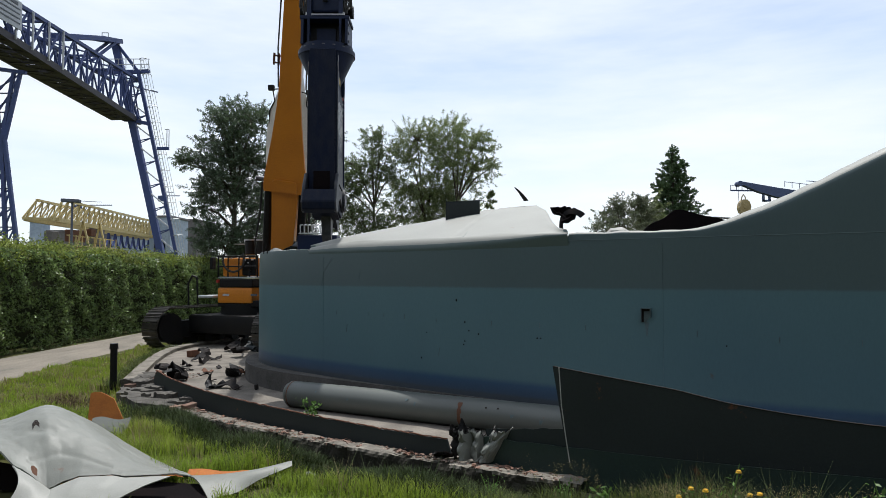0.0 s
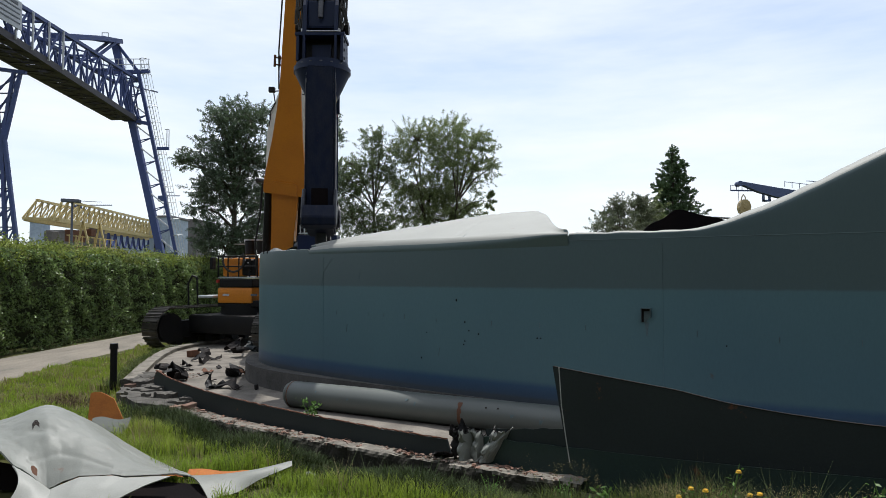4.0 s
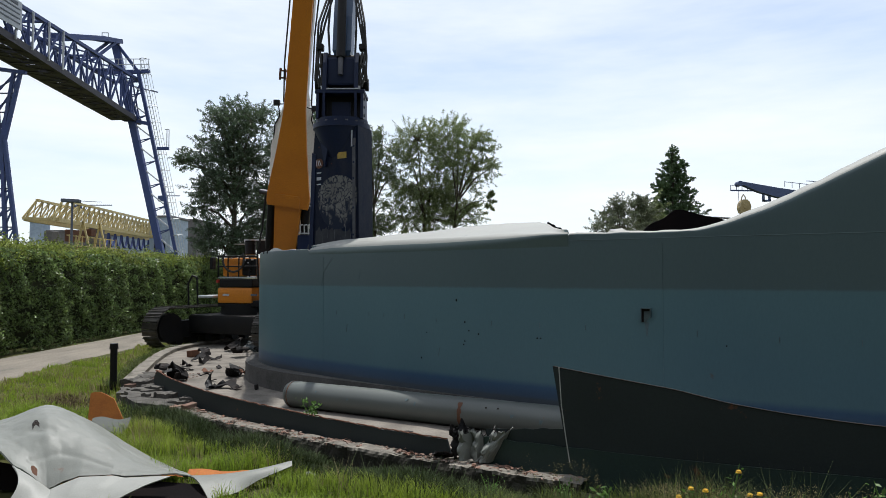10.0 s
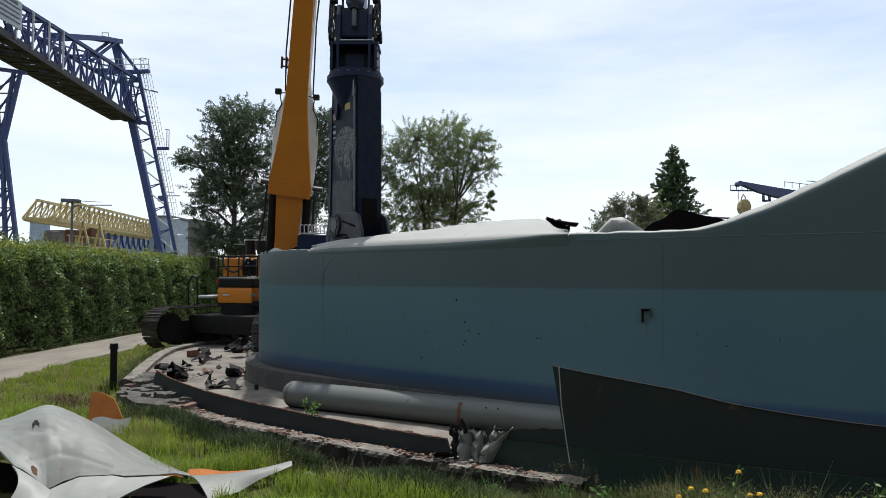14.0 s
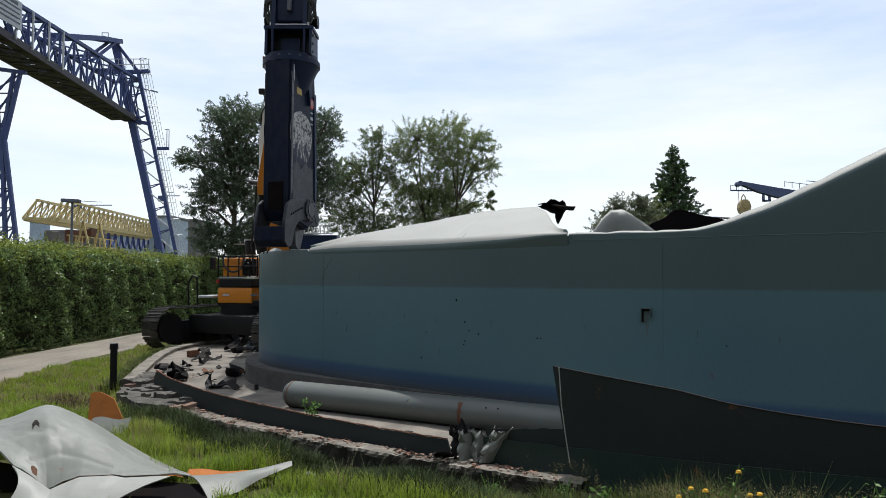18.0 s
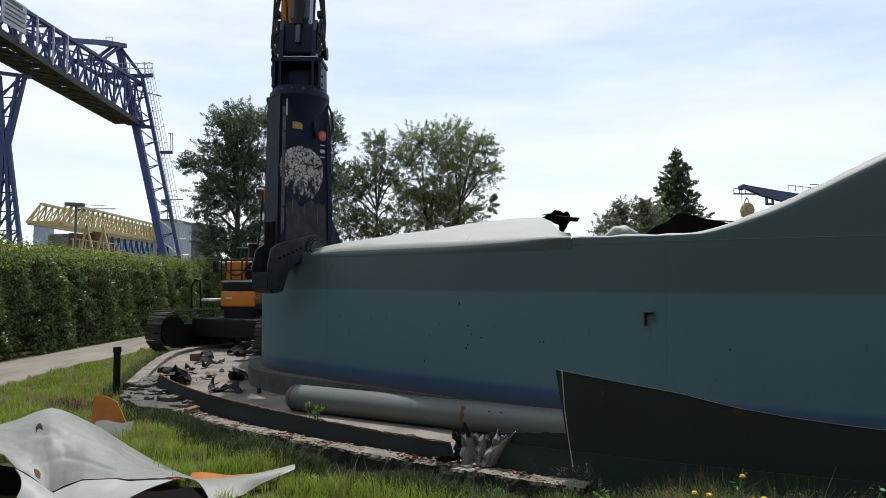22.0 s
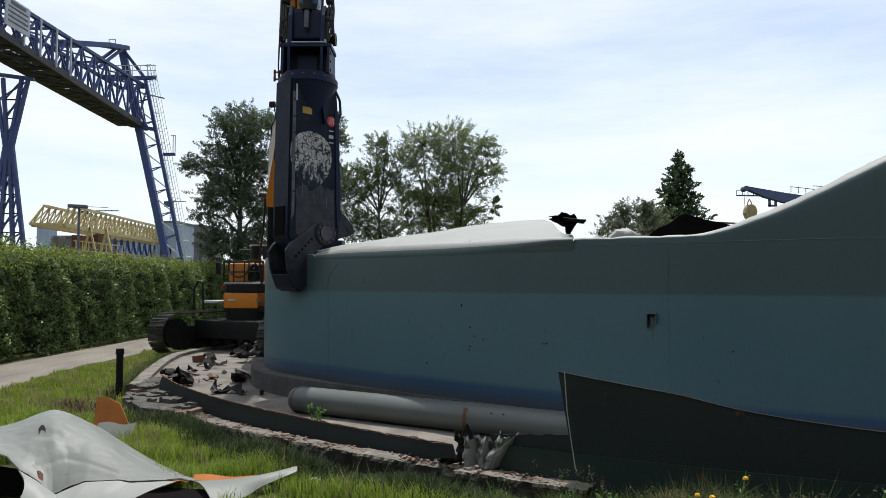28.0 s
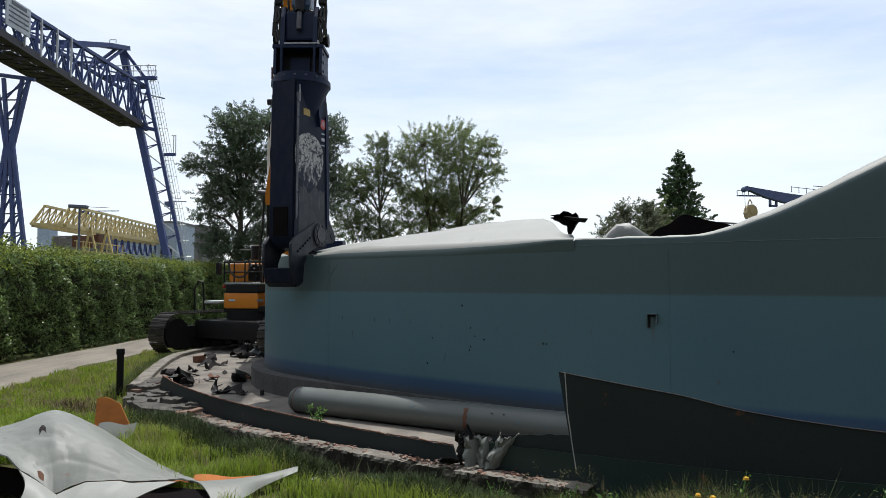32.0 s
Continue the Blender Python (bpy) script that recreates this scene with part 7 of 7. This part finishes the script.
DEB = [(-5.45, 13.9, 0.35, 0.45, 0.30, 1, "scrap", 2), (-5.20, 13.75, 0.3, 0.5, 0.34, 2, "scrap", 0), (-5.35, 13.55, 0.3, 0.45, 0.22, 3, "black", 2), (-4.35, 13.0, 0.07, 0.30, 0.26, 4, "bund", 0),
       (-3.95, 12.75, 0.20, 0.62, 0.16, 5, "scrap", 0), (-4.15, 12.75, 0.16, 0.36, 0.14, 6, "black", 0), (-4.25, 14.3, 0.3, 0.55, 0.26, 7, "black", 0), (-3.95, 14.4, 0.3, 0.4, 0.30, 8, "rust", 0),
       (-6.35, 17.8, 0.22, 0.24, 0.17, 9, "rust", 1), (-6.0, 17.6, 0.22, 0.3, 0.22, 10, "scrap", 2), (-5.75, 17.0, 0.18, 0.7, 0.18, 11, "scrap", 0), (-5.55, 16.3, 0.10, 0.5, 0.22, 12, "scrap", 0),
       (-5.85, 15.9, 0.10, 0.4, 0.16, 13, "scrap", 0), (-6.2, 15.6, 0.2, 0.3, 0.06, 14, "black", 0), (-5.75, 19.2, 0.4, 0.7, 0.36, 15, "scrap", 0), (-5.3, 19.0, 0.4, 0.6, 0.25, 16, "bund", 0),
       (-4.85, 18.0, 0.3, 0.4, 0.24, 17, "bund", 2), (-5.15, 17.7, 0.3, 0.45, 0.26, 18, "scrap", 2), (-4.9, 14.4, 0.1, 0.25, 0.05, 19, "scrap", 0), (-3.35, 12.6, 0.06, 0.07, 0.10, 20, "scrap", 1), (-3.35, 13.2, 0.06, 0.06, 0.08, 21, "scrap", 1),
       (-5.0, 14.9, 0.15, 0.22, 0.05, 22, "rust", 0), (-5.85, 14.5, 0.2, 0.4, 0.08, 23, "rust", 0), (-5.6, 15.2, 0.2, 0.3, 0.06, 24, "scrap", 0), (-4.5, 13.6, 0.08, 0.16, 0.04, 25, "scrap", 0), (-5.0, 15.6, 0.1, 0.3, 0.05, 26, "scrap", 0), (-4.6, 15.4, 0.12, 0.25, 0.06, 27, "rust", 0)]
WORD = {"scrap": "dark torn steel scrap on the slab", "black": "black bent steel scrap on the slab", "bund": "dark green bent plate on the slab", "sheet_white": "pale torn sheet strip on the slab", "rust": "rust-brown steel piece on the slab", "sheet": "grey curled sheet on the slab"}
for x, y, w, l, h, sd, mt, kd in DEB:
    debris((x, y), w, l, h, sd, M[mt], WORD[mt], kd)

# dark round cap on the slab beyond the cut wall
capb = thing("pipe_stub", "small dark steel pipe stub on the slab", "pipe stub", (-0.45, 8.75, 0.075))
bm = new_bm()
tube(bm, (0, 0, 0), (0, 0, 0.10), 0.085, 18, 0.08)
part("stub", bm, M["scrap"], capb, smooth=True)

# rubble along the slab's edge
bm = new_bm()
for k in range(1000):
    if rnd.random() < 0.72:
        deg = rnd.uniform(219, 242.4)
        x, y = bund_at(deg, rnd.gauss(17.52, 0.06))
        z = ledge_height(deg) - 0.008
    else:
        x, y, z = -5.0 - rnd.random() * 1.2, 11.2 + rnd.random() * 3.6, 0.08
        if x < -5.6 - (y - 12.5) * 0.3:
            continue
    q = rnd.uniform(0.006, 0.018) * (1.7 if rnd.random() < 0.10 else 1)
    n0 = len(bm.verts)
    box(bm, (0, 0, q * 0.3), (q * rnd.uniform(1.2, 3.2), q * rnd.uniform(0.8, 2.0), q * 0.6), Matrix.Translation((x, y, z)) @ Matrix.Rotation(rnd.random() * 6, 4, "Z") @ Matrix.Rotation(rnd.uniform(-0.3, 0.3), 4, "X"))
    bm.verts.ensure_lookup_table()
    for v in bm.verts[n0:]:
        v.co += Vector((rnd.uniform(-1, 1), rnd.uniform(-1, 1), rnd.uniform(-1, 1))) * q * 0.3
tagged(part("rubble", bm, M["rubble"]), "crumbled brick and concrete grit on the slab edge", "rubble", kind="stuff")
# broken slab pieces at the corner by the bollard
def broken(pts, z0, z1, seed):
    bm = new_bm()
    ring = []
    for a, b in zip(pts, pts[1:] + pts[:1]):
        for k in range(7):
            p = Vector(a).lerp(Vector(b), k / 7)
            o = 0.09 * noise.noise((p.x * 5, p.y * 5, seed)) + 0.05 * noise.noise((p.x * 13, p.y * 13, seed))
            ring.append((p.x + o, p.y + o * 0.7))
    c = (sum(p[0] for p in ring) / len(ring), sum(p[1] for p in ring) / len(ring))
    prism(bm, [(p[0] - c[0], p[1] - c[1]) for p in ring], z0, z1, "z")
    fs = [f for f in bm.faces if len(f.verts) > 8]
    bmesh.ops.triangulate(bm, faces=fs)
    bmesh.ops.subdivide_edges(bm, edges=[e for e in bm.edges if e.calc_length() > 0.12], cuts=3, use_grid_fill=False)
    for v in bm.verts:
        v.co.z += 0.022 * noise.noise(v.co * 5 + Vector((seed, 0, 0))) + 0.025 * noise.noise(v.co * 17)
    ob = tagged(part("broken_slab", bm, M["broken"]), "broken mossy concrete slab piece", "concrete block", group="broken slab pieces")
    ob.location = (*c, 0)
    ob.rotation_euler = (radians(rnd.uniform(-2.5, 2.5)), radians(rnd.uniform(-2.5, 2.5)), 0)


broken([(-5.4, 12.05), (-4.75, 12.0), (-4.2, 11.3), (-3.85, 10.75), (-4.3, 10.6), (-4.75, 10.8), (-5.25, 11.4)], 0.06, 0.17, 1.0)
broken([(-5.2, 11.75), (-4.6, 11.5), (-4.2, 10.95), (-4.5, 10.85), (-5.0, 11.1)], -0.06, 0.05, 2.0)
broken([(-5.75, 12.75), (-5.3, 12.6), (-5.2, 12.1), (-5.6, 12.0)], 0.02, 0.13, 3.0)
broken([(-5.95, 13.5), (-5.5, 13.3), (-5.45, 12.85), (-5.85, 12.85)], 0.03, 0.15, 4.0)
broken([(-6.15, 14.3), (-5.75, 14.2), (-5.6, 13.7), (-6.0, 13.6)], 0.04, 0.16, 5.0)
for k in range(16):
    t = rnd.random()
    cx, cy = -5.75 + 1.75 * t + rnd.uniform(-0.25, 0.25), 12.9 - 2.2 * t + rnd.uniform(-0.25, 0.35)
    sz = rnd.uniform(0.10, 0.26)
    a0 = rnd.random() * 6
    broken([(cx + sz * math.cos(a0 + b) * rnd.uniform(0.7, 1.3), cy + sz * math.sin(a0 + b) * rnd.uniform(0.6, 1.1)) for b in (0, 1.2, 2.3, 3.6, 5.0)], 0.05 + 0.08 * rnd.random(), 0.15 + 0.10 * rnd.random(), 6.0 + k)
brick_bm = new_bm()
box(brick_bm, (0, 0, 0.035), (0.22, 0.105, 0.07), bevel=0.012)
first_brick = None
for x, y, z, a, mt in ((-5.55, 12.95, 0.15, 20, "rubble"), (-5.42, 12.72, 0.13, 70, "rubble"), (-5.6, 12.55, 0.12, -30, "rubble"), (-4.0, 10.55, 0.10, 10, "rubble"), (-5.35, 13.2, 0.15, 45, "rubble"), (-3.8, 10.5, 0.14, 60, "rubble")):
    if first_brick is None:
        first_brick = part("loose_brick", brick_bm, M[mt])
        o = first_brick
    else:
        o = new("loose_brick", first_brick.data)
    o.location, o.rotation_euler = (x, y, z), (radians(4), radians(-5), radians(a))
    tagged(o, "loose red brick on the broken slab", "brick", group="loose bricks")

# bollard
bol = thing("pipe_bollard", "black steel pipe bollard in the grass", "bollard", (-6.12, 13.0, -0.03))
bm = new_bm()
tube(bm, (0, 0, 0), (0, 0, 0.84), 0.062, 18)
part("post", bm, M["black"], bol, smooth=True)
bm = new_bm()
tube(bm, (0, 0, 0.80), (0, 0, 0.90), 0.078, 18, 0.07)
part("cap", bm, M["black"], bol, smooth=True)


# weeds
def weed(at, h, seed, flowers, name, label, leaf_size=0.05, stems=6):
    ob = thing(name, label, "plant", (at[0], at[1], ground_height(at[0], at[1]) - 0.04 if at[1] < 8 else 0.14))
    r = random.Random(seed)
    bm, pts, heads = new_bm(), [], []
    for k in range(stems):
        a, le = r.uniform(0, 6.28), r.uniform(0.08, 0.4)
        hh = h * r.uniform(0.65, 1.0)
        q = Vector((math.cos(a) * le * hh, math.sin(a) * le * hh, hh))
        mid = q * 0.5 + Vector((0, 0, hh * 0.06))
        tube(bm, (0, 0, 0), mid, 0.006, 5, 0.005)
        tube(bm, mid, q, 0.005, 5, 0.003)
        heads.append(q)
        for j in range(16):
            t = r.uniform(0.15, 1.0)
            c = mid * (t * 2) if t < 0.5 else mid.lerp(q, (t - 0.5) * 2)
            pts.append((c.x + r.gauss(0, 0.03), c.y + r.gauss(0, 0.03), c.z + r.gauss(0, 0.02)))
    part("stems", bm, M["weed"], ob)
    leaf_mesh("leaves", pts, leaf_size, M["weed"], ob, "", seed)
    for q in heads[:flowers]:
        bm = new_bm()
        for j in range(7):
            a = j * 0.9
            m = Matrix.Translation(q) @ Matrix.Rotation(a, 4, "Z") @ Matrix.Rotation(0.5, 4, "Y")
            box(bm, (0.010, 0, 0.004), (0.020, 0.013, 0.006), m)
            box(bm, (0.006, 0, 0.012), (0.014, 0.011, 0.006), m @ Matrix.Rotation(0.45, 4, "Z"))
        part("flower", bm, M["petal"], ob, "small yellow flower head")
    return ob


for k, (x, h) in enumerate(((2.02, 0.69), (1.74, 0.63), (2.33, 0.65), (2.35, 0.59), (2.42, 0.53), (2.49, 0.52), (2.55, 0.51), (1.75, 0.50), (1.79, 0.57), (2.26, 0.52), (2.60, 0.52), (1.98, 0.56))):
    weed((x * 0.97, 5.05 - 0.02 * (k % 3)), h + 0.07, 40 + k, 2, "flowering_weed", "weed with small yellow flower heads", 0.020, 3)
for k, (x, y, h) in enumerate(((3.02, 4.85, 0.72), (3.13, 4.8, 0.76), (3.07, 4.75, 0.70), (2.1, 5.3, 0.46), (1.35, 5.9, 0.36))):
    weed((x, y), h, 60 + k, 0, "leafy_weed", "bright green leafy weed in the grass", 0.036, 7)
weed((-1.72, 9.15), 0.42, 70, 0, "leafy_weed", "leafy weed growing in the slab joint", 0.028, 8)
weed((0.45, 6.6), 0.30, 71, 0, "dry_weed", "dry weed at the slab edge", 0.014, 6)
weed((1.05, 6.2), 0.36, 72, 0, "dry_weed", "dry weed at the slab edge", 0.014, 7)

# radiator-like grille that shows behind the boom
gr = thing("grille_box", "dark box with a pale slatted grille beyond the tank", "grille", (-3.90, 19.3, 0.075))
bm = new_bm()
box(bm, (0.4, 0.3, 1.6), (1.1, 0.6, 3.2), bevel=0.03)
part("housing", bm, M["blue_steel"], gr)
for k in range(8):
    bm = new_bm()
    wire(bm, [(-0.05 + 0.11 * k, -0.05, 3.22), (-0.05 + 0.11 * k, -0.12, 3.46), (0.03 + 0.11 * k, -0.10, 3.48)], 0.018, 6)
    part("grille_bar", bm, M["galv"], gr, "pale bent bar")
bm = new_bm()
tube(bm, (-0.1, -0.05, 3.24), (0.85, -0.05, 3.24), 0.022, 6)
part("grille_rail", bm, M["galv"], gr)


# ======== what moves ========
def motions():
    shear_rows = [
        (0, -2.248, 13.3, 6.411, 91.8, 22), (0.5, -2.334, 13.3, 6.218, 86.3, 22), (1, -2.296, 13.3, 6.345, 80.8, 23),
        (1.5, -2.366, 13.3, 6.102, 79.5, 23), (2, -2.391, 13.3, 5.820, 78.2, 23), (2.5, -2.375, 13.3, 5.831, 79.5, 24),
        (3, -2.386, 13.3, 5.864, 80.9, 24), (3.5, -2.321, 13.3, 5.980, 87.6, 24), (5.5, -2.401, 13.3, 6.378, 114.5, 23),
        (6, -2.352, 13.3, 6.456, 114.1, 23), (6.5, -2.372, 13.3, 6.267, 117.9, 23), (7, -2.347, 13.3, 5.732, 121.7, 16),
        (7.5, -2.291, 13.3, 5.594, 132, 10), (8, -2.170, 13.3, 5.423, 142.2, 6), (8.5, -2.065, 13.3, 5.121, 143.5, 2),
        (9, -1.933, 13.3, 5.022, 144.8, 2), (9.5, -1.895, 13.3, 4.995, 148.8, 2), (10, -1.949, 13.3, 4.989, 152.7, 2),
        (10.5, -1.966, 13.3, 4.995, 154.8, 2), (11, -1.933, 13.3, 5.000, 156.8, 2), (11.5, -1.934, 13.3, 5.104, 157.6, 2),
        (12, -1.918, 13.3, 5.291, 158.3, 2), (12.5, -1.822, 13.3, 5.517, 149.3, 2), (13, -1.719, 13.3, 5.699, 140.3, 2),
        (13.5, -1.687, 13.3, 5.853, 133.1, 2), (14, -1.693, 13.3, 5.919, 125.8, 2), (14.5, -1.617, 13.3, 5.986, 117.5, 2),
        (16.5, -2.208, 13.3, 6.151, 84.3, 4), (17, -2.690, 13.3, 6.373, 69.5, -2), (17.5, -2.864, 13.3, 6.173, 73.9, -3),
        (18, -2.930, 13.3, 6.218, 74.8, -4), (18.5, -2.798, 13.3, 6.162, 73.8, -3), (19, -2.744, 13.15, 6.084, 72.7, -2),
        (19.5, -2.880, 12.95, 5.652, 61.1, -6), (20, -2.912, 12.8, 5.495, 48.4, -10), (20.5, -2.828, 12.8, 5.472, 45.8, -7),
        (21, -2.742, 12.8, 5.500, 42.4, -6), (21.5, -2.718, 12.8, 5.489, 42.3, -7), (22, -2.720, 12.8, 5.512, 42.3, -8),
        (22.5, -2.710, 12.8, 5.512, 42.1, -10), (23, -2.684, 12.8, 5.604, 41.9, -12), (23.5, -2.663, 12.8, 5.647, 40.3, -15),
        (24, -2.653, 12.8, 5.700, 38.8, -18), (24.5, -2.654, 12.8, 5.743, 38.8, -20), (25, -2.654, 12.8, 5.775, 38.8, -22),
        (25.5, -2.654, 12.8, 5.776, 39.2, -23), (27.5, -2.623, 12.8, 5.807, 41.1, -28), (28, -2.609, 12.8, 5.821, 45.2, -28),
        (28.5, -2.616, 12.8, 5.845, 50.3, -26), (29, -2.627, 12.8, 5.877, 55.4, -24), (29.5, -2.627, 12.8, 5.899, 57, -22),
        (30, -2.628, 12.8, 5.920, 58.2, -21), (30.5, -2.659, 12.8, 5.878, 62.2, -20), (31, -2.712, 12.8, 5.825, 61, -19),
        (31.5, -2.754, 12.8, 5.836, 63.9, -19), (32, -2.754, 12.8, 5.804, 66.8, -19),
    ]
    boom_rows = [
        (0, 0.000, 0.000, 0.0), (0.5, 0.012, -0.045, -0.3), (1, 0.000, -0.030, 0.0), (1.5, 0.012, -0.089, -0.4),
        (2, -0.001, -0.179, -0.3), (3, -0.030, -0.179, -0.3), (3.5, 0.001, -0.119, 0.0), (5.5, -0.068, 0.015, 0.5),
        (6, -0.015, 0.015, 0.0), (6.5, -0.054, -0.045, 0.4), (7, -0.033, -0.179, -0.5), (7.5, 0.012, -0.253, -0.5),
        (8, 0.032, -0.298, 0.0), (8.5, 0.062, -0.372, 0.0), (9, 0.044, -0.387, 1.1), (9.5, 0.076, -0.387, 1.3),
        (10, 0.032, -0.387, 1.3), (11, 0.085, -0.387, 0.8), (11.5, 0.045, -0.372, 1.2), (12, 0.041, -0.327, 0.8),
        (12.5, 0.057, -0.253, 1.1), (13, 0.074, -0.208, 1.3), (13.5, 0.074, -0.164, 1.3), (14, 0.073, -0.089, 1.3),
        (14.5, 0.102, -0.074, 1.3), (16.5, 0.032, -0.030, 0.3), (17, -0.018, 0.015, -0.3), (17.5, 0.019, -0.045, -2.5),
        (18, -0.077, -0.104, -1.9), (18.5, -0.120, -0.074, -0.3), (19, -0.066, -0.074, -0.8), (19.5, -0.040, -0.290, -1.9),
        (20, -0.052, -0.214, -2.4), (20.5, -0.031, -0.247, -1.5), (21, -0.017, -0.238, -0.9), (22, -0.022, -0.235, -1.1),
        (23, -0.021, -0.226, -1.0), (24, -0.023, -0.255, -1.1), (25, -0.023, -0.268, -1.1), (25.5, -0.017, -0.268, -0.9),
        (27.5, -0.022, -0.299, -1.1), (28, -0.022, -0.293, -1.1), (29, -0.024, -0.275, -1.2), (30, -0.024, -0.274, -1.2),
        (31, -0.027, -0.214, -1.3), (31.5, -0.035, -0.243, -1.7), (32, -0.035, -0.228, -1.7),
    ]
    flap_rows = [
        (0, 15.2), (0.5, 15.2), (1, 18.4), (1.5, 9.8), (2, 4.0), (3, 5.5), (3.5, 12.0), (5.5, 13.9), (6, 16.1), (6.5, 12.6),
        (7, 8.6), (7.5, 9.8), (8, 5.5), (9, 7.3), (10, 8.1), (11, 8.1), (12, 7.1), (12.5, 9.2), (13, 9.8), (13.5, 11.8),
        (14, 9.6), (14.5, 15.7), (16.5, 13.3), (17, 13.7), (17.5, 12.2), (18, 14.6), (18.5, 10.9), (19, 14.8), (19.5, 11.2),
        (20, 14.5), (20.5, 12.1), (21, 11.6), (22, 11.6), (22.5, 12.9), (23, 9.4), (23.5, 12.6), (24, 12.4), (25, 12.6),
        (25.5, 12.4), (27.5, 11.1), (28, 11.4), (29, 12.5), (30, 12.6), (31, 13.0), (31.5, 13.6), (32, 11.9),
    ]
    dome_rows = [
        (0, -0.37), (0.5, -0.36), (1, -0.23), (1.5, -0.39), (2, -0.49), (3, -0.49), (3.5, -0.47), (5.5, -0.39), (6, -0.24),
        (6.5, -0.38), (7, -0.48), (8, -0.49), (9, -0.47), (10, -0.39), (11, -0.35), (12, -0.44), (13, -0.32), (13.5, -0.24),
        (14, -0.20), (14.5, 0.00), (16.5, -0.18), (17, -0.12), (18, -0.07), (18.5, -0.19), (19, -0.04), (20, -0.17), (21, -0.18),
        (22, -0.28), (23, -0.35), (24, -0.18), (25, -0.18), (25.5, -0.23), (27.5, -0.29), (28, -0.30), (29, -0.23), (30, -0.21),
        (31, -0.18), (32, -0.21),
    ]
    walk(shear, [(t, pose(x, y, z, 0, 0, rz)) for t, x, y, z, rz, j in shear_rows])
    walk(stick, [(t, pose(x, y, z)) for t, x, y, z, rz, j in shear_rows])
    walk(jaw, [(t, pose(PVX, 0, PVZ, 0, j, 0)) for t, x, y, z, rz, j in shear_rows])
    walk(boom, [(t, Matrix.Translation(boom_foot + Vector((x, 0, z))) @ Matrix.Rotation(radians(r), 4, "Y")) for t, x, z, r in boom_rows])
    walk(flap, [(t, FLAP_BASE @ Matrix.Rotation(radians(a), 4, "X")) for t, a in flap_rows])
    walk(dome, [(t, pose(0, 0, z)) for t, z in dome_rows])
    walk(cup, [(t, pose(x, 2.42, z, rx, ry)) for t, x, z, rx, ry in (
        (0, 3.58, 0.10, -62, 0), (1.4, 3.58, 0.05, -62, 0), (1.9, 3.58, -0.40, -62, 0), (3.6, 3.58, -0.40, -62, 0), (5.2, 3.56, 0.12, -62, 0), (6.6, 3.56, 0.08, -62, 10),
        (7.4, 3.50, -0.40, -62, 20), (8.6, 3.46, -0.40, -62, 28), (9.4, 3.46, 0.12, -62, 30), (12.3, 3.46, 0.12, -62, 30), (13.2, 3.46, 0.12, -40, 26), (14.5, 3.42, 0.12, -36, 22),
        (16.5, 3.38, 0.13, -8, 4), (18, 3.38, 0.13, 0, 2), (25, 3.38, 0.13, 0, 2), (28, 3.46, 0.13, 0, 4), (32, 3.49, 0.13, 0, 4))])
    walk(strip, [(t, pose(x, 2.46, z, rx)) for t, x, z, rx in (
        (0, 3.57, 0.02, 0), (1.4, 3.57, 0.0, 0), (1.9, 3.57, -0.5, 0), (3.6, 3.57, -0.5, 0), (5.2, 3.56, 0.07, 0), (6.6, 3.56, 0.05, 10), (7.4, 3.55, -0.5, 35), (12.3, 3.46, -0.4, 74),
        (13.2, 3.42, 0.06, 74), (14.5, 3.42, 0.06, 74), (16.5, 3.40, 0.12, 74), (25, 3.40, 0.12, 74), (28, 3.48, 0.12, 74), (32, 3.50, 0.12, 74))])
    walk(horn, [(t, pose(3.05, 2.40, h, a)) for t, h, a in ((0, 0.29, 0), (1.4, 0.27, 0), (1.9, -0.3, 0), (3.6, -0.3, 0), (5.2, 0.15, 0), (6.6, 0.12, 0), (7.1, 0.02, 20), (8.5, -0.7, 60), (32, -0.7, 60))])
    walk(back_piece, [(0, pose(0.05, 11.9, 2.98)), (0.6, pose(0.05, 11.9, 2.97)), (1.0, pose(0.05, 11.9, 3.06)), (1.5, pose(0.05, 11.9, 2.6)), (2.2, pose(0.05, 12.3, 1.2, 20)), (3, pose(0.05, 12.4, 0.8, 30)), (32, pose(0.05, 12.4, 0.8, 30))])
    walk(corner, [(0, pose(5.0, 11.6, 1.9)), (13.4, pose(5.0, 11.6, 1.9)), (14.5, pose(5.0, 11.6, 2.45)), (19.4, pose(5.0, 11.6, 2.42)), (20.5, pose(5.0, 11.6, 1.9)), (32, pose(5.0, 11.6, 1.9))])


motions()
